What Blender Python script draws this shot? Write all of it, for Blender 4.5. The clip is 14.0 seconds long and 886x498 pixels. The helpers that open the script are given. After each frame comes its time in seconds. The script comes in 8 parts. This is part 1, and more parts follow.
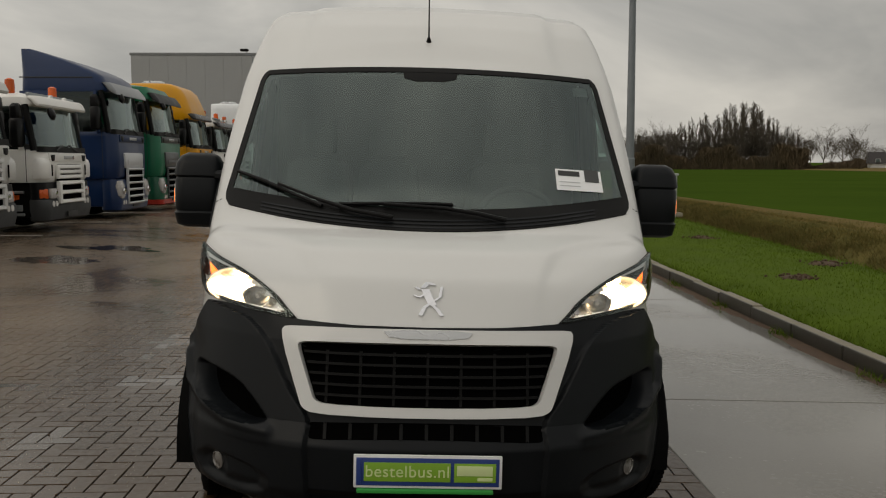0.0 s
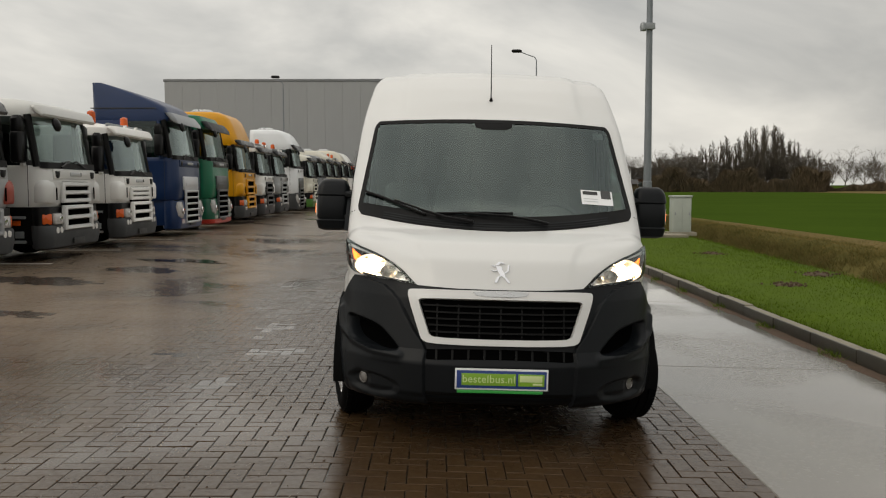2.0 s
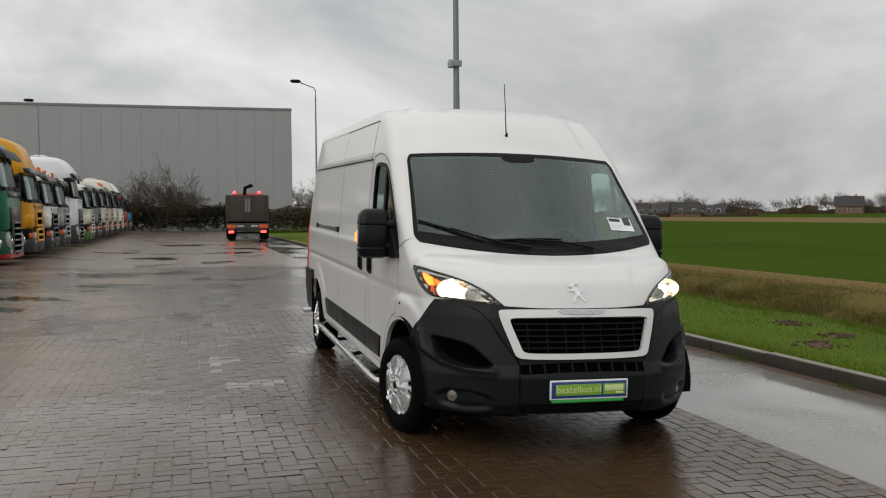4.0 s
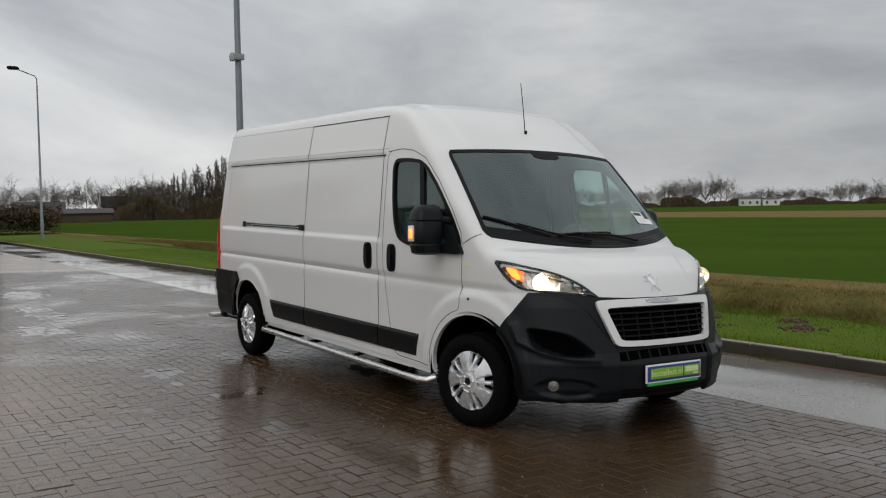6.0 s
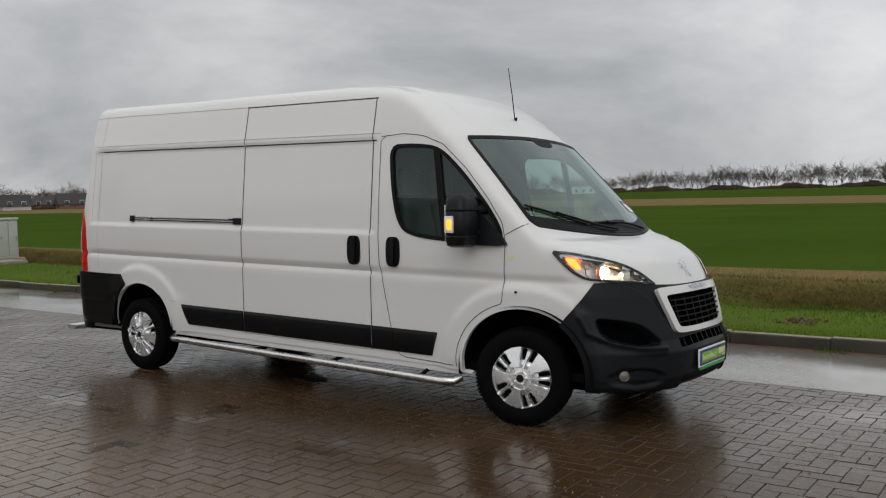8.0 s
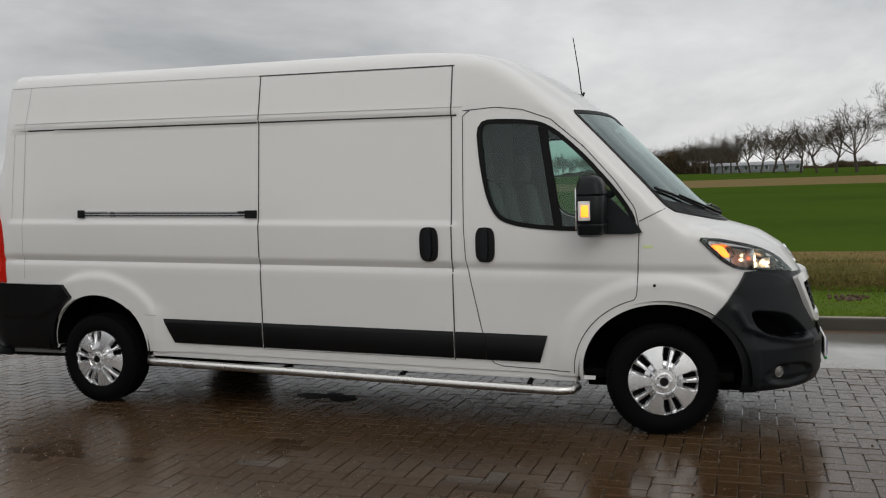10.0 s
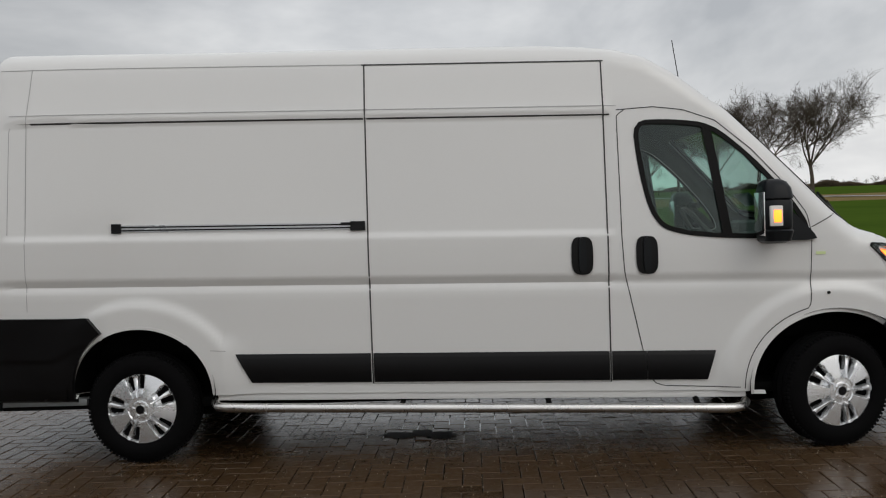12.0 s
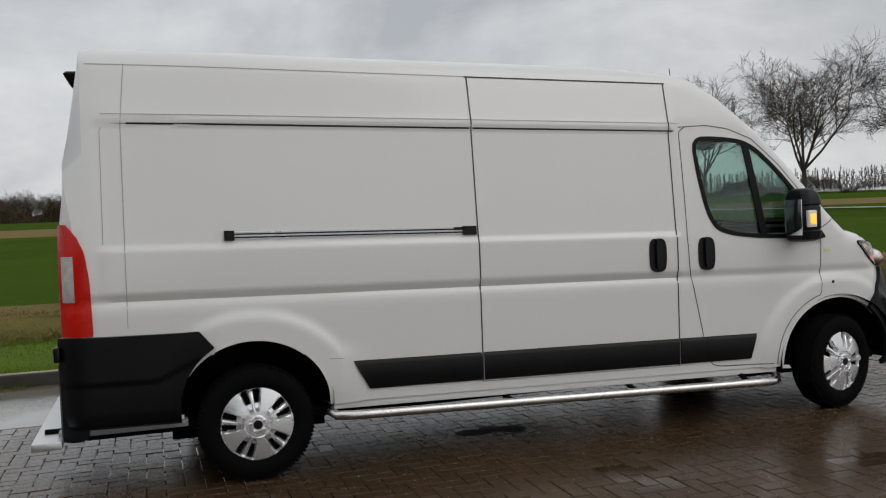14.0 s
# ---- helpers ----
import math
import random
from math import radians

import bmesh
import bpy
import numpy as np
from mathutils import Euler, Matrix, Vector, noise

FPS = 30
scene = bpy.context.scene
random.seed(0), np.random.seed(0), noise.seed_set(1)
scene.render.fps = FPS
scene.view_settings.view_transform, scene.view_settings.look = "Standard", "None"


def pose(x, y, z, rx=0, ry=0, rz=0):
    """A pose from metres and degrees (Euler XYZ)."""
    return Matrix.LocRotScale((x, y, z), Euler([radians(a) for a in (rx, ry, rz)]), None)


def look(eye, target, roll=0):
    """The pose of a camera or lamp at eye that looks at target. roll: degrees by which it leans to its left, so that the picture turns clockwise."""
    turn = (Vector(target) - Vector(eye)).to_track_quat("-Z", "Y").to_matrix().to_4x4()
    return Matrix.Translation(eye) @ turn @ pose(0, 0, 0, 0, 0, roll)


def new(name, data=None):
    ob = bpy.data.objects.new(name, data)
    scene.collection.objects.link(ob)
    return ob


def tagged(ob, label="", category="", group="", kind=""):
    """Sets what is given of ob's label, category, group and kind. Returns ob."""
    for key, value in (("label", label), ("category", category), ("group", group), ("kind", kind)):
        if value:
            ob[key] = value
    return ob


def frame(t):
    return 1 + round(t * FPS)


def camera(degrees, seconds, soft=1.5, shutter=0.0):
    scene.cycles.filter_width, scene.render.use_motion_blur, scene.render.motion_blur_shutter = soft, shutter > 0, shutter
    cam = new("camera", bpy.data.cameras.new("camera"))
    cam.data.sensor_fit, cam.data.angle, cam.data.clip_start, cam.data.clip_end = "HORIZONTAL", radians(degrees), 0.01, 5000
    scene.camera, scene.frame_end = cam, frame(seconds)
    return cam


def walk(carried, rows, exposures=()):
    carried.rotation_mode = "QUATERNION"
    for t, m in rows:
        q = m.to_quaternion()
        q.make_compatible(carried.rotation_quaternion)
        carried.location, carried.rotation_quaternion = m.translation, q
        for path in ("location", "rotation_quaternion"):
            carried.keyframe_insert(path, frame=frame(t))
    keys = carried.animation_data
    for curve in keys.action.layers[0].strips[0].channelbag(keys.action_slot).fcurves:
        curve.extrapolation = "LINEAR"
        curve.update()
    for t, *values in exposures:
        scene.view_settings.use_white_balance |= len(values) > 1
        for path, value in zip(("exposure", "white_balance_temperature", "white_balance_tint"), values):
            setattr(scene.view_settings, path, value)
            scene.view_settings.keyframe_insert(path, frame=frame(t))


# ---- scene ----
cam = camera(52.5, 14.0, soft=1.15)
PATH = [
    (0, (-0.032, -3.060, 1.484), (0.025, -1.070, 1.293), -0.1),
    (0.5, (-0.031, -3.597, 1.465), (-0.022, -1.604, 1.299), -0.1),
    (1, (-0.098, -4.139, 1.471), (-0.128, -2.145, 1.317), -0.1),
    (1.5, (-0.212, -4.616, 1.483), (-0.240, -2.621, 1.339), -0.0),
    (2, (-0.353, -4.956, 1.487), (-0.342, -2.961, 1.346), -0.1),
    (2.5, (-0.709, -5.135, 1.472), (-0.549, -3.147, 1.329), -0.2),
    (3, (-1.248, -5.118, 1.451), (-0.927, -3.147, 1.333), -0.3),
    (3.2, (-1.470, -5.111, 1.477), (-1.110, -3.146, 1.380), -0.3),
    (5.3, (-3.816, -4.562, 1.505), (-2.885, -2.794, 1.420), -0.9),
    (5.5, (-4.025, -4.418, 1.509), (-3.036, -2.682, 1.427), -0.9),
    (6, (-4.570, -4.042, 1.510), (-3.452, -2.386, 1.419), -1.0),
    (6.5, (-4.993, -3.619, 1.533), (-3.751, -2.054, 1.429), -1.2),
    (7, (-5.382, -3.142, 1.532), (-4.016, -1.685, 1.423), -1.3),
    (7.2, (-5.543, -2.936, 1.535), (-4.117, -1.538, 1.423), -1.3),
    (9.3, (-6.327, -0.471, 1.534), (-4.520, 0.372, 1.393), -1.9),
    (9.5, (-6.337, -0.217, 1.551), (-4.509, 0.582, 1.405), -2.0),
    (10, (-6.310, 0.442, 1.547), (-4.426, 1.095, 1.391), -2.0),
    (10.5, (-6.256, 1.094, 1.544), (-4.335, 1.626, 1.383), -2.0),
    (11, (-6.183, 1.749, 1.516), (-4.226, 2.128, 1.360), -2.0),
    (11.5, (-6.125, 2.382, 1.460), (-4.138, 2.576, 1.336), -2.0),
    (12, (-6.139, 3.009, 1.496), (-4.144, 3.076, 1.382), -2.0),
    (12.5, (-6.079, 3.625, 1.495), (-4.083, 3.552, 1.401), -2.1),
    (13, (-6.081, 4.250, 1.538), (-4.096, 4.028, 1.436), -2.1),
    (13.5, (-6.063, 4.873, 1.532), (-4.115, 4.431, 1.432), -2.1),
    (14, (-6.056, 5.522, 1.512), (-4.158, 4.897, 1.413), -2.0),
]
walk(cam, [(t, look(eye, target, roll)) for t, eye, target, roll in PATH],
     exposures=[(0, -0.42, 7400, 8), (0.5, -0.38, 7500, 8), (1.0, -0.22, 7400, 8), (1.5, -0.02, 7300, 8), (2.5, 0.06, 7200, 8), (3.2, 0.16, 7000, 8), (5.5, -0.04, 6600, 9), (6.5, 0.0, 6550, 9), (9.5, 0.02, 6700, 9), (12.0, 0.0, 6600, 9), (14.0, -0.05, 6550, 9)])

# ---- world and light ----
world = bpy.data.worlds.new("overcast")
scene.world = world
world.use_nodes = True
wn, wl = world.node_tree.nodes, world.node_tree.links
wn.clear()
w_out = wn.new("ShaderNodeOutputWorld")
w_bg = wn.new("ShaderNodeBackground")
w_sky = wn.new("ShaderNodeTexSky")
w_sky.sky_type = "NISHITA"
w_sky.sun_disc = False
w_sky.sun_elevation = radians(38)
w_sky.sun_rotation = radians(235)
w_sky.dust_density = 4.0
w_dim = wn.new("ShaderNodeMix")
w_dim.data_type = "RGBA"
w_dim.inputs[0].default_value = 1.0
w_dim.blend_type = "MULTIPLY"
w_dim.inputs[7].default_value = (0.10, 0.10, 0.10, 1)
w_co = wn.new("ShaderNodeTexCoord")
w_map = wn.new("ShaderNodeMapping")
w_map.inputs["Scale"].default_value = (1.0, 1.0, 2.3)
w_map.inputs["Location"].default_value = (0.35, 0.2, 0.1)
w_n1 = wn.new("ShaderNodeTexNoise")
w_n1.inputs["Scale"].default_value = 2.1
w_n1.inputs["Detail"].default_value = 6.0
w_n1.inputs["Roughness"].default_value = 0.56
w_n1.inputs["Distortion"].default_value = 0.35
w_ramp = wn.new("ShaderNodeValToRGB")
w_ramp.color_ramp.elements[0].position = 0.34
w_ramp.color_ramp.elements[0].color = (0.35, 0.365, 0.39, 1)
w_ramp.color_ramp.elements[1].position = 0.66
w_ramp.color_ramp.elements[1].color = (0.70, 0.705, 0.715, 1)
w_mid = w_ramp.color_ramp.elements.new(0.5)
w_mid.color = (0.52, 0.53, 0.55, 1)
w_mix = wn.new("ShaderNodeMix")
w_mix.data_type = "RGBA"
w_mix.inputs[0].default_value = 0.93
wl.new(w_co.outputs["Generated"], w_map.inputs["Vector"])
wl.new(w_map.outputs["Vector"], w_n1.inputs["Vector"])
wl.new(w_n1.outputs["Fac"], w_ramp.inputs["Fac"])
wl.new(w_sky.outputs["Color"], w_dim.inputs[6])
wl.new(w_dim.outputs[2], w_mix.inputs[6])
wl.new(w_ramp.outputs["Color"], w_mix.inputs[7])
# the overcast is brighter towards the hidden sun in the west
w_sep = wn.new("ShaderNodeSeparateXYZ")
w_lean = wn.new("ShaderNodeMath")
w_lean.operation = "MULTIPLY_ADD"
w_lean.inputs[1].default_value, w_lean.inputs[2].default_value = -0.12, 1.0
w_tone = wn.new("ShaderNodeVectorMath")
w_tone.operation = "SCALE"
wl.new(w_co.outputs["Generated"], w_sep.inputs["Vector"])
wl.new(w_sep.outputs["X"], w_lean.inputs[0])


def sky_swell(way, lo, hi, gain, before):
    """A broad darker or brighter stretch of the overcast round one direction."""
    dot, rng, mul = wn.new("ShaderNodeVectorMath"), wn.new("ShaderNodeMapRange"), wn.new("ShaderNodeMath")
    dot.operation, mul.operation, rng.interpolation_type = "DOT_PRODUCT", "MULTIPLY", "SMOOTHSTEP"
    dot.inputs[1].default_value = way
    rng.inputs["From Min"].default_value, rng.inputs["From Max"].default_value = lo, hi
    rng.inputs["To Min"].default_value, rng.inputs["To Max"].default_value = 1.0, gain
    wl.new(w_co.outputs["Generated"], dot.inputs[0])
    wl.new(dot.outputs["Value"], rng.inputs["Value"])
    wl.new(before, mul.inputs[0])
    wl.new(rng.outputs["Result"], mul.inputs[1])
    return mul.outputs[0]


w_level = sky_swell((0, 0, 1), 0.30, 0.95, 1.5, w_lean.outputs[0])       # an overcast is brightest overhead
w_level = sky_swell((0.70, 0.71, 0), 0.80, 1.0, 0.84, w_level)            # heavy cloud over the north-east
w_level = sky_swell((0.99, -0.12, 0), 0.80, 1.0, 1.16, w_level)           # thinner cloud over the east
wl.new(w_mix.outputs[2], w_tone.inputs[0])
wl.new(w_level, w_tone.inputs["Scale"])
wl.new(w_tone.outputs["Vector"], w_bg.inputs["Color"])
w_bg.inputs["Strength"].default_value = 1.28
wl.new(w_bg.outputs["Background"], w_out.inputs["Surface"])

sun_data = bpy.data.lights.new("sun", "SUN")
sun_data.energy = 0.35
sun_data.angle = radians(35)
sun_data.color = (1.0, 0.98, 0.95)
sun = new("sun", sun_data)
sun.matrix_world = look((-30, -22, 32), (0, 2, 0))
scene.view_settings.exposure = 0.0

# ---- materials ----
def mat(name, color, rough=0.5, metal=0.0, vary=0.12, scale=3.0, fine=60.0, bump=0.0, coat=0.0,
        rough_vary=0.08, color2=None, emit=None, emit_strength=0.0, spec=None, island=0.0, per_object=0.0, space="Object", stretch=None):
    """A principled material with variation at two scales, wear in the roughness and fine relief."""
    m = bpy.data.materials.new(name)
    m.use_nodes = True
    n, l = m.node_tree.nodes, m.node_tree.links
    b = n["Principled BSDF"]
    co = n.new("ShaderNodeNewGeometry" if space == "Position" else "ShaderNodeTexCoord")
    vec = co.outputs[space]
    if stretch:
        mp = n.new("ShaderNodeMapping")
        mp.inputs["Scale"].default_value = stretch
        l.new(vec, mp.inputs["Vector"])
        vec = mp.outputs["Vector"]
    big, small = n.new("ShaderNodeTexNoise"), n.new("ShaderNodeTexNoise")
    big.inputs["Scale"].default_value, big.inputs["Detail"].default_value = scale, 4.0
    small.inputs["Scale"].default_value, small.inputs["Detail"].default_value = fine, 3.0
    l.new(vec, big.inputs["Vector"])
    l.new(vec, small.inputs["Vector"])
    add = n.new("ShaderNodeMath")
    add.operation = "MULTIPLY_ADD"
    add.inputs[1].default_value = 0.4
    l.new(small.outputs["Fac"], add.inputs[0])
    l.new(big.outputs["Fac"], add.inputs[2])
    src = add.outputs[0]
    if island or per_object:
        rnd = n.new("ShaderNodeNewGeometry") if island else n.new("ShaderNodeObjectInfo")
        more = n.new("ShaderNodeMath")
        more.operation = "MULTIPLY_ADD"
        more.inputs[1].default_value = island or per_object
        l.new(rnd.outputs["Random Per Island" if island else "Random"], more.inputs[0])
        l.new(src, more.inputs[2])
        sub = n.new("ShaderNodeMath")
        sub.operation = "SUBTRACT"
        sub.inputs[1].default_value = 0.5 * (island or per_object)
        l.new(more.outputs[0], sub.inputs[0])
        src = sub.outputs[0]
    rng = n.new("ShaderNodeMapRange")
    rng.inputs["From Min"].default_value, rng.inputs["From Max"].default_value = 0.35, 1.05
    l.new(src, rng.inputs["Value"])
    mix = n.new("ShaderNodeMix")
    mix.data_type = "RGBA"
    c = np.array(color[:3], float)
    lo = c * (1 - vary) if color2 is None else np.array(color2[:3], float)
    hi = np.minimum(c * (1 + vary), 0.95) if color2 is None else c
    mix.inputs[6].default_value, mix.inputs[7].default_value = (*lo, 1), (*hi, 1)
    l.new(rng.outputs["Result"], mix.inputs[0])
    l.new(mix.outputs[2], b.inputs["Base Color"])
    rr = n.new("ShaderNodeMapRange")
    rr.inputs["From Min"].default_value, rr.inputs["From Max"].default_value = 0.3, 0.7
    rr.inputs["To Min"].default_value, rr.inputs["To Max"].default_value = max(0.02, rough - rough_vary), min(1.0, rough + rough_vary)
    l.new(big.outputs["Fac"], rr.inputs["Value"])
    l.new(rr.outputs["Result"], b.inputs["Roughness"])
    b.inputs["Metallic"].default_value = metal
    b.inputs["Coat Weight"].default_value = coat
    b.inputs["Coat Roughness"].default_value = 0.06
    if spec is not None:
        b.inputs["Specular IOR Level"].default_value = spec
    if bump:
        bp = n.new("ShaderNodeBump")
        bp.inputs["Strength"].default_value = 0.6
        bp.inputs["Distance"].default_value = bump
        l.new(small.outputs["Fac"], bp.inputs["Height"])
        l.new(bp.outputs["Normal"], b.inputs["Normal"])
    if emit:
        b.inputs["Emission Color"].default_value = (*emit, 1)
        b.inputs["Emission Strength"].default_value = emit_strength
    return m


def glass_mat(name, tint, through_it=0.75, base=0.09):
    """Thin tinted glazing: part clear, part mirror, more so at a slant."""
    m = bpy.data.materials.new(name)
    m.use_nodes = True
    n, l = m.node_tree.nodes, m.node_tree.links
    n.clear()
    out = n.new("ShaderNodeOutputMaterial")
    clear, gloss, mix, fr = n.new("ShaderNodeBsdfTransparent"), n.new("ShaderNodeBsdfGlossy"), n.new("ShaderNodeMixShader"), n.new("ShaderNodeLayerWeight")
    noi, co = n.new("ShaderNodeTexNoise"), n.new("ShaderNodeTexCoord")
    noi.inputs["Scale"].default_value = 2.5
    rg = n.new("ShaderNodeMapRange")
    rg.inputs["To Min"].default_value, rg.inputs["To Max"].default_value = 0.015, 0.06
    l.new(co.outputs["Object"], noi.inputs["Vector"])
    l.new(noi.outputs["Fac"], rg.inputs["Value"])
    l.new(rg.outputs["Result"], gloss.inputs["Roughness"])
    clear.inputs["Color"].default_value = (*(np.array(tint) * through_it), 1)
    gloss.inputs["Color"].default_value = (0.82, 0.95, 0.93, 1)
    pw = n.new("ShaderNodeMath")
    pw.operation = "POWER"
    pw.inputs[1].default_value = 3.2
    sc = n.new("ShaderNodeMath")
    sc.operation = "MULTIPLY_ADD"
    sc.inputs[1].default_value, sc.inputs[2].default_value = 0.75, base
    l.new(fr.outputs["Facing"], pw.inputs[0])
    l.new(pw.outputs[0], sc.inputs[0])
    l.new(sc.outputs[0], mix.inputs["Fac"])
    l.new(clear.outputs["BSDF"], mix.inputs[1])
    l.new(gloss.outputs["BSDF"], mix.inputs[2])
    l.new(mix.outputs["Shader"], out.inputs["Surface"])
    return m


def wet_mat(name, dry, dark, joint_scale=None, wet=0.95, bump=0.002, rough_dry=0.5, island=0.25, fine=140.0, puddle=0.66, per_object=0.0, film_rough=(0.24, 0.15), silt=None):
    """Rain-wet paving: patchy film of water over a rough surface."""
    m = mat(name, dry, rough_dry, vary=0.0, color2=dark, scale=0.7, fine=fine, bump=0.0, island=island, space="Position", per_object=per_object)
    n, l = m.node_tree.nodes, m.node_tree.links
    b = n["Principled BSDF"]
    co = n.new("ShaderNodeNewGeometry")
    pud, pud2 = n.new("ShaderNodeTexNoise"), n.new("ShaderNodeTexNoise")
    pud.inputs["Scale"].default_value, pud.inputs["Detail"].default_value, pud.inputs["Distortion"].default_value = 0.42, 5.0, 0.6
    pud2.inputs["Scale"].default_value, pud2.inputs["Detail"].default_value = 26.0, 4.0
    l.new(co.outputs["Position"], pud.inputs["Vector"])
    l.new(co.outputs["Position"], pud2.inputs["Vector"])
    rg = n.new("ShaderNodeMapRange")
    rg.inputs["From Min"].default_value, rg.inputs["From Max"].default_value = puddle - 0.12, puddle + 0.06
    l.new(pud.outputs["Fac"], rg.inputs["Value"])
    film = rg.outputs["Result"]
    r2 = n.new("ShaderNodeMapRange")
    r2.inputs["From Min"].default_value, r2.inputs["From Max"].default_value = 0.3, 0.7
    r2.inputs["To Min"].default_value, r2.inputs["To Max"].default_value = rough_dry - 0.16, rough_dry + 0.08
    l.new(pud2.outputs["Fac"], r2.inputs["Value"])
    rmix = n.new("ShaderNodeMix")
    rmix.data_type = "FLOAT"
    l.new(film, rmix.inputs[0])
    l.new(r2.outputs["Result"], rmix.inputs[2])
    rmix.inputs[3].default_value = 0.10
    l.new(rmix.outputs[0], b.inputs["Roughness"])
    b.inputs["Coat Weight"].default_value = wet
    b.inputs["Specular IOR Level"].default_value = 0.04
    if silt:
        # lane silt, paled to paint the sky's sheen, thinning out towards the parking strip
        sep, lane, pat, mul, mx = n.new("ShaderNodeSeparateXYZ"), n.new("ShaderNodeMapRange"), n.new("ShaderNodeMapRange"), n.new("ShaderNodeMath"), n.new("ShaderNodeMix")
        lane.interpolation_type, mul.operation, mx.data_type = "SMOOTHSTEP", "MULTIPLY", "RGBA"
        lane.inputs["From Min"].default_value, lane.inputs["From Max"].default_value = -2.1, -3.9
        pat.inputs["From Min"].default_value, pat.inputs["From Max"].default_value = 0.62, 0.40
        pat.inputs["To Min"].default_value, pat.inputs["To Max"].default_value = 0.30, 1.0
        l.new(co.outputs["Position"], sep.inputs["Vector"])
        l.new(sep.outputs["X"], lane.inputs["Value"])
        l.new(pud.outputs["Fac"], pat.inputs["Value"])
        l.new(lane.outputs["Result"], mul.inputs[0])
        l.new(pat.outputs["Result"], mul.inputs[1])
        l.new(mul.outputs[0], mx.inputs[0])
        l.new(b.inputs["Base Color"].links[0].from_socket, mx.inputs[6])
        mx.inputs[7].default_value = (*silt, 1)
        l.new(mx.outputs[2], b.inputs["Base Color"])
    cr = n.new("ShaderNodeMapRange")
    cr.inputs["To Min"].default_value, cr.inputs["To Max"].default_value = film_rough
    l.new(film, cr.inputs["Value"])
    l.new(cr.outputs["Result"], b.inputs["Coat Roughness"])
    b.inputs["Coat IOR"].default_value = 1.31
    bp = n.new("ShaderNodeBump")
    bp.inputs["Distance"].default_value = bump
    inv = n.new("ShaderNodeMath")
    inv.operation = "SUBTRACT"
    inv.inputs[0].default_value = 0.75
    l.new(film, inv.inputs[1])
    inv.use_clamp = True
    l.new(inv.outputs[0], bp.inputs["Strength"])
    l.new(pud2.outputs["Fac"], bp.inputs["Height"])
    l.new(bp.outputs["Normal"], b.inputs["Normal"])
    return m


M = {}
M["paint_white"] = mat("van_paint", (0.66, 0.66, 0.65), 0.34, vary=0.012, scale=1.2, coat=0.6, rough_vary=0.012)
M["plastic_black"] = mat("textured_plastic", (0.0062, 0.0076, 0.0092), 0.38, vary=0.2, fine=300, bump=0.0004, spec=0.19)
M["plastic_trim"] = mat("smooth_trim", (0.004, 0.004, 0.0045), 0.35, vary=0.2, spec=0.2)
M["rubber"] = mat("tyre_rubber", (0.0032, 0.0032, 0.0034), 0.85, vary=0.25, fine=120, bump=0.001, spec=0.06)
M["seal"] = mat("rubber_seal", (0.004, 0.004, 0.004), 0.5, spec=0.15)
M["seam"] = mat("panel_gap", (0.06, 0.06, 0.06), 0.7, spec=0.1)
M["seam_light"] = mat("fine_panel_seam", (0.34, 0.34, 0.34), 0.6, spec=0.1)
M["hub"] = mat("hubcap_silver", (0.74, 0.75, 0.76), 0.24, metal=0.75, vary=0.08)
M["steel"] = mat("stainless_tube", (0.62, 0.61, 0.59), 0.28, metal=1.0, vary=0.1, scale=6)
M["chrome"] = mat("chrome", (0.78, 0.78, 0.8), 0.1, metal=1.0, vary=0.03)
M["silver_plastic"] = mat("silver_plastic", (0.5, 0.51, 0.52), 0.3, metal=0.6, vary=0.04)
M["glass"] = glass_mat("tinted_glass", (0.66, 0.88, 0.80), 0.85, 0.055)
M["screen_glass"] = glass_mat("windscreen_glass", (0.66, 0.80, 0.77), 0.80, 0.095)
M["lens"] = glass_mat("lamp_lens", (0.97, 0.97, 0.97), 0.98, 0.04)
M["cab_dark"] = mat("cab_interior", (0.05, 0.05, 0.05), 0.7, fine=200, bump=0.0005)
M["cab_light"] = mat("cab_lining", (0.065, 0.066, 0.066), 0.8)
M["lamp_on"] = mat("headlamp_bulb", (0.9, 0.85, 0.7), 0.3, emit=(1.0, 0.74, 0.46), emit_strength=45.0)
M["lamp_amber"] = mat("indicator_glow", (0.9, 0.4, 0.05), 0.3, emit=(1.0, 0.17, 0.012), emit_strength=3.2)
M["lamp_red"] = mat("tail_lens_red", (0.46, 0.010, 0.004), 0.22, coat=0.12, vary=0.15, spec=0.25)
M["lamp_red_on"] = mat("tail_light_glow", (0.8, 0.05, 0.03), 0.2, emit=(1.0, 0.06, 0.05), emit_strength=4.0)
M["lamp_clear"] = mat("clear_lens", (0.75, 0.73, 0.7), 0.12, coat=0.5)
M["fog_glass"] = mat("frosted_lens", (0.42, 0.40, 0.38), 0.2, vary=0.25, scale=20, coat=0.5)
M["lamp_bowl"] = mat("lamp_bowl", (0.50, 0.45, 0.40), 0.22, metal=0.9, vary=0.5, scale=20)
M["lamp_led"] = mat("daytime_leds", (0.8, 0.8, 0.8), 0.3, emit=(1.0, 0.92, 0.8), emit_strength=0.9)
M["plate_green"] = mat("plate_green", (0.22, 0.42, 0.04), 0.4, vary=0.05)
M["plate_blue"] = mat("plate_blue", (0.02, 0.05, 0.22), 0.4, vary=0.05)
M["plate_white"] = mat("plate_white", (0.8, 0.8, 0.8), 0.4, vary=0.03)
M["plate_lime"] = mat("plate_lime", (0.62, 0.72, 0.36), 0.4, vary=0.05)
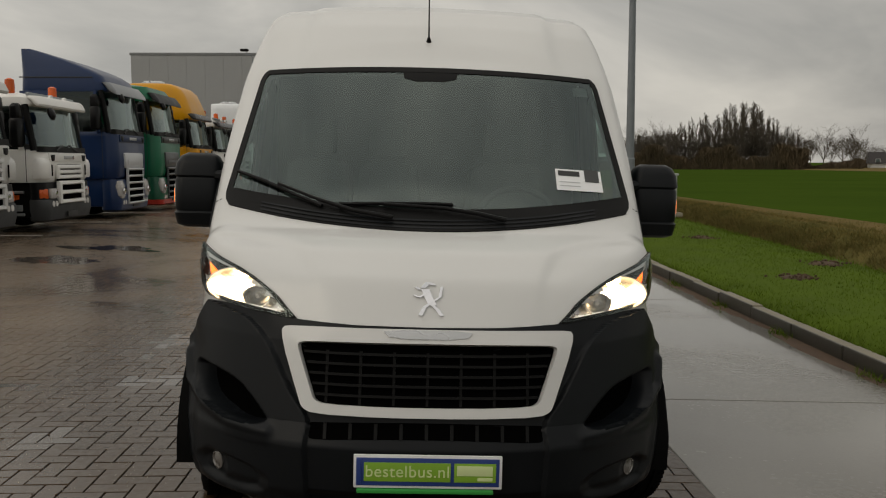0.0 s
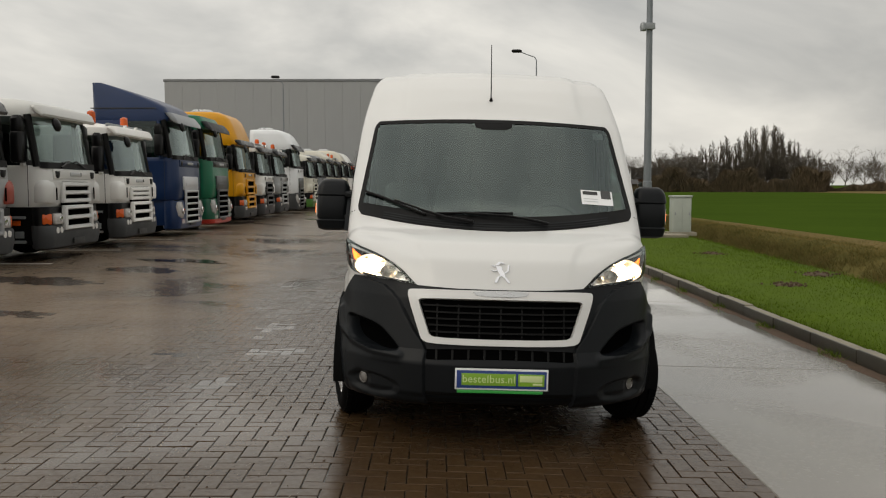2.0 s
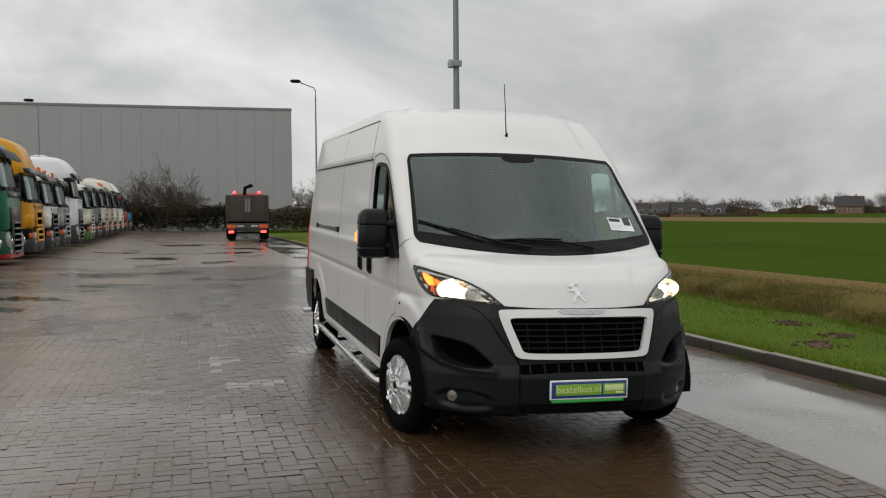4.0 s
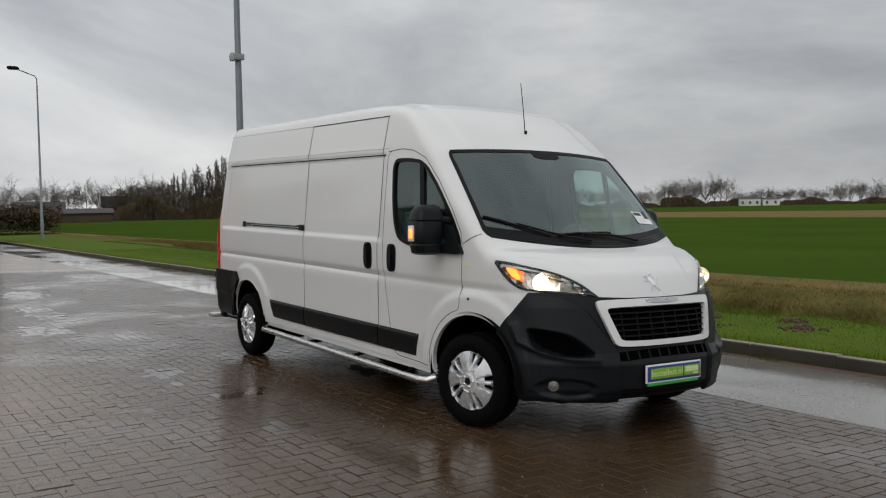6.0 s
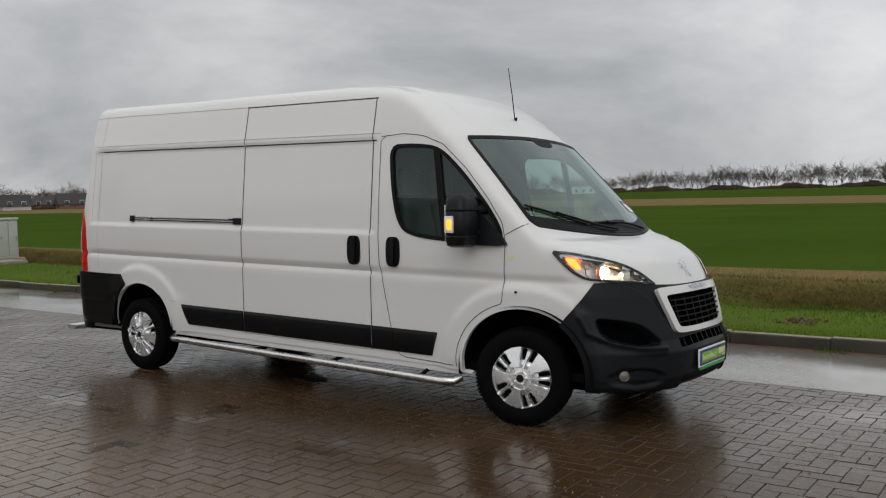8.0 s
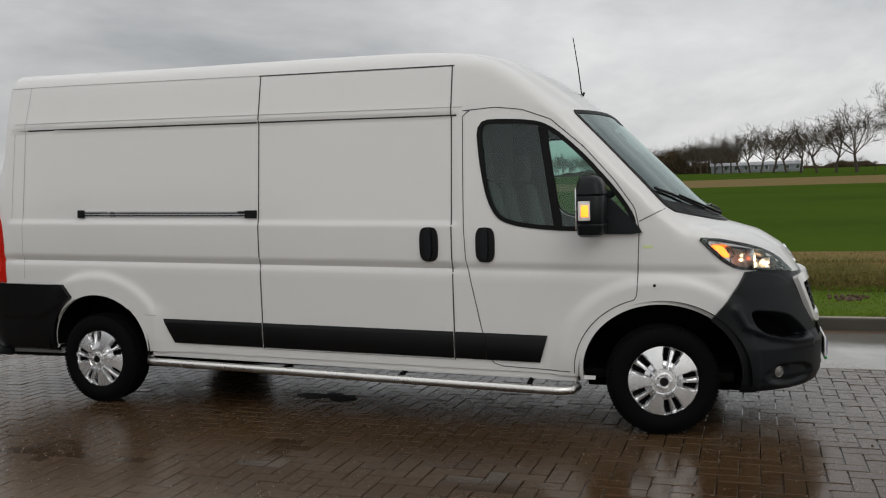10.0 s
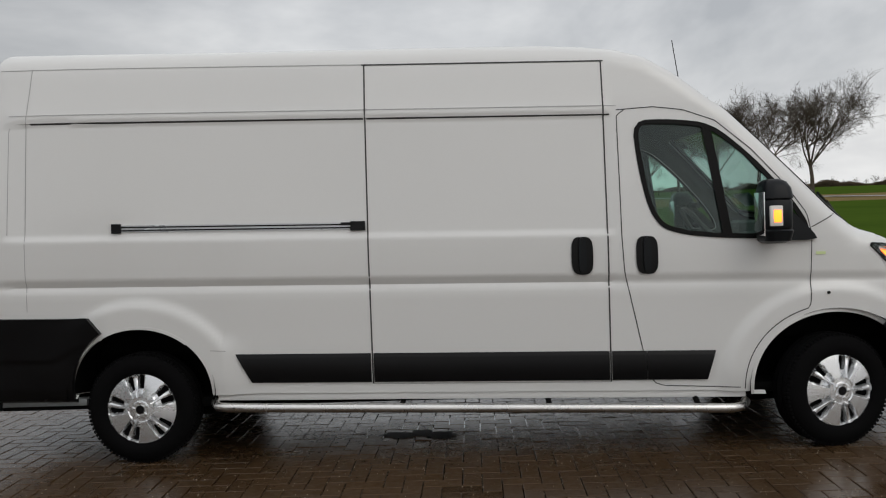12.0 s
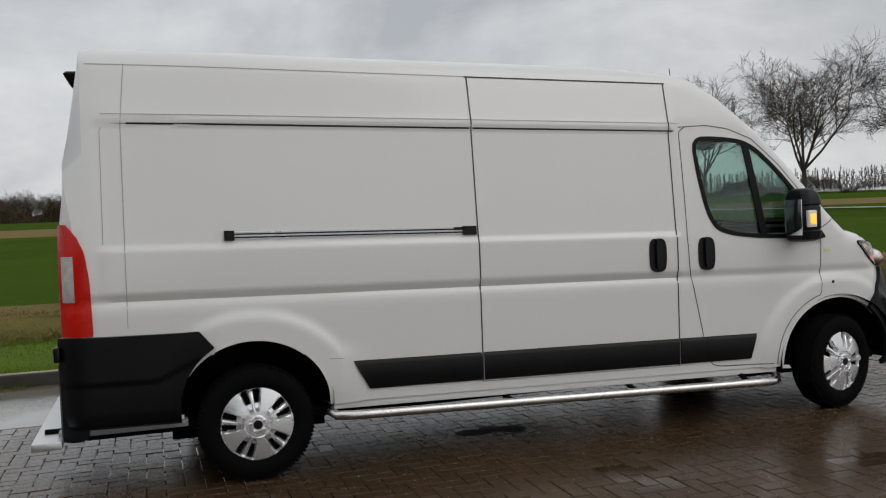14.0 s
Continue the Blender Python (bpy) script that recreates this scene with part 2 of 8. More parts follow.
M["strip_green"] = mat("strip_green", (0.03, 0.32, 0.06), 0.4, vary=0.08)
M["ink"] = mat("ink", (0.02, 0.02, 0.02), 0.5)
M["paper"] = mat("paper", (0.82, 0.83, 0.84), 0.6, vary=0.02)
M["fog"] = mat("fog_lens", (0.20, 0.19, 0.18), 0.18, metal=0.5, vary=0.2, coat=0.5)
M["reflector"] = mat("lamp_reflector", (0.80, 0.74, 0.66), 0.32, metal=0.9, vary=0.5, scale=28, fine=60)
M["alu"] = mat("tread_plate", (0.72, 0.73, 0.73), 0.35, metal=0.9, vary=0.1, fine=90, bump=0.002)
M["galv"] = mat("galvanised_steel", (0.30, 0.32, 0.33), 0.5, metal=0.55, vary=0.2, scale=5)
M["pole"] = mat("painted_pole", (0.20, 0.22, 0.24), 0.45, metal=0.3, vary=0.15, scale=4)
# the silt tone also carries the reflected sky's brightness as colour
M["brick"] = wet_mat("wet_paver", (0.068, 0.039, 0.018), (0.035, 0.020, 0.010), rough_dry=0.52, wet=1.0, island=0.22, puddle=0.61, silt=(0.205, 0.152, 0.106))
M["brick_single"] = wet_mat("wet_paver_single", (0.068, 0.039, 0.018), (0.035, 0.020, 0.010), rough_dry=0.52, wet=1.0, island=0.0, per_object=0.22, puddle=0.61, silt=(0.205, 0.152, 0.106))
# paler than the laid bricks: the wet yard's sky sheen is put into the colour
M["yard_far_sheen"] = wet_mat("wet_paving_far_sheen", (0.235, 0.172, 0.118), (0.135, 0.098, 0.066), rough_dry=0.42, wet=1.0, island=0.0, fine=9.0)
M["joint"] = wet_mat("joint_sand", (0.024, 0.017, 0.012), (0.010, 0.008, 0.006), rough_dry=0.4, wet=1.0, island=0.0, puddle=0.50, film_rough=(0.12, 0.05), silt=(0.205, 0.152, 0.106))
M["concrete"] = wet_mat("wet_concrete", (0.225, 0.213, 0.19), (0.15, 0.14, 0.125), wet=0.95, rough_dry=0.32, island=0.0, fine=60.0, puddle=0.5, film_rough=(0.26, 0.06))
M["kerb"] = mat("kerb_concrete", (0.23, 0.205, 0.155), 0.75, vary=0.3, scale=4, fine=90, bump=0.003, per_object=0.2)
# kerb's yard side: wet concrete, with the face's shade also put into the colour
M["kerb_wet_shaded"] = mat("wet_shaded_kerb_face", (0.045, 0.040, 0.030), 0.45, vary=0.4, scale=3, fine=70, bump=0.003, per_object=0.2)
# near-black for openings, with the shade inside them put into the colour
M["recess_shade"] = mat("recess_shade_black", (0.002, 0.002, 0.002), 0.9, spec=0.0)
M["grass"] = mat("grass_turf", (0.092, 0.142, 0.015), 0.95, color2=(0.060, 0.092, 0.012), scale=1.1, fine=45, bump=0.02, spec=0.05)
M["blade"] = mat("grass_blade", (0.118, 0.180, 0.019), 0.8, color2=(0.078, 0.118, 0.014), scale=2, island=0.5, spec=0.08)
M["field"] = mat("young_crop", (0.054, 0.090, 0.013), 0.95, color2=(0.034, 0.062, 0.010), scale=0.12, fine=2.0, bump=0.03, spec=0.0)
M["bank"] = mat("rank_grass_bank", (0.165, 0.128, 0.046), 0.95, color2=(0.044, 0.056, 0.014), scale=1.1, fine=18, bump=0.05, spec=0.03)
M["straw"] = mat("dry_grass", (0.23, 0.175, 0.062), 0.9, color2=(0.090, 0.092, 0.026), scale=1.0, island=0.6, spec=0.05)
M["rank"] = mat("rank_tuft", (0.092, 0.088, 0.026), 0.9, color2=(0.19, 0.142, 0.055), scale=1.3, island=0.6, spec=0.05)
M["stubble"] = mat("stubble_field", (0.205, 0.130, 0.062), 0.95, color2=(0.095, 0.092, 0.026), scale=0.5, fine=4, bump=0.04, spec=0.03)
M["soil"] = mat("molehill_soil", (0.085, 0.052, 0.032), 0.95, vary=0.4, scale=9, fine=60, bump=0.02)
M["road"] = mat("far_asphalt", (0.25, 0.25, 0.25), 0.6, vary=0.15)
M["cladding"] = mat("grey_cladding", (0.335, 0.345, 0.35), 0.5, metal=0.15, vary=0.08, scale=0.12, fine=3.0, per_object=0.12, stretch=(1, 1, 0.15))
M["coping"] = mat("coping", (0.20, 0.21, 0.22), 0.5, vary=0.1)
M["bark"] = mat("bare_bark", (0.078, 0.066, 0.052), 0.9, vary=0.35, scale=4, fine=40, spec=0.05)
M["twig"] = mat("twig_brown", (0.075, 0.058, 0.042), 0.9, vary=0.3, spec=0.05)
# lighter than near bark: the haze of distance is put into the colour
M["far_wood"] = mat("hazed_far_twigs", (0.125, 0.108, 0.084), 0.95, color2=(0.074, 0.064, 0.052), scale=0.2, island=0.4, spec=0.05)
M["far_scrub"] = mat("far_scrub", (0.120, 0.088, 0.055), 0.95, color2=(0.060, 0.050, 0.034), scale=0.2, island=0.5, spec=0.05)
M["hedge"] = mat("hedge_leaf", (0.028, 0.036, 0.018), 0.85, vary=0.4, island=0.5, spec=0.05)
M["roof_tile"] = mat("dark_roof", (0.035, 0.031, 0.030), 0.8, vary=0.2)
M["house_wall"] = mat("brick_house", (0.20, 0.11, 0.08), 0.85, vary=0.2)
M["house_white"] = mat("white_render", (0.62, 0.62, 0.60), 0.8, vary=0.1)
M["cabinet"] = mat("cabinet_grey", (0.40, 0.43, 0.39), 0.6, vary=0.12, scale=3)
M["wood"] = mat("weathered_wood", (0.24, 0.16, 0.085), 0.8, vary=0.35)
M["chassis"] = mat("chassis_dark", (0.004, 0.004, 0.004), 0.8, vary=0.3, spec=0.06)
M["grit"] = mat("pale_grit", (0.36, 0.32, 0.26), 0.7, vary=0.3, spec=0.2)
M["oil"] = mat("oily_patch", (0.006, 0.005, 0.005), 0.5, vary=0.3, spec=0.08)
M["water"] = mat("standing_water", (0.034, 0.023, 0.015), 0.10, vary=0.3, rough_vary=0.05)
M["damp"] = wet_mat("soaked_paver", (0.055, 0.033, 0.017), (0.030, 0.018, 0.010), wet=1.0, rough_dry=0.30, island=0.4, puddle=0.45)
M["rust"] = mat("rusty_steel", (0.050, 0.038, 0.030), 0.75, vary=0.45, scale=3, fine=30)
M["line_white"] = mat("road_line", (0.42, 0.41, 0.39), 0.5, vary=0.25, fine=60)



def let_through(m, share=0.5):
    """Thin blades glow with the light from their other side."""
    n, l = m.node_tree.nodes, m.node_tree.links
    b, out = n["Principled BSDF"], n["Material Output"]
    tr, mix = n.new("ShaderNodeBsdfTranslucent"), n.new("ShaderNodeMixShader")
    l.new(b.inputs["Base Color"].links[0].from_socket, tr.inputs["Color"])
    mix.inputs["Fac"].default_value = share
    l.new(b.outputs["BSDF"], mix.inputs[1])
    l.new(tr.outputs["BSDF"], mix.inputs[2])
    l.new(mix.outputs["Shader"], out.inputs["Surface"])


let_through(M["blade"])
let_through(M["straw"])
let_through(M["rank"])

# ---- geometry helpers ----
def mesh_of(name, verts, faces, materials, smooth=True, index=None):
    me = bpy.data.meshes.new(name)
    me.from_pydata([tuple(map(float, v)) for v in verts], [], [tuple(map(int, f)) for f in faces])
    for m in materials if isinstance(materials, (list, tuple)) else [materials]:
        me.materials.append(m)
    if smooth:
        me.polygons.foreach_set("use_smooth", [True] * len(me.polygons))
    if index is not None:
        me.polygons.foreach_set("material_index", list(map(int, index)))
    me.update()
    return me


def part(name, geo, material, parent=None, label=""):
    """Links a bmesh, or (vertices, faces), as one mesh object under a thing or a part."""
    if isinstance(geo, bmesh.types.BMesh):
        me = bpy.data.meshes.new(name)
        bmesh.ops.recalc_face_normals(geo, faces=geo.faces)
        geo.to_mesh(me)
        geo.free()
        me.materials.append(material)
        me.polygons.foreach_set("use_smooth", [True] * len(me.polygons))
        if hasattr(me, "set_sharp_from_angle"):
            me.set_sharp_from_angle(angle=radians(38))
    else:
        me = mesh_of(name, geo[0], geo[1], material)
        me.set_sharp_from_angle(angle=radians(38))
    ob = new(name, me)
    ob.parent = parent
    if label:
        ob["label"] = label
    return ob


def thing(name, m, label, category, group="", kind=""):
    ob = new(name)
    ob.empty_display_size = 0.1
    ob.matrix_world = m
    return tagged(ob, label, category, group, kind)


def join(*geos):
    verts, faces, base = [], [], 0
    for v, f in geos:
        verts += list(v)
        faces += [tuple(i + base for i in q) for q in f]
        base += len(v)
    return verts, faces


def moved(geo, m):
    return [tuple(m @ Vector(v)) for v in geo[0]], geo[1]


def box(x0, x1, y0, y1, z0, z1, bevel=0.01):
    """A box with chamfered edges."""
    bm = bmesh.new()
    bmesh.ops.create_cube(bm, size=1.0)
    for v in bm.verts:
        v.co = ((x0 + x1) / 2 + v.co.x * (x1 - x0), (y0 + y1) / 2 + v.co.y * (y1 - y0), (z0 + z1) / 2 + v.co.z * (z1 - z0))
    if bevel:
        bmesh.ops.bevel(bm, geom=bm.edges[:], offset=min(bevel, 0.4 * min(x1 - x0, y1 - y0, z1 - z0)), segments=2, affect="EDGES", profile=0.6)
    bm.verts.ensure_lookup_table()
    geo = [tuple(v.co) for v in bm.verts], [tuple(v.index for v in f.verts) for f in bm.faces]
    bm.verts.index_update()
    geo = [tuple(v.co) for v in bm.verts], [tuple(v.index for v in f.verts) for f in bm.faces]
    bm.free()
    return geo


def ring_plan(hx, y0, y1, r, n=5):
    """A rounded rectangle in plan."""
    r = min(r, hx * 0.95, (y1 - y0) * 0.48)
    pts = []
    for cx, cy, a0 in ((hx - r, y1 - r, 0), (-hx + r, y1 - r, 90), (-hx + r, y0 + r, 180), (hx - r, y0 + r, 270)):
        for k in range(n):
            a = radians(a0 + 90 * k / (n - 1))
            pts.append((cx + r * math.cos(a), cy + r * math.sin(a)))
    return pts


def loft(levels, n=5, cap=True):
    """Rounded rectangles stacked: rows of z, half width, y0, y1, radius."""
    verts, faces = [], []
    for z, hx, y0, y1, r in levels:
        verts += [(x, y, z) for x, y in ring_plan(hx, y0, y1, r, n)]
    c = 4 * n
    for k in range(len(levels) - 1):
        for i in range(c):
            j = (i + 1) % c
            faces.append((k * c + i, k * c + j, (k + 1) * c + j, (k + 1) * c + i))
    if cap:
        faces.append(tuple(range(c - 1, -1, -1)))
        faces.append(tuple(range((len(levels) - 1) * c, len(levels) * c)))
    return verts, faces


def lathe(profile, n=24, axis="z", closed=False):
    """Turned form: rows of radius, height."""
    verts, faces = [], []
    for r, h in profile:
        for i in range(n):
            a = 2 * math.pi * i / n
            p = (r * math.cos(a), r * math.sin(a), h)
            verts.append(p if axis == "z" else ((h, p[0], p[1]) if axis == "x" else (p[0], h, p[1])))
    for k in range(len(profile) - 1):
        for i in range(n):
            j = (i + 1) % n
            faces.append((k * n + i, k * n + j, (k + 1) * n + j, (k + 1) * n + i))
    if not closed:
        if profile[0][0] > 1e-4:
            faces.append(tuple(range(n - 1, -1, -1)))
        if profile[-1][0] > 1e-4:
            faces.append(tuple(range((len(profile) - 1) * n, len(profile) * n)))
    return verts, faces


def tube(points, r, n=8, taper=None):
    """A round bar along points."""
    pts = [Vector(p) for p in points]
    verts, faces = [], []
    side = None
    for k, p in enumerate(pts):
        way = (pts[min(k + 1, len(pts) - 1)] - pts[max(k - 1, 0)]).normalized()
        if side is None:
            side = way.cross(Vector((0.3, 0.2, 1))).normalized()
        side = (side - way * side.dot(way)).normalized()
        up = way.cross(side)
        rr = r if taper is None else r + (taper - r) * k / (len(pts) - 1)
        for i in range(n):
            a = 2 * math.pi * i / n
            verts.append(tuple(p + side * rr * math.cos(a) + up * rr * math.sin(a)))
    for k in range(len(pts) - 1):
        for i in range(n):
            j = (i + 1) % n
            faces.append((k * n + i, k * n + j, (k + 1) * n + j, (k + 1) * n + i))
    faces.append(tuple(range(n - 1, -1, -1)))
    faces.append(tuple(range((len(pts) - 1) * n, len(pts) * n)))
    return verts, faces


def smooth_poly(pts, rounds=2):
    """Rounds the corners of a closed outline."""
    p = np.array(pts, float)
    for _ in range(rounds):
        q = np.roll(p, -1, 0)
        p = np.stack([0.78 * p + 0.22 * q, 0.22 * p + 0.78 * q], 1).reshape(-1, 2)
    return p


def inset(p, d):
    """A closed outline moved inwards by d."""
    a, b = np.roll(p, 1, 0), np.roll(p, -1, 0)
    t = (b - a) / (np.linalg.norm(b - a, axis=1, keepdims=True) + 1e-9)
    area = 0.5 * np.sum(p[:, 0] * b[:, 1] - b[:, 0] * p[:, 1])
    nrm = np.stack([-t[:, 1], t[:, 0]], 1) * (1 if area > 0 else -1)
    return p + nrm * d


def in_poly(p, u, v):
    """Which of the points u, v lie inside the outline p."""
    x, y = np.asarray(u, float), np.asarray(v, float)
    inside = np.zeros(x.shape, bool)
    for (x0, y0), (x1, y1) in zip(p, np.roll(p, -1, 0)):
        if y0 == y1:
            continue
        hit = ((y0 > y) != (y1 > y)) & (x < (x1 - x0) * (y - y0) / (y1 - y0) + x0)
        inside ^= hit
    return inside


# ---- ground levels ----
FALL = math.tan(radians(1.6))
EDGE, JOINT_X, KERB_X = -0.985, 1.38, 3.40


def ground_z(x):
    """The yard is level in the middle, rises to the truck row and falls towards the gutter."""
    return -max(0.0, min(x, KERB_X) - EDGE) * FALL + 0.15 * min(1.0, max(0.0, (-4.4 - x) / 2.6))


# ---- structure: ground sheet, yard, concrete strip, kerb ----
prof = [(-2500, 0.1), (-60, 0.13), (-7.0, 0.1455), (-4.4, -0.0045), (-2.3, -0.0045), (-1.6, -0.0070), (EDGE, -0.0075), (KERB_X + 0.02, ground_z(KERB_X) - 0.0075), (KERB_X + 0.10, -0.20), (KERB_X + 0.13, -0.02),
        (4.2, 0.0), (5.4, -0.01), (6.1, -0.06), (6.8, -0.62), (7.3, -0.66), (8.0, -0.28), (8.6, -0.06), (9.0, 0.0), (9.9, 0.0), (11.2, 0.0), (30, 0.0), (74, 0.0), (125, 0.05), (190, 0.1), (500, 0.2), (2500, 0.3)]
strip_mat = [5, 0, 0, 0, 0, 0, 0, 0, 1, 1, 1, 1, 1, 2, 2, 2, 2, 3, 3, 4, 4, 6, 5, 5, 5]
ys = [-2500, -600, -200, -90, -60] + [-45 + 1.5 * i for i in range(90)] + [95, 130, 200, 400, 800, 2500]
gv, gf, gi = [], [], []


def drift(x, y):
    """The ditch runs slightly askew to the kerb; the field's edge much less so."""
    return 0.055 * (np.clip(y, -30, 30) - 2) * np.clip((11.2 - x) / 3.0, 0.1, 1)


def dip(y):
    """The ditch grows shallow and ends well up the yard."""
    return np.clip((40 - y) / 18.0, 0, 1)


for y in ys:
    for i, (x, z) in enumerate(prof):
        wob = 0.0
        bend = 0.0
        if 5.0 < x < 14:
            bend = drift(x, y)
            wob = 0.16 * noise.noise(Vector((x * 0.7, y * 0.35, 1.0)))
        if 6.0 < x < 9.0:
            z *= dip(y)
            z += 0.10 * dip(y) * noise.noise(Vector((x, y * 0.6, 4.0)))
        gv.append((x + bend + wob, y, z))
np_ = len(prof)
for j in range(len(ys) - 1):
    for i in range(np_ - 1):
        gf.append((j * np_ + i, j * np_ + i + 1, (j + 1) * np_ + i + 1, (j + 1) * np_ + i))
        mi = strip_mat[i]
        if mi == 0 and (ys[j] > 90 or ys[j] < -60):
            mi = 1
        gi.append(mi)
ground = new("ground", mesh_of("ground", gv, gf, [M["joint"], M["grass"], M["bank"], M["stubble"], M["field"], M["field"], M["stubble"]], index=gi))
tagged(ground, "flat Dutch farmland with a wet yard, verge, ditch and green field", "ground", kind="structure")

# far paving beyond the laid bricks
BX0, BX1, BY0, BY1 = -8.4, JOINT_X, -6.6, 22.0
far_rects = [(-60, BX0, -45, 89), (BX0, JOINT_X, BY1, 89), (BX0, JOINT_X, -45, BY0)]
fv, ff = [], []
for x0, x1, y0, y1 in far_rects:
    b = len(fv)
    xs = [x0] + [v for v in (-7.0, -4.4, EDGE) if x0 < v < x1] + [x1]
    for x in xs:
        fv += [(x, y0, ground_z(x)), (x, y1, ground_z(x))]
    for k in range(len(xs) - 1):
        ff.append((b + 2 * k, b + 2 * k + 2, b + 2 * k + 3, b + 2 * k + 1))
yard = new("yard_paving", mesh_of("yard_paving", fv, ff, M["yard_far_sheen"], smooth=False))
tagged(yard, "rain-wet brown block paving of a truck yard", "paving", kind="structure")

# concrete gutter strip of cast slabs
pavement = thing("concrete_strip", pose(0, 0, 0), "wet grey cast concrete strip along the kerb", "pavement", kind="structure")
y = -42.3
slab_edges = []
while y < 88:
    slab_edges.append(y)
    y += 4.5
for k, y0 in enumerate(slab_edges):
    y1 = y0 + 4.488
    a, b = JOINT_X - 0.04, KERB_X - 0.005
    za, zb = ground_z(a) + 0.003, ground_z(b) + 0.003
    v = [(a, y0, za - 0.1), (b, y0, zb - 0.1), (b, y1, zb - 0.1), (a, y1, za - 0.1), (a, y0, za - 0.004), (b, y0, zb - 0.004), (b, y1, zb - 0.004), (a, y1, za - 0.004)]
    v += [(a + 0.006, y0 + 0.006, za), (b, y0 + 0.006, zb), (b, y1 - 0.006, zb), (a + 0.006, y1 - 0.006, za)]
    fs = [(8, 9, 10, 11), (4, 5, 9, 8), (5, 6, 10, 9), (6, 7, 11, 10), (7, 4, 8, 11), (0, 1, 5, 4), (1, 2, 6, 5), (2, 3, 7, 6), (3, 0, 4, 7)]
    ob = new("slab", mesh_of("slab", v, fs, M["concrete"], smooth=False))
    ob.parent = pavement

kerb = thing("kerb", pose(0, 0, 0), "weathered concrete kerb with mossy joints", "kerb", kind="structure")
kg = box(KERB_X, KERB_X + 0.13, 0, 0.988, -0.22, 0.0, 0.015)
# faces towards the yard take the wet colour with shade painted in
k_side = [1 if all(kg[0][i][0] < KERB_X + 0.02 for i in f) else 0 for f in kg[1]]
kme = mesh_of("kerbstone", kg[0], kg[1], [M["kerb"], M["kerb_wet_shaded"]], smooth=False, index=k_side)
random.seed(5)
for k in range(132):
    ob = new("kerbstone", kme)
    ob.parent = kerb
    ob.location = (random.uniform(-0.006, 0.006), -42 + k, 0.012 + random.uniform(-0.008, 0.008))


# ---- the van: its form ----
ZT = np.array([(-0.5, 0.2), (0.0, 0.66), (0.10, 0.84), (0.17, 0.945), (0.257, 1.06), (0.40, 1.152), (0.55, 1.195), (0.62, 1.215), (0.66, 1.25), (0.75, 1.332), (1.36, 1.938), (1.567, 2.080), (1.7, 2.170), (1.9, 2.274),
               (2.1, 2.326), (2.3, 2.350), (2.6, 2.366), (3.2, 2.368), (4.5, 2.364), (5.5, 2.370), (6.5, 2.38)])
_yy = np.linspace(-0.5, 6.5, 1401)
_zz = np.interp(_yy, ZT[:, 0], ZT[:, 1])
_ker = np.hanning(17)
_zz = np.convolve(np.pad(_zz, 8, mode="edge"), _ker / _ker.sum(), mode="valid")
WP = np.array([(0.0, 0.955), (0.28, 0.965), (0.45, 0.978), (0.80, 0.986), (0.87, 0.988), (0.91, 0.986), (0.94, 0.974), (0.985, 0.996), (1.07, 0.999), (1.21, 0.999), (1.245, 0.985),
               (1.27, 0.983), (1.86, 0.938), (1.900, 0.933), (1.915, 0.947), (1.955, 0.942), (1.97, 0.936), (2.22, 0.888), (2.245, 0.880), (2.50, 0.77)])
WS = np.array([(0.0, 0.955), (0.28, 0.965), (0.45, 0.978), (0.80, 0.986), (0.87, 0.988), (0.91, 0.986), (0.94, 0.979), (0.985, 0.993), (1.07, 0.995), (1.20, 0.993), (1.5, 0.975),
               (1.86, 0.943), (1.985, 0.930), (2.22, 0.888), (2.245, 0.880), (2.50, 0.77)])
FP = np.array([(0.0, 0.22), (0.20, 0.12), (0.27, 0.075), (0.34, 0.045), (0.50, 0.035), (0.57, 0.07), (0.70, 0.10), (0.85, 0.135), (0.93, 0.165), (1.2, 0.25), (2.6, 0.3)])
RAKE = 0.02
ARCH_F, ARCH_R = (0.948, 0.335, 0.478), (4.983, 0.325, 0.42)


def arch_d(y, z, cy, cz):
    """Distance from a wheel's hub, with the arch a little flattened on top."""
    return np.hypot(y - cy, (z - cz) * np.where(z > cz, 1.13, 1.0))


def smax(a, b, k):
    h = np.maximum(k - np.abs(a - b), 0) / k
    return np.maximum(a, b) + h * h * k / 4


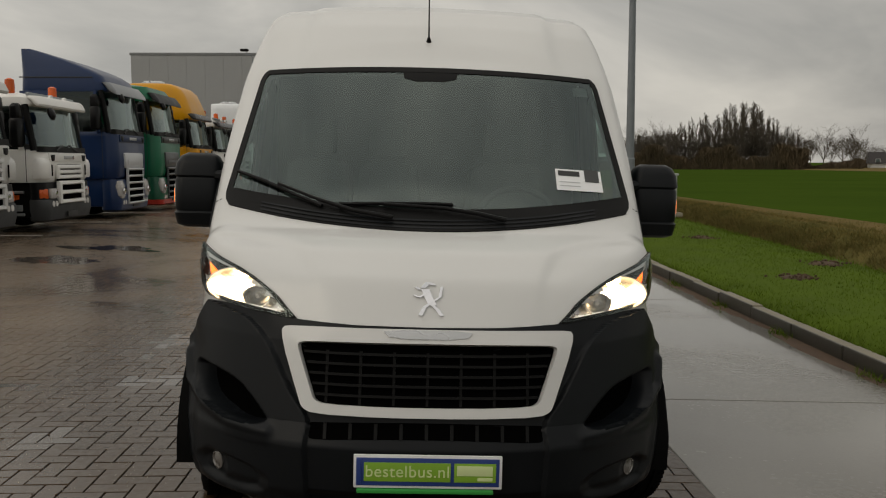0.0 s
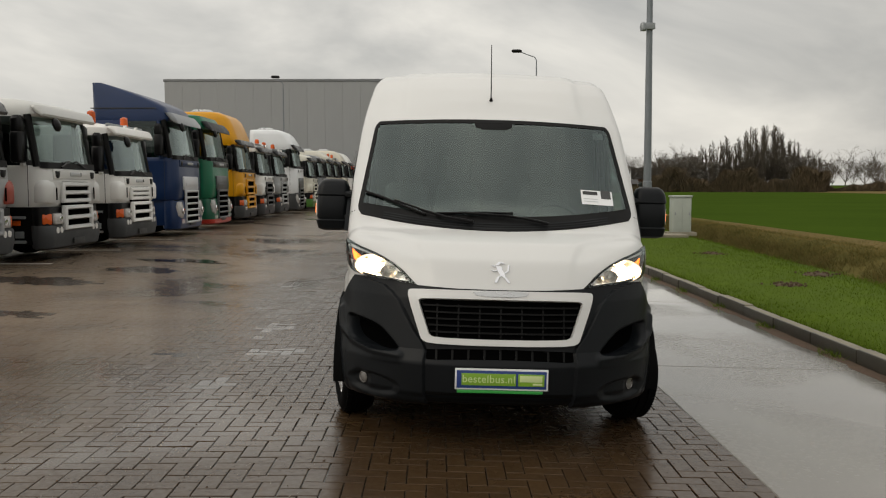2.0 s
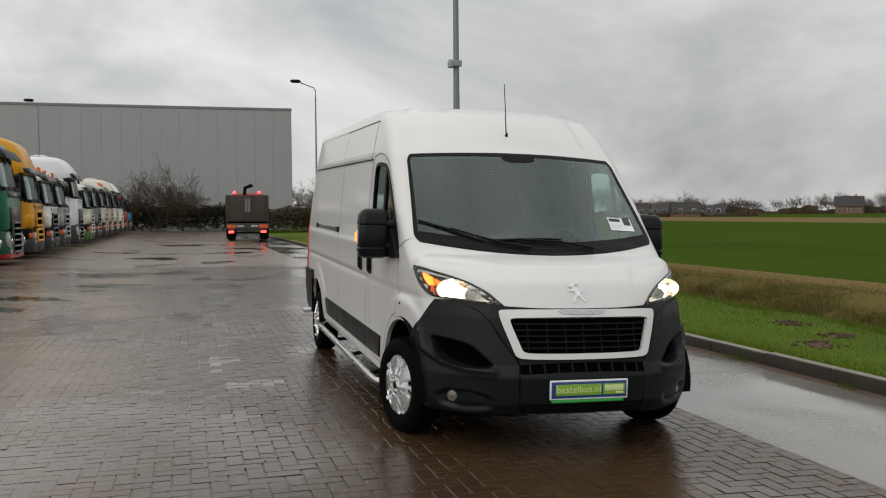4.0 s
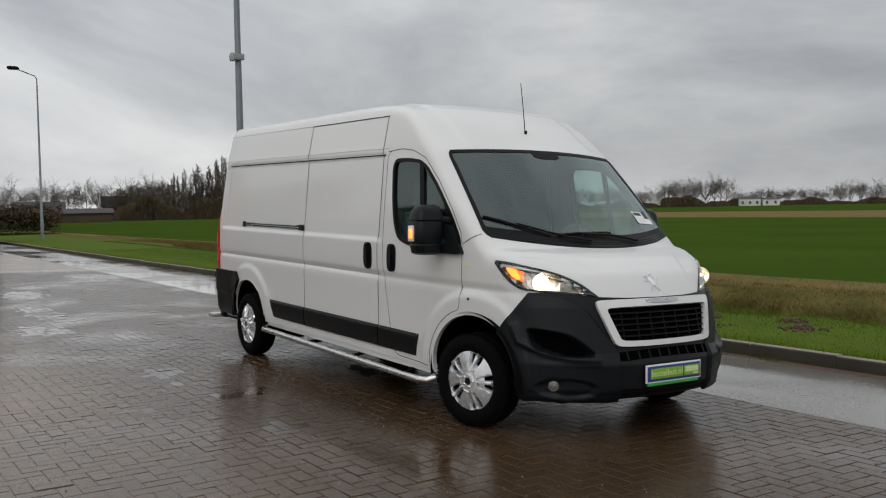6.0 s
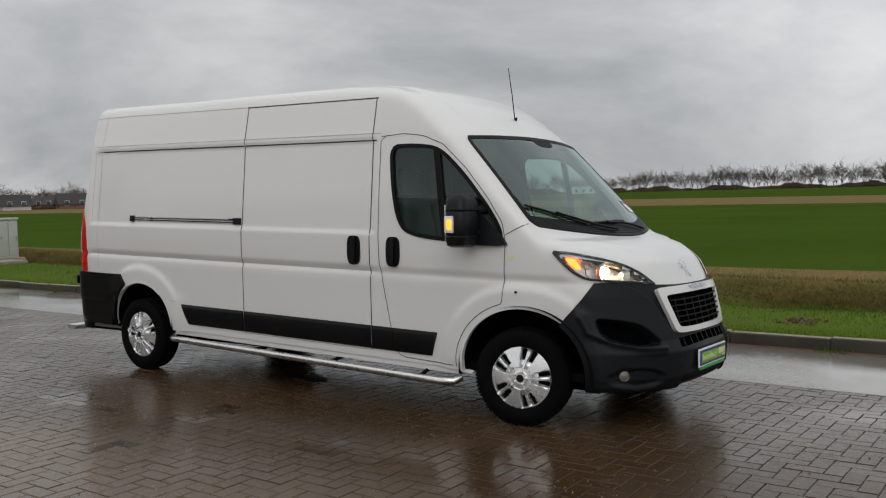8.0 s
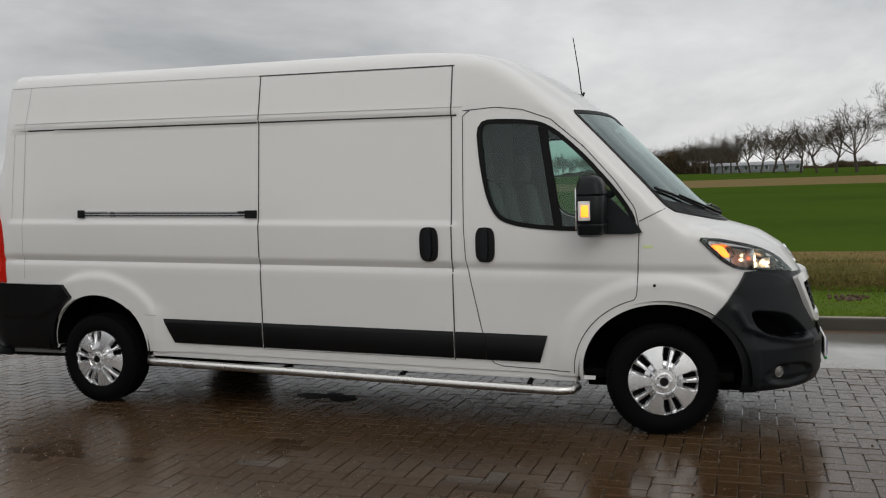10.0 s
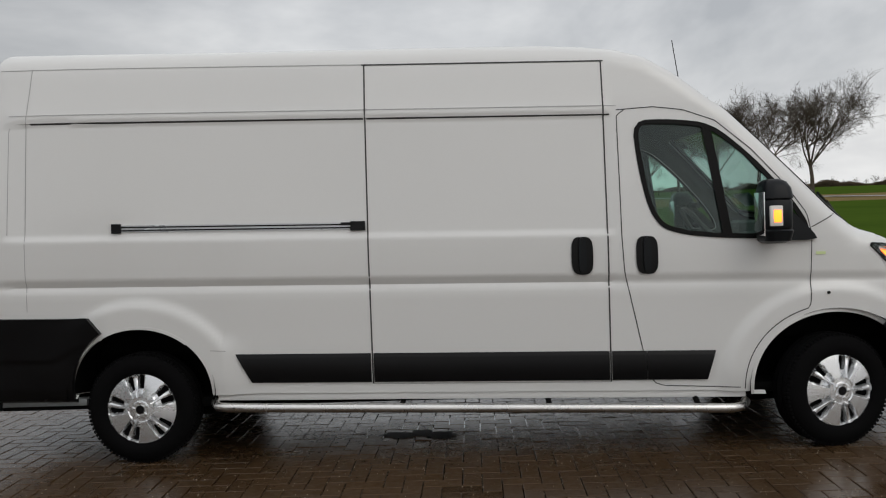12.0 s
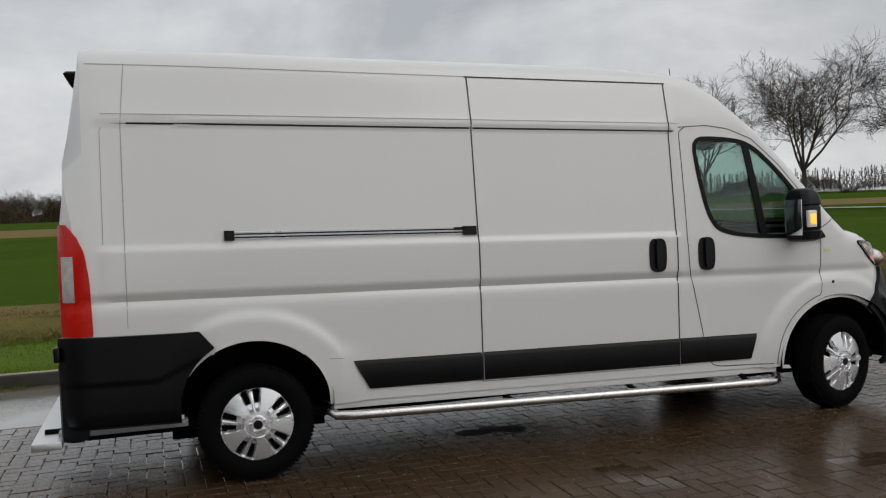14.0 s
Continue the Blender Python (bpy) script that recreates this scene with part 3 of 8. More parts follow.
def van_f(x, y, z):
    """Below zero inside the van's skin."""
    x = np.abs(x)
    s = 0.15 * (x / 0.83) ** 2.2
    roofness = np.clip((y - 1.3) / 1.0, 0, 1)
    top = np.interp(y - s * np.clip((2.5 - y) / 0.9, 0, 1), _yy, _zz) - (0.026 + 0.012 * np.clip((y - 1.7) / 1.0, 0, 1)) * roofness * (x / 0.85) ** 2
    cap = np.clip((0.655 - x) / 0.05, 0, 1)
    top = top + 0.016 * cap * cap * (3 - 2 * cap) * np.clip((y - 1.44) / 0.12, 0, 1) * np.clip((2.8 - y) / 0.4, 0, 1)
    # the bonnet's middle stands proud of the wings
    ridge = np.interp(y, [0.0, 0.20, 0.34, 0.46, 0.56, 0.66, 0.74], [0.40, 0.42, 0.46, 0.52, 0.64, 0.84, 1.2])
    proud = np.clip((ridge - x) / 0.035, 0, 1)
    top = top + 0.011 * proud * proud * (3 - 2 * proud) * np.clip((0.80 - y) / 0.06, 0, 1)
    t = np.clip((y - 2.18) / 0.05, 0, 1) * np.clip((5.78 - y) / 0.05, 0, 1)
    w = np.interp(z, WP[:, 0], WP[:, 1]) * t + np.interp(z, WS[:, 0], WS[:, 1]) * (1 - t)
    w = w - 0.012 - 0.062 * np.clip((1.55 - y) / 1.0, 0, 1.6) ** 2 - 0.06 * np.clip((y - 5.0) / 1.0, 0, 1) ** 2 * np.clip((z - 0.9) / 1.2, 0, 1)
    for cy, cz, r in (ARCH_F, ARCH_R):
        d = arch_d(y, z, cy, cz)
        flare = np.clip((r + 0.205 - d) / 0.075, 0, 1)
        w = w + 0.020 * flare * flare * (3 - 2 * flare) * np.clip((5.42 - y) / 0.25, 0, 1) * np.clip((z - cz + 0.15) / 0.2, 0, 1)
    k = np.interp(y, [1.0, 1.7, 2.4, 3.2], [0.10, 0.075, 0.065, 0.060])
    body = smax(x - w, z - top, k)
    front = np.interp(z, FP[:, 0], FP[:, 1]) + 0.45 * (x / 0.95) ** 3 - y
    body = smax(body, front, 0.07)
    rear = y - (5.985 - 0.11 * np.clip((z - 1.0) / 1.4, 0, 1) ** 1.3)
    body = smax(body, rear, 0.14)
    return smax(body, 0.27 - z, 0.04)


def bisect(p0, p1):
    """From points p0 inside to points p1 outside: where the skin lies."""
    lo, hi = np.zeros(len(p0)), np.ones(len(p0))
    for _ in range(26):
        m = 0.5 * (lo + hi)
        q = p0 + (p1 - p0) * m[:, None]
        out = van_f(q[:, 0], q[:, 1], q[:, 2]) > 0
        hi, lo = np.where(out, m, hi), np.where(out, lo, m)
    return p0 + (p1 - p0) * lo[:, None]


def skin_normal(p, e=2e-3):
    g = []
    for a in range(3):
        d = np.zeros(3)
        d[a] = e
        u, v = p + d, p - d
        g.append(van_f(u[:, 0], u[:, 1], u[:, 2]) - van_f(v[:, 0], v[:, 1], v[:, 2]))
    g = np.stack(g, 1)
    return g / (np.linalg.norm(g, axis=1, keepdims=True) + 1e-9)


def on_skin(kind, uv, side=1):
    """Places on the van's skin. side: y, z; front: x, z; round: degrees round the nose, z; top: x, y."""
    uv = np.asarray(uv, float)
    u, v = uv[:, 0], uv[:, 1]
    o = np.zeros(len(u))
    if kind == "side":
        return bisect(np.stack([o, u, v], 1), np.stack([o + side * 1.6, u, v], 1))
    if kind == "front":
        return bisect(np.stack([u, o + 2.3, v], 1), np.stack([u, o - 0.8, v], 1))
    if kind == "top":
        return bisect(np.stack([u, v, o + 0.9], 1), np.stack([u, v, o + 3.0], 1))
    if kind == "rear":
        return bisect(np.stack([u, o + 5.0, v], 1), np.stack([u, o + 6.6, v], 1))
    a = np.radians(u)
    return bisect(np.stack([o, o + 0.95, v], 1), np.stack([2.2 * np.sin(a), 0.95 - 2.2 * np.cos(a), v], 1))


def raked(p):
    p = np.array(p, float)
    p[:, 2] += RAKE * (p[:, 1] - 0.95) + 0.015
    return p


def rimmed(p, faces, nrm, thick):
    """Gives a sheet a rim that turns inwards by thick."""
    if not thick:
        return list(map(tuple, p)), faces
    count = {}
    for f in faces:
        for a, b in zip(f, f[1:] + f[:1]):
            count[(a, b)] = count.get((a, b), 0) + 1
    border = [(a, b) for a, b in count if (b, a) not in count]
    low = {}
    verts = [tuple(q) for q in p]
    for a, b in border:
        for i in (a, b):
            if i not in low:
                low[i] = len(verts)
                verts.append(tuple(p[i] - nrm[i] * thick))
    return verts, faces + [(b, a, low[a], low[b]) for a, b in border]


def skin_grid(kind, U, V, off=0.004, thick=0.0, side=1, keep=None):
    """A sheet over the skin from 2D arrays of coordinates."""
    n, m = U.shape
    p = on_skin(kind, np.stack([U.ravel(), V.ravel()], 1), side)
    nrm = skin_normal(p)
    p = raked(p + nrm * off)
    faces = []
    for i in range(n - 1):
        for j in range(m - 1):
            if keep is None or keep(i, j):
                faces.append((i * m + j, i * m + j + 1, (i + 1) * m + j + 1, (i + 1) * m + j))
    v, f = p, faces
    if faces:
        a, b, c = p[faces[0][0]], p[faces[0][1]], p[faces[0][2]]
        if np.dot(np.cross(b - a, c - a), nrm[faces[0][0]]) < 0:
            faces = [tuple(reversed(q)) for q in faces]
    return rimmed(p, faces, nrm, thick)


def skin_fill(kind, poly, off=0.004, thick=0.0, side=1, rings=5):
    """A sheet over the skin that fills an outline."""
    poly = np.asarray(poly, float)
    c = poly.mean(0)
    U = np.stack([c[0] + (poly[:, 0] - c[0]) * t for t in np.linspace(1, 0.0, rings + 1)])
    V = np.stack([c[1] + (poly[:, 1] - c[1]) * t for t in np.linspace(1, 0.0, rings + 1)])
    U, V = np.concatenate([U, U[:, :1]], 1), np.concatenate([V, V[:, :1]], 1)
    return skin_grid(kind, U, V, off, thick, side)


def skin_ring(kind, outer, inner, off=0.004, thick=0.0, side=1):
    U = np.stack([outer[:, 0], 0.5 * (outer[:, 0] + inner[:, 0]), inner[:, 0]])
    V = np.stack([outer[:, 1], 0.5 * (outer[:, 1] + inner[:, 1]), inner[:, 1]])
    U, V = np.concatenate([U, U[:, :1]], 1), np.concatenate([V, V[:, :1]], 1)
    return skin_grid(kind, U, V, off, thick, side)


def skin_line(kind, pts, width=0.008, off=0.0015, side=1, step=0.03):
    """A narrow band along a line over the skin."""
    pts = np.asarray(pts, float)
    seg = np.linalg.norm(np.diff(pts, axis=0), axis=1)
    s = np.r_[0, np.cumsum(seg)]
    t = np.linspace(0, s[-1], max(2, int(s[-1] / step) + 1))
    u, v = np.interp(t, s, pts[:, 0]), np.interp(t, s, pts[:, 1])
    du, dv = np.gradient(u), np.gradient(v)
    L = np.hypot(du, dv) + 1e-9
    U = np.stack([u - dv / L * width / 2, u + dv / L * width / 2])
    V = np.stack([v + du / L * width / 2, v - du / L * width / 2])
    return skin_grid(kind, U, V, off, 0.0, side)

# ---- the van ----
van = thing("delivery_van", Matrix.Translation((EDGE - 0.018, 0, 0)) @ pose(0, 0, 0, 0, 1.6, 0) @ Matrix.Translation((-EDGE, 0, 0)),
            "white high-roof panel van with lit headlamps on wet brick paving", "van")

WIN = smooth_poly([(2.075, 1.868), (1.85, 1.872), (1.62, 1.845), (1.40, 1.655), (1.20, 1.43), (1.10, 1.28), (1.09, 1.20), (1.35, 1.178), (1.60, 1.185), (1.80, 1.205), (1.93, 1.245), (2.00, 1.36), (2.05, 1.60)], 2)


def win_y_split(z):
    return np.interp(z, [1.15, 1.9], [1.545, 1.665])


def screen_uv(s, t):
    """Windscreen area: s from side to side, t from the scuttle up."""
    t = t + 0.0 * s
    x = s * (0.90 + (0.825 - 0.90) * t) * (1 - 0.035 * np.clip((np.abs(t - 0.5) - 0.40) / 0.10, 0, 1) ** 3)
    zb = 1.222 + 0.07 * (x / 0.86) ** 2
    zt = 1.945 - 0.025 * (x / 0.8) ** 2
    return x, zb + (zt - zb) * t


def bump_theta(z):
    ye = np.where(z < 0.67, 0.948 - np.sqrt(np.maximum(0.468**2 - ((z - 0.335) * np.where(z > 0.335, 1.13, 1.0)) ** 2, 0.0)), 0.672 - (z - 0.67) * 0.90)
    return np.degrees(np.arctan2(0.97, 0.95 - ye))


def lamp_outline(sg):
    return smooth_poly([(sg * 78, 1.146), (sg * 71, 1.136), (sg * 65.5, 1.120), (sg * 59, 1.098), (sg * 52.5, 1.073), (sg * 46.5, 1.042), (sg * 41, 1.002), (sg * 37, 0.958), (sg * 33.5, 0.922), (sg * 42, 0.938), (sg * 57, 0.953), (sg * 64.5, 0.962), (sg * 69, 1.00), (sg * 73, 1.06)], 1)


def build_hull():
    zl = np.r_[np.arange(0.29, 0.86, 0.02), 0.87, 0.89, 0.91, 0.925, 0.94, 0.955, 0.97, 0.985, 1.0, 1.04, 1.08, 1.12, 1.16, 1.19, np.arange(1.205, 1.28, 0.01), np.arange(1.30, 1.88, 0.03),
               1.89, 1.90, 1.908, 1.915, 1.93, 1.955, 1.97, 2.0, 2.03, 2.08, 2.13, 2.18]
    zc = 0.92
    phi = np.r_[np.linspace(-90, -40, 12)[:-1], np.degrees(np.arctan2(zl - zc, 0.98))]
    phi = np.r_[phi, np.linspace(phi[-1], 90, 34)[1:]]
    phi = np.r_[phi, 180 - phi[::-1][1:-1]]
    m = len(phi)
    rows = []
    for al in np.r_[0.03, 1.0, np.arange(2, 90, 1.3)]:
        rows.append(((0, 1.0, zc), np.radians(al), -1))
    ysr = np.r_[np.arange(1.0, 2.14, 0.022), 2.15, 2.17, 2.18, 2.195, 2.21, 2.23, 2.25, np.arange(2.32, 4.5, 0.09), np.arange(4.5, 5.5, 0.02), np.arange(5.5, 5.76, 0.05), 5.775, 5.79, 5.81, 5.83]
    for yv in ysr:
        rows.append(((0, yv, zc), np.pi / 2, -1))
    for al in np.arange(86, 2, -5):
        rows.append(((0, 5.2, zc), np.radians(al), 1))
    keep_rows = []
    P0, P1 = [], []
    for o, al, sg in rows:
        if sg == 1 and 5.2 + 1.0 / math.tan(al) < 5.84 and al > 1.0:
            continue
        ph = np.radians(phi)
        d = np.stack([np.sin(al) * np.cos(ph), np.full(m, sg * np.cos(al)), np.sin(al) * np.sin(ph)], 1)
        P0.append(np.tile(o, (m, 1)))
        P1.append(np.array(o) + 3.2 * d)
    p = bisect(np.concatenate(P0).astype(float), np.concatenate(P1))
    n = len(P0)
    for cy, cz, r in (ARCH_F, ARCH_R):
        d = arch_d(p[:, 1], p[:, 2], cy, cz)
        near = (np.abs(d - r) < 0.0145) & (np.abs(p[:, 0]) > 0.6) & (p[:, 2] > 0.30)
        for a, c0 in ((1, cy), (2, cz)):
            p[near, a] = c0 + (p[near, a] - c0) * r / d[near]
    idx = np.arange(n * m).reshape(n, m)
    q = np.stack([idx[:-1, :], np.roll(idx, -1, 1)[:-1, :], np.roll(idx, -1, 1)[1:, :], idx[1:, :]], -1).reshape(-1, 4)
    c = p[q].mean(1)
    drop = np.zeros(len(q), bool)
    # headlamp bowls
    for sg in (-1, 1):
        th_s = np.degrees(np.arctan2(p[:, 0], 0.95 - p[:, 1]))
        lampv = in_poly(lamp_outline(sg), th_s, p[:, 2]) & (p[:, 1] < 0.95)
        drop |= lampv[q].all(1)
    # wheel arches
    for cy, cz, r in (ARCH_F, ARCH_R):
        drop |= (arch_d(c[:, 1], c[:, 2], cy, cz) < r - 0.001) & (np.abs(c[:, 0]) > 0.55)
        drop |= (np.abs(c[:, 1] - cy) < r - 0.02) & (c[:, 2] < cz) & (np.abs(c[:, 0]) > 0.55)
    # open nose behind the bumper
    th_v = np.degrees(np.arctan2(np.abs(p[:, 0]), 0.95 - p[:, 1]))
    under = (p[:, 1] < 0.8) & (p[:, 2] > 0.31) & (p[:, 2] < 0.89) & (th_v < bump_theta(p[:, 2]) - 4)
    drop |= under[q].all(1)
    # side windows
    sidev = (np.abs(p[:, 0]) > 0.72) & (p[:, 1] > 1.0) & (p[:, 1] < 2.2)
    in_side = in_poly(inset(WIN, 0.008), p[:, 1], p[:, 2]) & sidev
    # windscreen
    ss = np.r_[np.linspace(-0.985, 0.985, 30)]
    bot = np.array([screen_uv(s, 0.08) for s in ss])
    top = np.array([screen_uv(s, 0.985) for s in ss[::-1]])
    nrm = skin_normal(p)
    fr = (nrm[:, 1] < -0.25) & (p[:, 2] > 1.2) & (p[:, 1] < 1.7)
    screen_edge = np.concatenate([bot, top])
    in_front = in_poly(screen_edge, p[:, 0], p[:, 2]) & fr
    # draw the corners that lie just inside an opening out to its edge, so that the cut is clean
    for mask, edge, cols in ((in_side, inset(WIN, 0.008), (1, 2)), (in_front, screen_edge, (0, 2))):
        some = q[mask[q].any(1) & ~mask[q].all(1)].ravel()
        ids = np.unique(some[mask[some]])
        a, b = edge, np.roll(edge, -1, 0)
        for i in ids:
            pt = p[i, list(cols)]
            tt_ = np.clip(((pt - a) * (b - a)).sum(1) / (((b - a) ** 2).sum(1) + 1e-12), 0, 1)
            on = a + (b - a) * tt_[:, None]
            best = on[np.argmin(((on - pt) ** 2).sum(1))]
            p[i] = on_skin("side", [best], np.sign(p[i, 0]))[0] if cols[0] == 1 else on_skin("front", [best])[0]
    glassy = in_side | in_front
    drop |= glassy[q].all(1)
    nrm = skin_normal(p)
    faces = [tuple(f) for f, d in zip(q.tolist(), drop) if not d]
    inner = [tuple(reversed(f)) for f, d, yy, zz in zip(q.tolist(), drop, c[:, 1], c[:, 2]) if not d and yy < 2.35 and zz > 0.75]
    return p, faces, nrm, inner


hp, hfaces, hn, hin = build_hull()
part("body", (raked(hp), hfaces), M["paint_white"], van, "glossy white painted steel body")
used = sorted({i for f in hin for i in f})
remap = {i: k for k, i in enumerate(used)}
part("cab_lining", (raked(hp[used] - hn[used] * 0.035), [tuple(remap[i] for i in f) for f in hin]), M["cab_light"], van, "grey cab lining")

for sd in (-1, 1):
    # front quarter: cab door window, its seal and panes
    frame_in = inset(WIN, 0.027)
    part("window_seal", skin_ring("side", WIN, frame_in, 0.006, 0.012, sd), M["seal"], van, "black window surround")
    zs = np.linspace(1.19, 1.832, 16)
    col = np.array([(win_y_split(z), z) for z in zs])
    U = np.stack([col[:, 0] - 0.026, col[:, 0], col[:, 0] + 0.026])
    V = np.stack([col[:, 1]] * 3)
    part("window_post", skin_grid("side", U, V, 0.004, 0.01, sd), M["seal"], van, "black window divider")
    pane = part("side_window", skin_fill("side", inset(WIN, 0.020), -0.010, 0.0, sd, 8), M["glass"], van, "tinted cab door window")
    pane.visible_shadow = False
    # panel gaps
    lines = [
        [(2.115, 1.93), (2.16, 1.90), (2.155, 1.20), (2.145, 1.0), (2.03, 0.45), (1.99, 0.355), (1.93, 0.335), (1.50, 0.325)],
        [(2.16, 1.93), (1.95, 1.945), (1.78, 1.925), (1.60, 1.86), (1.40, 1.69), (1.22, 1.49), (1.10, 1.32), (1.075, 1.20), (1.092, 0.812)] + [(0.948 + 0.525 * math.cos(a_), 0.335 + 0.525 * math.sin(a_) / (1.13 if a_ > 0 else 1)) for a_ in np.radians(np.linspace(73, -2, 14))],
        [(2.235, 2.22), (2.235, 0.36)],
        [(3.615, 2.225), (3.615, 0.36)],
        [(2.22, 2.222), (3.63, 2.224)],
        [(3.63, 2.226), (5.80, 2.235)],
        [(2.16, 1.955), (5.73, 1.957)],
        [(5.60, 2.24), (5.63, 1.9), (5.64, 0.80)],
        # no gap: shade line of the pressed panel's corner, drawn in grey
        [(5.58, 1.908), (5.70, 1.907), (5.728, 1.895), (5.738, 1.87), (5.745, 1.25)],
        [(1.075, 1.24), (0.93, 1.315)],
        [(4.56, 0.565), (4.40, 0.557)],
        [(2.235, 0.36), (3.615, 0.36)],
    ]
    for k, ln in enumerate(lines):
        part("panel_gap", skin_line("side", ln, 0.0085 if k in (2, 3, 4) else 0.004 if k in (5, 6, 7, 8, 10, 11) else 0.0055, 0.0016, sd), M["seam_light"] if k in (5, 6, 7, 8, 10, 11) else M["seam"], van)
    # dark strips that paint in the shade under the upper moulding's ledge
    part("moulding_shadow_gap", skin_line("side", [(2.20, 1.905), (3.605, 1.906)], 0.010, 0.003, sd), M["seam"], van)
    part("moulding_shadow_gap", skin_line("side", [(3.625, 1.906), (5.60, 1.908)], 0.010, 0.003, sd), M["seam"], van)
    # lower rubbing panels
    for y0, y1, cut in ((1.635, 2.026, 1), (2.029, 2.228, 0), (2.243, 3.607, 0), (3.624, 4.40, 2)):
        n = max(4, int((y1 - y0) / 0.06))
        uu = np.linspace(0, 1, n)
        vv = np.array([0, 0.06, 0.5, 0.86, 0.90, 0.95, 1.0])
        Ug, Vg = np.meshgrid(y0 + (y1 - y0) * uu, 0.372 + 0.168 * vv)
        swell = np.repeat(0.014 - 0.009 * np.clip((vv - 0.86) / 0.14, 0, 1) - 0.004 * (vv < 0.03), n)[:, None]
        if cut == 1:
            Ug = Ug + 0.05 * (1 - uu)[None, :] ** 3 * (1 - vv)[:, None]
        if cut == 2:
            Ug = Ug - 0.075 * (uu)[None, :] ** 3 * (1 - vv)[:, None] + 0.02 * uu[None, :] ** 3 * vv[:, None]
        part("rubbing_panel", skin_grid("side", Ug, Vg, swell, 0.014, sd), M["plastic_trim"], van, "black plastic side rubbing panel")
    # sliding door rail
    if sd == -1 or sd == 1:
        Ug, Vg = np.meshgrid(np.linspace(3.66, 5.10, 20), np.linspace(1.262, 1.302, 4))
        part("door_rail", skin_grid("side", Ug, Vg, 0.006, 0.006, sd), M["silver_plastic"], van, "grooved aluminium sliding door rail")
        for zc_ in (1.272, 1.290):
            part("rail_groove", skin_line("side", [(3.69, zc_), (5.06, zc_)], 0.008, 0.009, sd), M["seal"], van)
        for ya, yb, za, zb_ in ((5.06, 5.115, 1.255, 1.310), (3.628, 3.715, 1.255, 1.308), (3.70, 3.77, 1.285, 1.302)):
            Ug, Vg = np.meshgrid(np.linspace(ya, yb, 4), np.linspace(za, zb_, 4))
            part("rail_end", skin_grid("side", Ug, Vg, 0.016, 0.014, sd), M["plastic_trim"], van)
    # handles
    for yc in (2.385, 2.015):
        oval = np.array([(yc + 0.062 * math.copysign(abs(math.cos(a)) ** 0.55, math.cos(a)), 1.093 + 0.108 * math.copysign(abs(math.sin(a)) ** 0.6, math.sin(a))) for a in np.linspace(0, 2 * math.pi, 28, endpoint=False)])
        cup = part("door_handle", skin_fill("side", oval, 0.010, 0.012, sd, 4), M["plastic_trim"], van, "black recessed door handle")
        grip = np.array([(yc + 0.022 * math.copysign(abs(math.cos(a)) ** 0.5, math.cos(a)), 1.098 + 0.094 * math.copysign(abs(math.sin(a)) ** 0.5, math.sin(a))) for a in np.linspace(0, 2 * math.pi, 24, endpoint=False)])
        part("handle_grip", skin_fill("side", grip, 0.028, 0.02, sd, 3), M["plastic_black"], cup)
    # arch lips and dark wheel housings
    for cy, cz, r in (ARCH_F, ARCH_R):
        a0, a1 = (-8, 188)
        ang = np.radians(np.linspace(a0, a1, 40))
        if cy > 3:
            ang = np.radians(np.linspace(-20, 132, 32))
        else:
            ang = np.radians(np.linspace(-32, 138, 34))
        U = np.stack([cy + rr * np.cos(ang) for rr in (r - 0.004, r + 0.006, r + 0.016)])
        V = np.stack([cz + rr * np.where(np.sin(ang) > 0, np.sin(ang) / 1.13, np.sin(ang)) for rr in (r - 0.004, r + 0.006, r + 0.016)])
        part("arch_lip", skin_grid("side", U, np.maximum(V, 0.285), 0.0025, 0.03, sd), M["paint_white"], van, "white rolled wheel arch lip")
        aw = np.radians(np.linspace(-6, 186, 36))
        hv, hf = [], []
        for xx in (0.985, 0.60):
            for a in aw:
                hv.append((sd * xx, cy + (r + 0.02) * math.cos(a), cz + 0.015 + RAKE * (cy - 0.95) + (r + 0.02) * math.sin(a) / (1.13 if math.sin(a) > 0 else 1.0)))
        k = len(aw)
        for i in range(k - 1):
            hf.append((i, i + 1, k + i + 1, k + i))
        hf.append(tuple(range(k, 2 * k)))
        part("wheel_housing", (hv, hf), M["chassis"], van, "black wheel housing")
        # added dark panel closes the view under the van and stands for shade there
        part("splash_guard", box(min(sd * 0.54, sd * 0.60), max(sd * 0.54, sd * 0.60), cy - r - 0.03, cy + r + 0.03, 0.20, 0.60, 0.01), M["chassis"], van)
    # chrome side tube with brackets
    zt0, zt1 = 0.243, 0.322
    pts = [(sd * 0.93, 1.46, zt0 + 0.02), (sd * 0.985, 1.49, zt0), (sd * 1.02, 1.56, zt0)] + [(sd * 1.025, yv, zt0 + (zt1 - zt0) * (yv - 1.56) / 2.9) for yv in np.linspace(1.7, 4.35, 8)] + [(sd * 1.02, 4.46, zt1), (sd * 0.985, 4.53, zt1), (sd * 0.93, 4.56, zt1 + 0.02)]
    part("side_bar", tube(pts, 0.027, 14), M["steel"], van, "polished stainless steel side bar")
    for yv in (1.75, 2.6, 3.45, 4.3):
        part("side_bar_bracket", tube([(sd * 1.02, yv, zt0 + (zt1 - zt0) * (yv - 1.56) / 2.9 + 0.012), (sd * 0.88, yv, 0.31)], 0.016, 8), M["chassis"], van)
    # sill flange
    sb = box(min(sd * 0.88, sd * 0.945), max(sd * 0.88, sd * 0.945), 1.46, 4.54, 0.262, 0.33, 0.012)
    part("sill", (raked(sb[0]), sb[1]), M["paint_white"], van, "white sill below the doors")

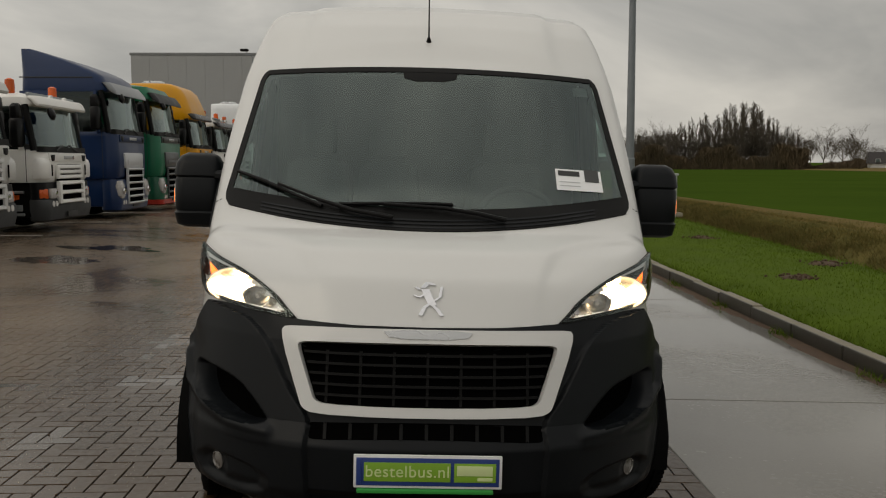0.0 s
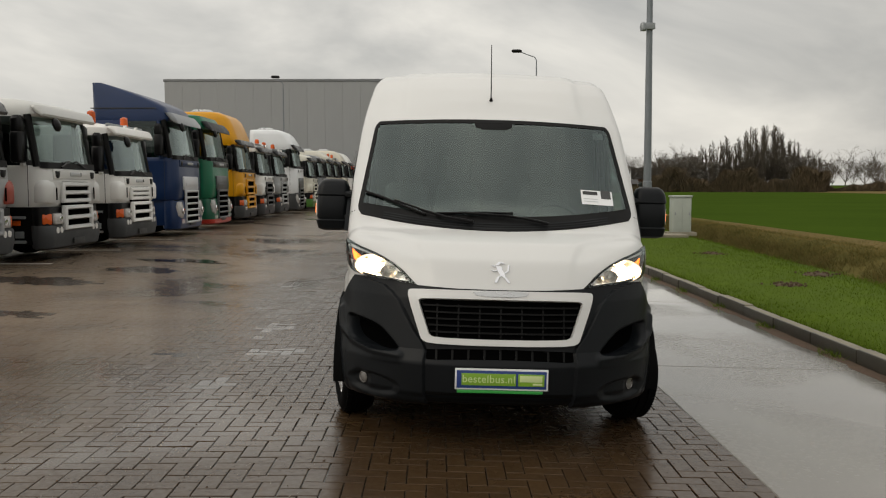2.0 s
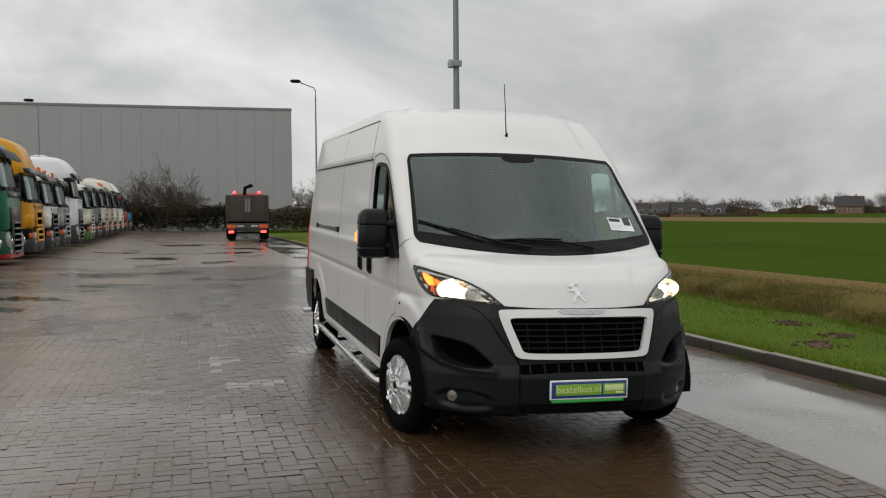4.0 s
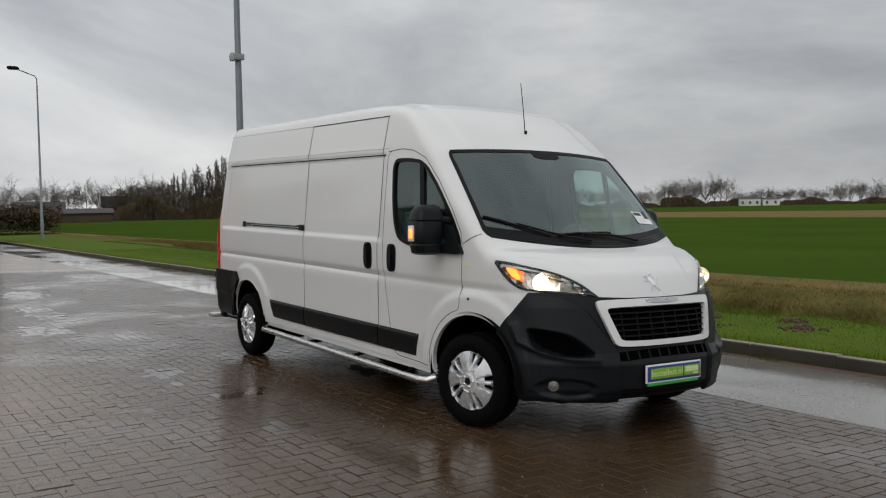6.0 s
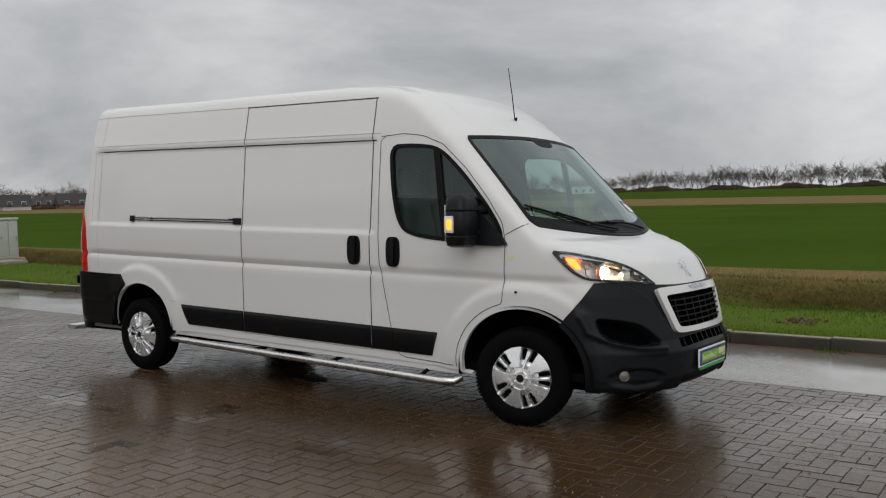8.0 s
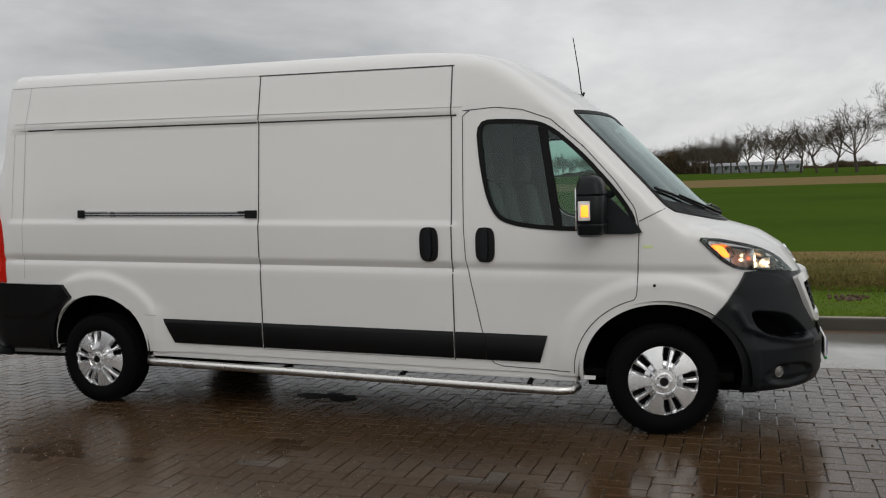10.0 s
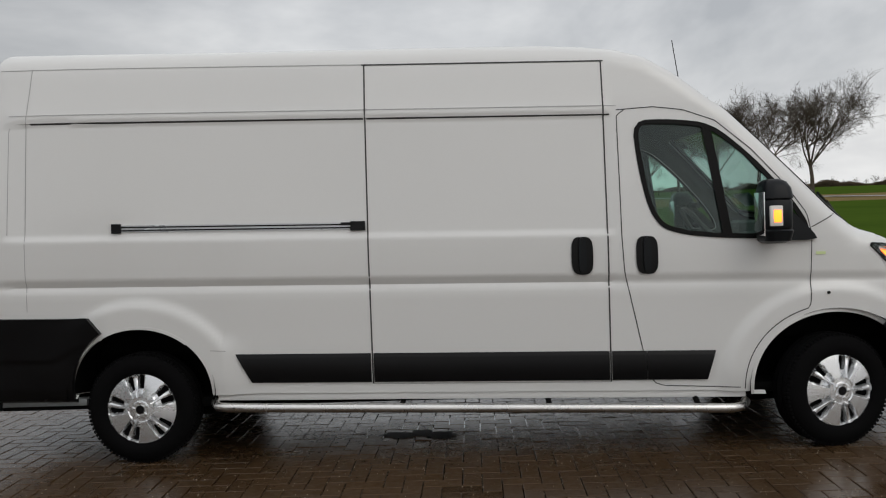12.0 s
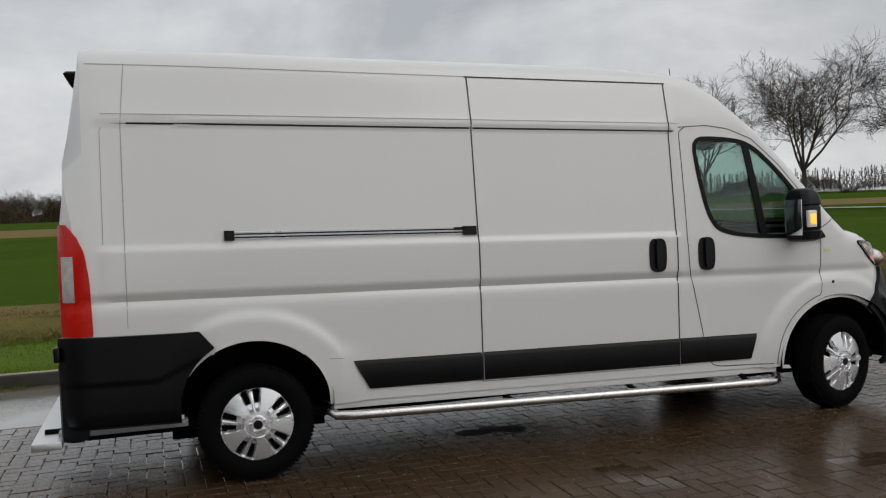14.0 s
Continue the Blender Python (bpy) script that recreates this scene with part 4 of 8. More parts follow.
# windscreen: black surround, glass, wipers
ss = np.r_[-1, -0.990, -0.970, np.linspace(-0.94, 0.94, 27), 0.970, 0.990, 1]
tt = np.r_[0.0, 0.03, 0.07, 0.115, 0.17, np.linspace(0.25, 0.92, 12), 0.966, 0.985, 1.0]
S, T = np.meshgrid(ss, tt)
X_, Z_ = screen_uv(S, T)
iw = [int(np.argmin(abs(ss - v))) for v in (-0.970, 0.970)]
it = [int(np.argmin(abs(tt - v))) for v in (0.115, 0.966)]
part("screen_surround", skin_grid("front", X_, Z_, 0.005, 0.012, keep=lambda i, j: not (it[0] <= i < it[1] and iw[0] <= j < iw[1])), M["seal"], van, "black ceramic windscreen border and scuttle")
S2, T2 = np.meshgrid(np.linspace(-0.984, 0.984, 31), np.linspace(0.09, 0.98, 20))
gx, gz = screen_uv(S2, T2)
ws = part("windscreen", skin_grid("front", gx, gz, 0.002), M["screen_glass"], van, "large raked windscreen reflecting clouds")
ws.visible_shadow = False


def screen_pt(x, z, lift):
    p = on_skin("front", np.array([[x, z]]))
    return raked(p + skin_normal(p) * lift)[0]


for arm, blade in (([(-0.15, 1.258), (-0.32, 1.282), (-0.47, 1.318), (-0.65, 1.376)], [(-0.85, 1.428), (-0.72, 1.392), (-0.58, 1.342), (-0.45, 1.300)]),
                   ([(0.32, 1.256), (0.20, 1.280), (0.06, 1.298), (-0.19, 1.308)], [(-0.38, 1.308), (-0.20, 1.316), (-0.02, 1.320), (0.10, 1.318)])):
    wiper = part("wiper", tube([screen_pt(x, z, 0.024) for x, z in arm], 0.010, 8, 0.007), M["plastic_trim"], van, "black wiper arm")
    part("wiper_blade", tube([screen_pt(x, z, 0.014) for x, z in blade], 0.0085, 6), M["plastic_trim"], wiper)
# scuttle grille bars
for k in range(3):
    z0 = 1.232 + 0.014 * k
    part("scuttle_slat", skin_line("front", [(x, z0 + 0.07 * (x / 0.86) ** 2) for x in np.linspace(-0.72, 0.72, 20)], 0.006, 0.008), M["plastic_black"], van)
# rain sensor housing and mirror foot behind the glass
part("sensor_housing", skin_fill("front", smooth_poly([(-0.14, 1.945), (0.14, 1.945), (0.12, 1.875), (-0.12, 1.875)], 1), 0.004, 0.004), M["seal"], van)
# bonnet outline
for sg in (-1, 1):
    part("bonnet_gap", skin_line("round", [(sg * 74.5, 1.245), (sg * 73.5, 1.19), (sg * 72, 1.135)], 0.25, 0.002, step=0.01), M["seam"], van)
# sticker with a number bar and printed square
def screen_sheet(x0, x1, z0, z1, lift, m, name, parent, tilt=0.0, label=""):
    Ug, Vg = np.meshgrid(np.linspace(x0, x1, 5), np.linspace(z0, z1, 4))
    Vg = Vg + tilt * (Ug - x0)
    return part(name, skin_grid("front", Ug, Vg, lift), m, parent, label)


card = screen_sheet(0.56, 0.775, 1.392, 1.482, 0.006, M["paper"], "price_card", van, -0.05, "white paper card behind the windscreen")
screen_sheet(0.572, 0.672, 1.452, 1.474, 0.0075, M["ink"], "number_bar", card, -0.05)
screen_sheet(0.695, 0.762, 1.425, 1.478, 0.0075, M["cab_light"], "printed_square", card, -0.05)
for k in range(2):
    screen_sheet(0.575, 0.670, 1.408 + 0.016 * k, 1.412 + 0.016 * k, 0.0075, M["silver_plastic"], "text_bar", card, -0.05)
screen_sheet(0.70, 0.775, 1.83, 1.875, -0.002, M["cab_light"], "vignette_sticker", van, 0.0, "small pale sticker")
# aerial
ant = part("aerial_base", moved(lathe([(0.028, 0), (0.024, 0.02), (0.012, 0.05), (0.006, 0.07)], 12), Matrix.Translation((-0.01, 1.592, 2.085)) @ pose(0, 0, 0, 35, 0, 0)), M["plastic_trim"], van)
part("aerial_rod", tube([(-0.01, 1.570, 2.12), (-0.012, 1.592, 2.31), (-0.014, 1.625, 2.53)], 0.0045, 6, 0.003), M["plastic_trim"], ant, "thin black roof aerial")

# bumper
SCOOP = smooth_poly([(62, 0.728), (53, 0.716), (45, 0.690), (39.5, 0.630), (34.5, 0.556), (40, 0.534), (48, 0.540), (56, 0.572), (60.5, 0.635)], 2)


def line_gap(u, z, pts):
    """Distance over the nose from points to a line, in metres."""
    best = np.full(u.shape, 9.0)
    pts = np.array(pts, float) * (0.0155, 1.0)
    x, y = u * 0.0155, z
    for (ax, ay), (bx, by) in zip(pts, pts[1:]):
        t = np.clip(((x - ax) * (bx - ax) + (y - ay) * (by - ay)) / ((bx - ax) ** 2 + (by - ay) ** 2), 0, 1)
        best = np.minimum(best, np.hypot(x - ax - t * (bx - ax), y - ay - t * (by - ay)))
    return best


CREASE = [(61, 0.945), (53, 0.928), (47, 0.912), (42.5, 0.875), (39, 0.832), (35, 0.745), (31.5, 0.668), (27.8, 0.603), (26.6, 0.56), (26.4, 0.27)]


def bumper_relief(u, z):
    """How far the bumper's moulding stands in or out."""
    u = np.abs(u)
    edge = np.interp(z, [c[1] for c in CREASE[::-1]], [c[0] for c in CREASE[::-1]])
    inner = np.clip((edge - u) * 0.0155 / 0.012, 0, 1)
    rel = -0.020 * inner * inner * (3 - 2 * inner)
    gap = line_gap(u, z, np.concatenate([SCOOP, SCOOP[:1]]))
    ins = in_poly(SCOOP, u, z)
    pit = np.clip(gap / 0.042, 0, 1)
    rel = rel - np.where(ins, 0.095 * pit * pit * (3 - 2 * pit), 0)
    lip = line_gap(u, z, [(66, 0.73), (63.5, 0.635), (55, 0.563), (45, 0.530), (35, 0.522)])
    rel = rel + 0.018 * np.exp(-((lip / 0.020) ** 2)) * (~ins)
    # ridge that runs round the wheel arch, and the hollow that holds the fog lamp
    yy_b = 0.95 - 0.97 / np.tan(np.radians(np.clip(u, 20, 89)))
    band = np.hypot(yy_b - 0.948, z - 0.335) - 0.60
    rel = rel + 0.007 * np.clip(-band / 0.03, 0, 1) * np.clip((u - 52) / 6, 0, 1) * (z < 0.80)
    hollow = np.clip(1.25 - np.hypot((u - 46) / 9.5, (z - 0.350) / 0.052), 0, 1)
    rel = rel - 0.020 * np.clip(hollow * 3, 0, 1)
    fog = np.hypot((u - 50.8) * 0.0155, z - 0.360)
    rel = rel - 0.014 * np.clip(1.3 - fog / 0.05, 0, 1)
    low = np.exp(-(((z - 0.315) / 0.012) ** 2)) * (u < 60)
    return rel - 0.003 * low


us, vs = np.linspace(-1, 1, 381), np.linspace(0, 1, 131)
Ub, Vb = np.meshgrid(us, vs)
zt_b = np.interp(np.abs(us), [0, 0.3, 0.52, 0.7, 0.9, 1], [0.914, 0.916, 0.924, 0.938, 0.950, 0.945])
Zb = 0.275 + (zt_b[None, :] - 0.275) * Vb
Tb = Ub * bump_theta(Zb)
bumper = part("front_bumper", skin_grid("round", Tb, Zb, 0.026 + bumper_relief(Tb, Zb).ravel()[:, None], 0.03), M["plastic_black"], van, "textured black plastic front bumper")
part("bumper_valance", box(-0.50, 0.50, 0.17, 0.60, 0.262, 0.285, 0.01), M["chassis"], van)


g_out = smooth_poly([(-0.522, 0.892), (-0.48, 0.897), (-0.20, 0.900), (0.20, 0.900), (0.48, 0.897), (0.522, 0.892), (0.518, 0.85), (0.450, 0.655), (0.438, 0.625), (0.40, 0.609), (0.15, 0.606), (-0.15, 0.606), (-0.40, 0.609), (-0.438, 0.625), (-0.450, 0.655), (-0.518, 0.85)], 1)
g_in = smooth_poly([(-0.462, 0.846), (-0.43, 0.851), (-0.18, 0.854), (0.18, 0.854), (0.43, 0.851), (0.462, 0.846), (0.456, 0.82), (0.405, 0.675), (0.396, 0.655), (0.365, 0.644), (0.14, 0.641), (-0.14, 0.641), (-0.365, 0.644), (-0.396, 0.655), (-0.405, 0.675), (-0.456, 0.82)], 1)
gr = part("grille_surround", skin_ring("front", g_out, g_in, 0.036, 0.032), M["paint_white"], van, "white painted grille surround")
# black sheet stands in for the shade behind the slats; the intake's likewise
part("grille_backing", skin_fill("front", inset(g_out, 0.02), 0.009, 0.0), M["recess_shade"], van)
for k in range(5):
    zz = 0.676 + 0.036 * k
    w = np.interp(zz, [0.64, 0.85], [0.385, 0.450])
    Ug, Vg = np.meshgrid(np.linspace(-w, w, 25), np.array([zz - 0.0045, zz, zz + 0.0045]))
    part("grille_slat", skin_grid("front", Ug, Vg, 0.025, 0.016), M["seal"], gr)
for k in range(7):
    xx = -0.36 + 0.12 * k
    Ug, Vg = np.meshgrid(np.array([xx - 0.005, xx + 0.005]), np.linspace(0.645, 0.83, 6))
    part("grille_upright", skin_grid("front", Ug, Vg, 0.013, 0.003), M["seal"], gr)
part("grille_badge_bar", skin_fill("front", smooth_poly([(-0.165, 0.897), (0.165, 0.897), (0.135, 0.868), (-0.135, 0.868)], 1), 0.040, 0.01), M["silver_plastic"], van, "satin grip panel over the grille")
LOW = smooth_poly([(-0.42, 0.573), (-0.40, 0.578), (-0.15, 0.588), (0.15, 0.588), (0.40, 0.578), (0.42, 0.573), (0.42, 0.525), (0.40, 0.520), (0.15, 0.532), (-0.15, 0.532), (-0.40, 0.520), (-0.42, 0.525)], 1)
low = part("lower_intake", skin_fill("front", LOW, 0.009), M["recess_shade"], van, "dark lower air intake")
for k in range(9):
    xx = -0.36 + 0.09 * k
    dz = 0.010 * (1 - (xx / 0.42) ** 2)
    Ug, Vg = np.meshgrid(np.array([xx - 0.006, xx + 0.006]), np.linspace(0.522 + dz, 0.575 + dz, 4))
    part("intake_bar", skin_grid("front", Ug, Vg, 0.013, 0.003), M["seal"], low)
part("lower_lip_gap", skin_line("front", [(x, 0.335) for x in np.linspace(-0.42, 0.42, 20)], 0.014, 0.0095), M["seal"], van)
part("lower_lip_gap", skin_line("front", [(x, 0.305) for x in np.linspace(-0.45, 0.45, 20)], 0.012, 0.0095), M["seal"], van)
for sg in (-1, 1):
    # added black sheet paints the scoop's inner shade
    part("scoop_backing", skin_fill("round", inset(SCOOP * (0.0155, 1), 0.022) * (sg / 0.0155, 1), -0.045), M["recess_shade"], bumper, "black sheet painting the shade of the bumper recess")
    # fog lamp
    fp = on_skin("round", np.array([[sg * 50.8, 0.360]]))
    fn = skin_normal(fp)
    fm = Matrix.Translation(raked(fp + fn * -0.004)[0]) @ Vector(fn[0]).to_track_quat("Z", "Y").to_matrix().to_4x4()
    part("fog_lamp", moved(lathe([(0.035, -0.006), (0.034, 0.004), (0.030, 0.005), (0.028, 0.001), (0.016, 0.004), (0.001, 0.006)], 20), fm), M["fog"], van, "round chrome fog lamp")
    # headlamp
    lamp_poly = lamp_outline(sg)
    mid = lamp_poly.mean(0)
    hl = part("headlamp", skin_fill("round", lamp_poly, -0.085, -0.098, rings=7), M["lamp_bowl"], van, "lit wraparound headlamp")
    edge = mid + (lamp_poly - mid) * np.array([0.88, 0.84])
    part("lamp_bezel", skin_ring("round", mid + (lamp_poly - mid) * 1.015, edge, 0.008, 0.03), M["seal"], hl, "black lamp bezel")
    part("reflector", skin_fill("round", smooth_poly([(sg * 64, 1.095), (sg * 55, 1.070), (sg * 48, 1.035), (sg * 42.5, 0.990), (sg * 40, 0.955), (sg * 52, 0.962), (sg * 63, 0.975)], 1), -0.070, 0.004), M["reflector"], hl, "faceted chrome reflector")
    for th_c, z_c, r_c, m_c in ((57.0, 1.022, 0.062, M["lamp_on"]), (48.5, 0.999, 0.034, M["reflector"])):
        bp_ = on_skin("round", np.array([[sg * th_c, z_c]]))
        bp_ = raked(bp_ - skin_normal(bp_) * 0.045)[0]
        cup = part("lamp_cup", moved(lathe([(r_c + 0.006, -0.035), (r_c + 0.002, -0.036), (r_c * 0.86, 0.0), (r_c * 0.5, 0.018), (0.004, 0.026)], 24, "y", True), Matrix.Translation(bp_) @ Matrix.Diagonal((1.35 if r_c < 0.05 else 1.75, 1, 1.05, 1))), M["reflector"], hl, "polished lamp cup")
        rb_ = 0.030 if r_c > 0.05 else 0.012
        part("bulb", moved(lathe([(0.001, rb_)] + [(rb_ * math.cos(a_), rb_ * math.sin(a_)) for a_ in np.linspace(1.2, -1.2, 6)] + [(0.001, -rb_)], 14, "y"), Matrix.Translation(bp_) @ Matrix.Translation((0, -0.012, 0)) @ Matrix.Diagonal((1.35 if r_c > 0.05 else 1.0, 1, 1, 1))), m_c, cup, "glowing warm headlamp bulb" if r_c > 0.05 else "")
    part("indicator", skin_fill("round", smooth_poly([(sg * 73.0, 1.112), (sg * 68.5, 1.104), (sg * 66.6, 1.060), (sg * 66.0, 1.035), (sg * 67.5, 1.030), (sg * 70.2, 1.058)], 1), -0.020, 0.03), M["lamp_amber"], hl, "glowing amber indicator")
    for k in range(9):
        c = 60 - 2.4 * k
        part("daytime_led", skin_fill("round", np.array([(sg * (c + 0.9), 0.967 - 0.0016 * k), (sg * (c - 0.9), 0.966 - 0.0016 * k), (sg * (c - 0.9), 0.957 - 0.0016 * k), (sg * (c + 0.9), 0.958 - 0.0016 * k)]), -0.006, 0.03, rings=1), M["lamp_led"], hl)
    part("lens", skin_fill("round", lamp_poly, 0.014, 0.012, rings=7), M["lens"], hl).visible_shadow = False
    # door mirror
    mir = part("door_mirror", moved(loft([(-0.178, 0.075, -0.05, 0.055, 0.04), (-0.165, 0.105, -0.075, 0.07, 0.05), (-0.110, 0.116, -0.088, 0.075, 0.05), (-0.100, 0.108, -0.080, 0.07, 0.05), (-0.090, 0.112, -0.084, 0.075, 0.05), (0.05, 0.112, -0.084, 0.075, 0.05), (0.06, 0.107, -0.079, 0.07, 0.05), (0.07, 0.116, -0.088, 0.075, 0.05), (0.125, 0.108, -0.080, 0.07, 0.05), (0.160, 0.090, -0.06, 0.06, 0.045), (0.177, 0.06, -0.03, 0.04, 0.03)], 6), Matrix.Translation((sg * 1.10, 1.335, 1.355))), M["plastic_black"], van, "large black door mirror on two arms")
    for za in (1.27, 1.43):
        part("mirror_arm", tube([(sg * 1.10, 1.31, za), (sg * 1.02, 1.28, za), (sg * 0.93, 1.24, za - 0.01)], 0.026, 8), M["plastic_black"], mir)
    part("mirror_foot", skin_fill("side", smooth_poly([(1.34, 1.43), (1.22, 1.36), (1.08, 1.215), (1.05, 1.165), (1.35, 1.165)], 1), 0.03, 0.035, sg), M["plastic_black"], mir)
    part("mirror_glass", box(sg * 1.10 - 0.085, sg * 1.10 + 0.085, 1.405, 1.412, 1.22, 1.46, 0.003), M["chrome"], mir, "mirror glass")
    part("mirror_indicator", box(sg * 1.212 - 0.012, sg * 1.212 + 0.012, 1.320, 1.390, 1.272, 1.385, 0.008), M["lamp_clear"], mir, "side indicator lens")
    part("mirror_indicator_glow", box(sg * 1.219 - 0.008, sg * 1.219 + 0.008, 1.328, 1.372, 1.292, 1.362, 0.008), M["lamp_amber"], mir, "glowing amber indicator")
    # tail lamp and rear corner
    Ut, Vt = np.meshgrid(np.linspace(0, 1, 7), np.linspace(0.765, 1.36, 18))
    edge = np.interp(Vt[:, 0], [0.79, 1.06, 1.21, 1.30, 1.37], [5.815, 5.82, 5.84, 5.88, 5.94])
    Ut = edge[:, None] + (5.966 - edge[:, None]) * Ut
    tlo = part("tail_lamp", skin_grid("side", Ut, Vt, 0.010, 0.012, sg), M["lamp_red"], van, "tall red tail lamp")
    Uc, Vc = np.meshgrid(np.linspace(5.895, 5.950, 4), np.linspace(0.95, 1.19, 6))
    part("reversing_lens", skin_grid("side", Uc, Vc, 0.0125, 0.002, sg), M["fog_glass"], tlo, "clear reversing lens")
    # rear bumper corner
    Ur, Vr = np.meshgrid(np.linspace(0, 1, 26), np.linspace(0, 1, 40))
    zr = 0.27 + 0.49 * Vr
    ya = np.where(zr < 0.665, ARCH_R[0] + np.sqrt(np.maximum(0.405**2 - (zr - ARCH_R[1]) ** 2, 0)), 5.19 + (zr - 0.665) * 0.85)
    yr = ya + (5.968 - ya) * Ur
    relief = 0.022 + 0.010 * np.clip((zr - 0.545 - 0.05 * np.clip((5.40 - yr) / 0.1, -1, 1)) / 0.02, 0, 1) - 0.006 * np.clip((0.34 - zr) / 0.03, 0, 1)
    part("rear_bumper_corner", skin_grid("side", yr, zr, relief.ravel()[:, None], 0.03, sg), M["plastic_trim"], van, "textured black rear bumper corner")
    # small green badge on the wing
    Ug, Vg = np.meshgrid(np.linspace(1.0, 1.055, 3), np.linspace(1.083, 1.100, 3))
    part("wing_badge", skin_grid("side", Ug, Vg, 0.004, 0.002, sg), M["plate_lime"], van, "small lime badge")
    # repeater dot
    rp = on_skin("side", np.array([[0.99, 0.865]]), sg)
    part("repeater", moved(lathe([(0.010, 0), (0.009, 0.006), (0.001, 0.008)], 8, "x"), Matrix.Translation(raked(rp)[0]) @ Matrix.Diagonal((sg, 1, 1, 1))), M["plastic_trim"], van)

# rear: doors, bumper bar, lights, camera and step
part("rear_bumper", box(-0.92, 0.92, 5.86, 6.005, 0.30, 0.765, 0.05), M["plastic_black"], van, "black rear bumper")
part("rear_door_gap", skin_line("rear", [(0, 0.65), (0, 2.2)], 0.012, 0.002), M["seam"], van)
part("rear_camera", loft([(2.335, 0.03, 5.84, 5.90, 0.01), (2.365, 0.06, 5.83, 5.93, 0.02), (2.43, 0.07, 5.82, 5.965, 0.02), (2.443, 0.06, 5.82, 5.955, 0.02)], 3), M["plastic_trim"], van, "black reversing camera housing")
step = part("rear_step", box(-1.0, 0.70, 5.995, 6.145, 0.300, 0.342, 0.008), M["alu"], van, "aluminium tread-plate step")
for xx in (-0.75, 0.60):
    part("step_bracket", tube([(xx, 5.3, 0.34), (xx, 6.10, 0.345)], 0.022, 8), M["chassis"], step)
part("tow_bracket", box(-0.88, -0.80, 5.35, 6.02, 0.33, 0.37, 0.006), M["galv"], van)
part("rear_fittings", box(-0.97, -0.90, 5.985, 6.018, 0.75, 0.83, 0.010), M["plastic_trim"], van)

# underbody
part("floor_pan", box(-0.86, 0.86, 0.55, 5.9, 0.30, 0.36, 0.02), M["chassis"], van, "dark underbody")
part("spare_wheel", moved(lathe([(0.10, -0.1), (0.30, -0.1), (0.33, -0.05), (0.33, 0.05), (0.30, 0.1), (0.10, 0.1)], 24), Matrix.Translation((0, 5.2, 0.33))), M["rubber"], van)
for yy_, zz_ in ((0.948, 0.31), (4.983, 0.31)):
    part("axle", tube([(-0.8, yy_, zz_), (0.8, yy_, zz_)], 0.045, 10), M["chassis"], van)

# wheels
def wheel_geo():
    prof = [(0.200, 0.085), (0.210, 0.098), (0.250, 0.110), (0.296, 0.100), (0.313, 0.080)]
    tread = [(0.321, 0.064), (0.324, 0.034), (0.316, 0.032), (0.316, 0.024), (0.325, 0.022), (0.325, -0.022), (0.316, -0.024), (0.316, -0.032), (0.324, -0.034), (0.321, -0.064)]
    return lathe(prof + tread + [(a, -b) for a, b in reversed(prof)], 56, "x", True)


def tread_blocks():
    """Shoulder blocks round the outer edge of the tread."""
    geos = []
    for k in range(84):
        geos.append(moved(box(0.052, 0.084, -0.0085, 0.0085, 0.300, 0.3245, 0.004), Matrix.Rotation(2 * math.pi * k / 84, 4, "X")))
    return join(*geos)


def hubcap_geo():
    """Five broad blades, and between them five hollows, each with a raised rib and two holes; outward is +x."""
    verts, faces = [], []
    n, rr = 180, [0.052, 0.064, 0.070, 0.076, 0.084, 0.098, 0.116, 0.130, 0.150, 0.172, 0.186, 0.192, 0.197, 0.204, 0.210, 0.213]
    for r in rr:
        for i in range(n):
            a = 2 * math.pi * i / n
            off = abs((i * 5 / n) % 1.0 - 0.5)
            half = 0.285 - 0.035 * max(0.0, min(1.0, (r - 0.10) / 0.09))
            sink = max(0.0, min(1.0, (half - off) / 0.045))
            rib = max(0.0, min(1.0, (0.082 - off) / 0.030))
            zone = max(0.0, min(1.0, (r - 0.074) / 0.014)) * max(0.0, min(1.0, (0.199 - r) / 0.008))
            ribzone = max(0.0, min(1.0, (r - 0.070) / 0.01)) * max(0.0, min(1.0, (0.203 - r) / 0.008))
            dome = 0.030 * (1 - (r / 0.21) ** 2) + 0.088 - (0.006 if r < 0.072 else 0.0)
            h = dome - 0.036 * sink * zone + 0.042 * rib * ribzone * (1 - 0.3 * (r - 0.07) / 0.13)
            if r > 0.206:
                h -= 0.010
            verts.append((h, r * math.cos(a), r * math.sin(a)))
    for k in range(len(rr) - 1):
        for i in range(n):
            j = (i + 1) % n
            off = abs(((i + 0.5) * 5 / n) % 1.0 - 0.5)
            if 6 <= k <= 9 and 0.078 < off < 0.212:
                continue
            faces.append((k * n + i, k * n + j, (k + 1) * n + j, (k + 1) * n + i))
    return verts, faces


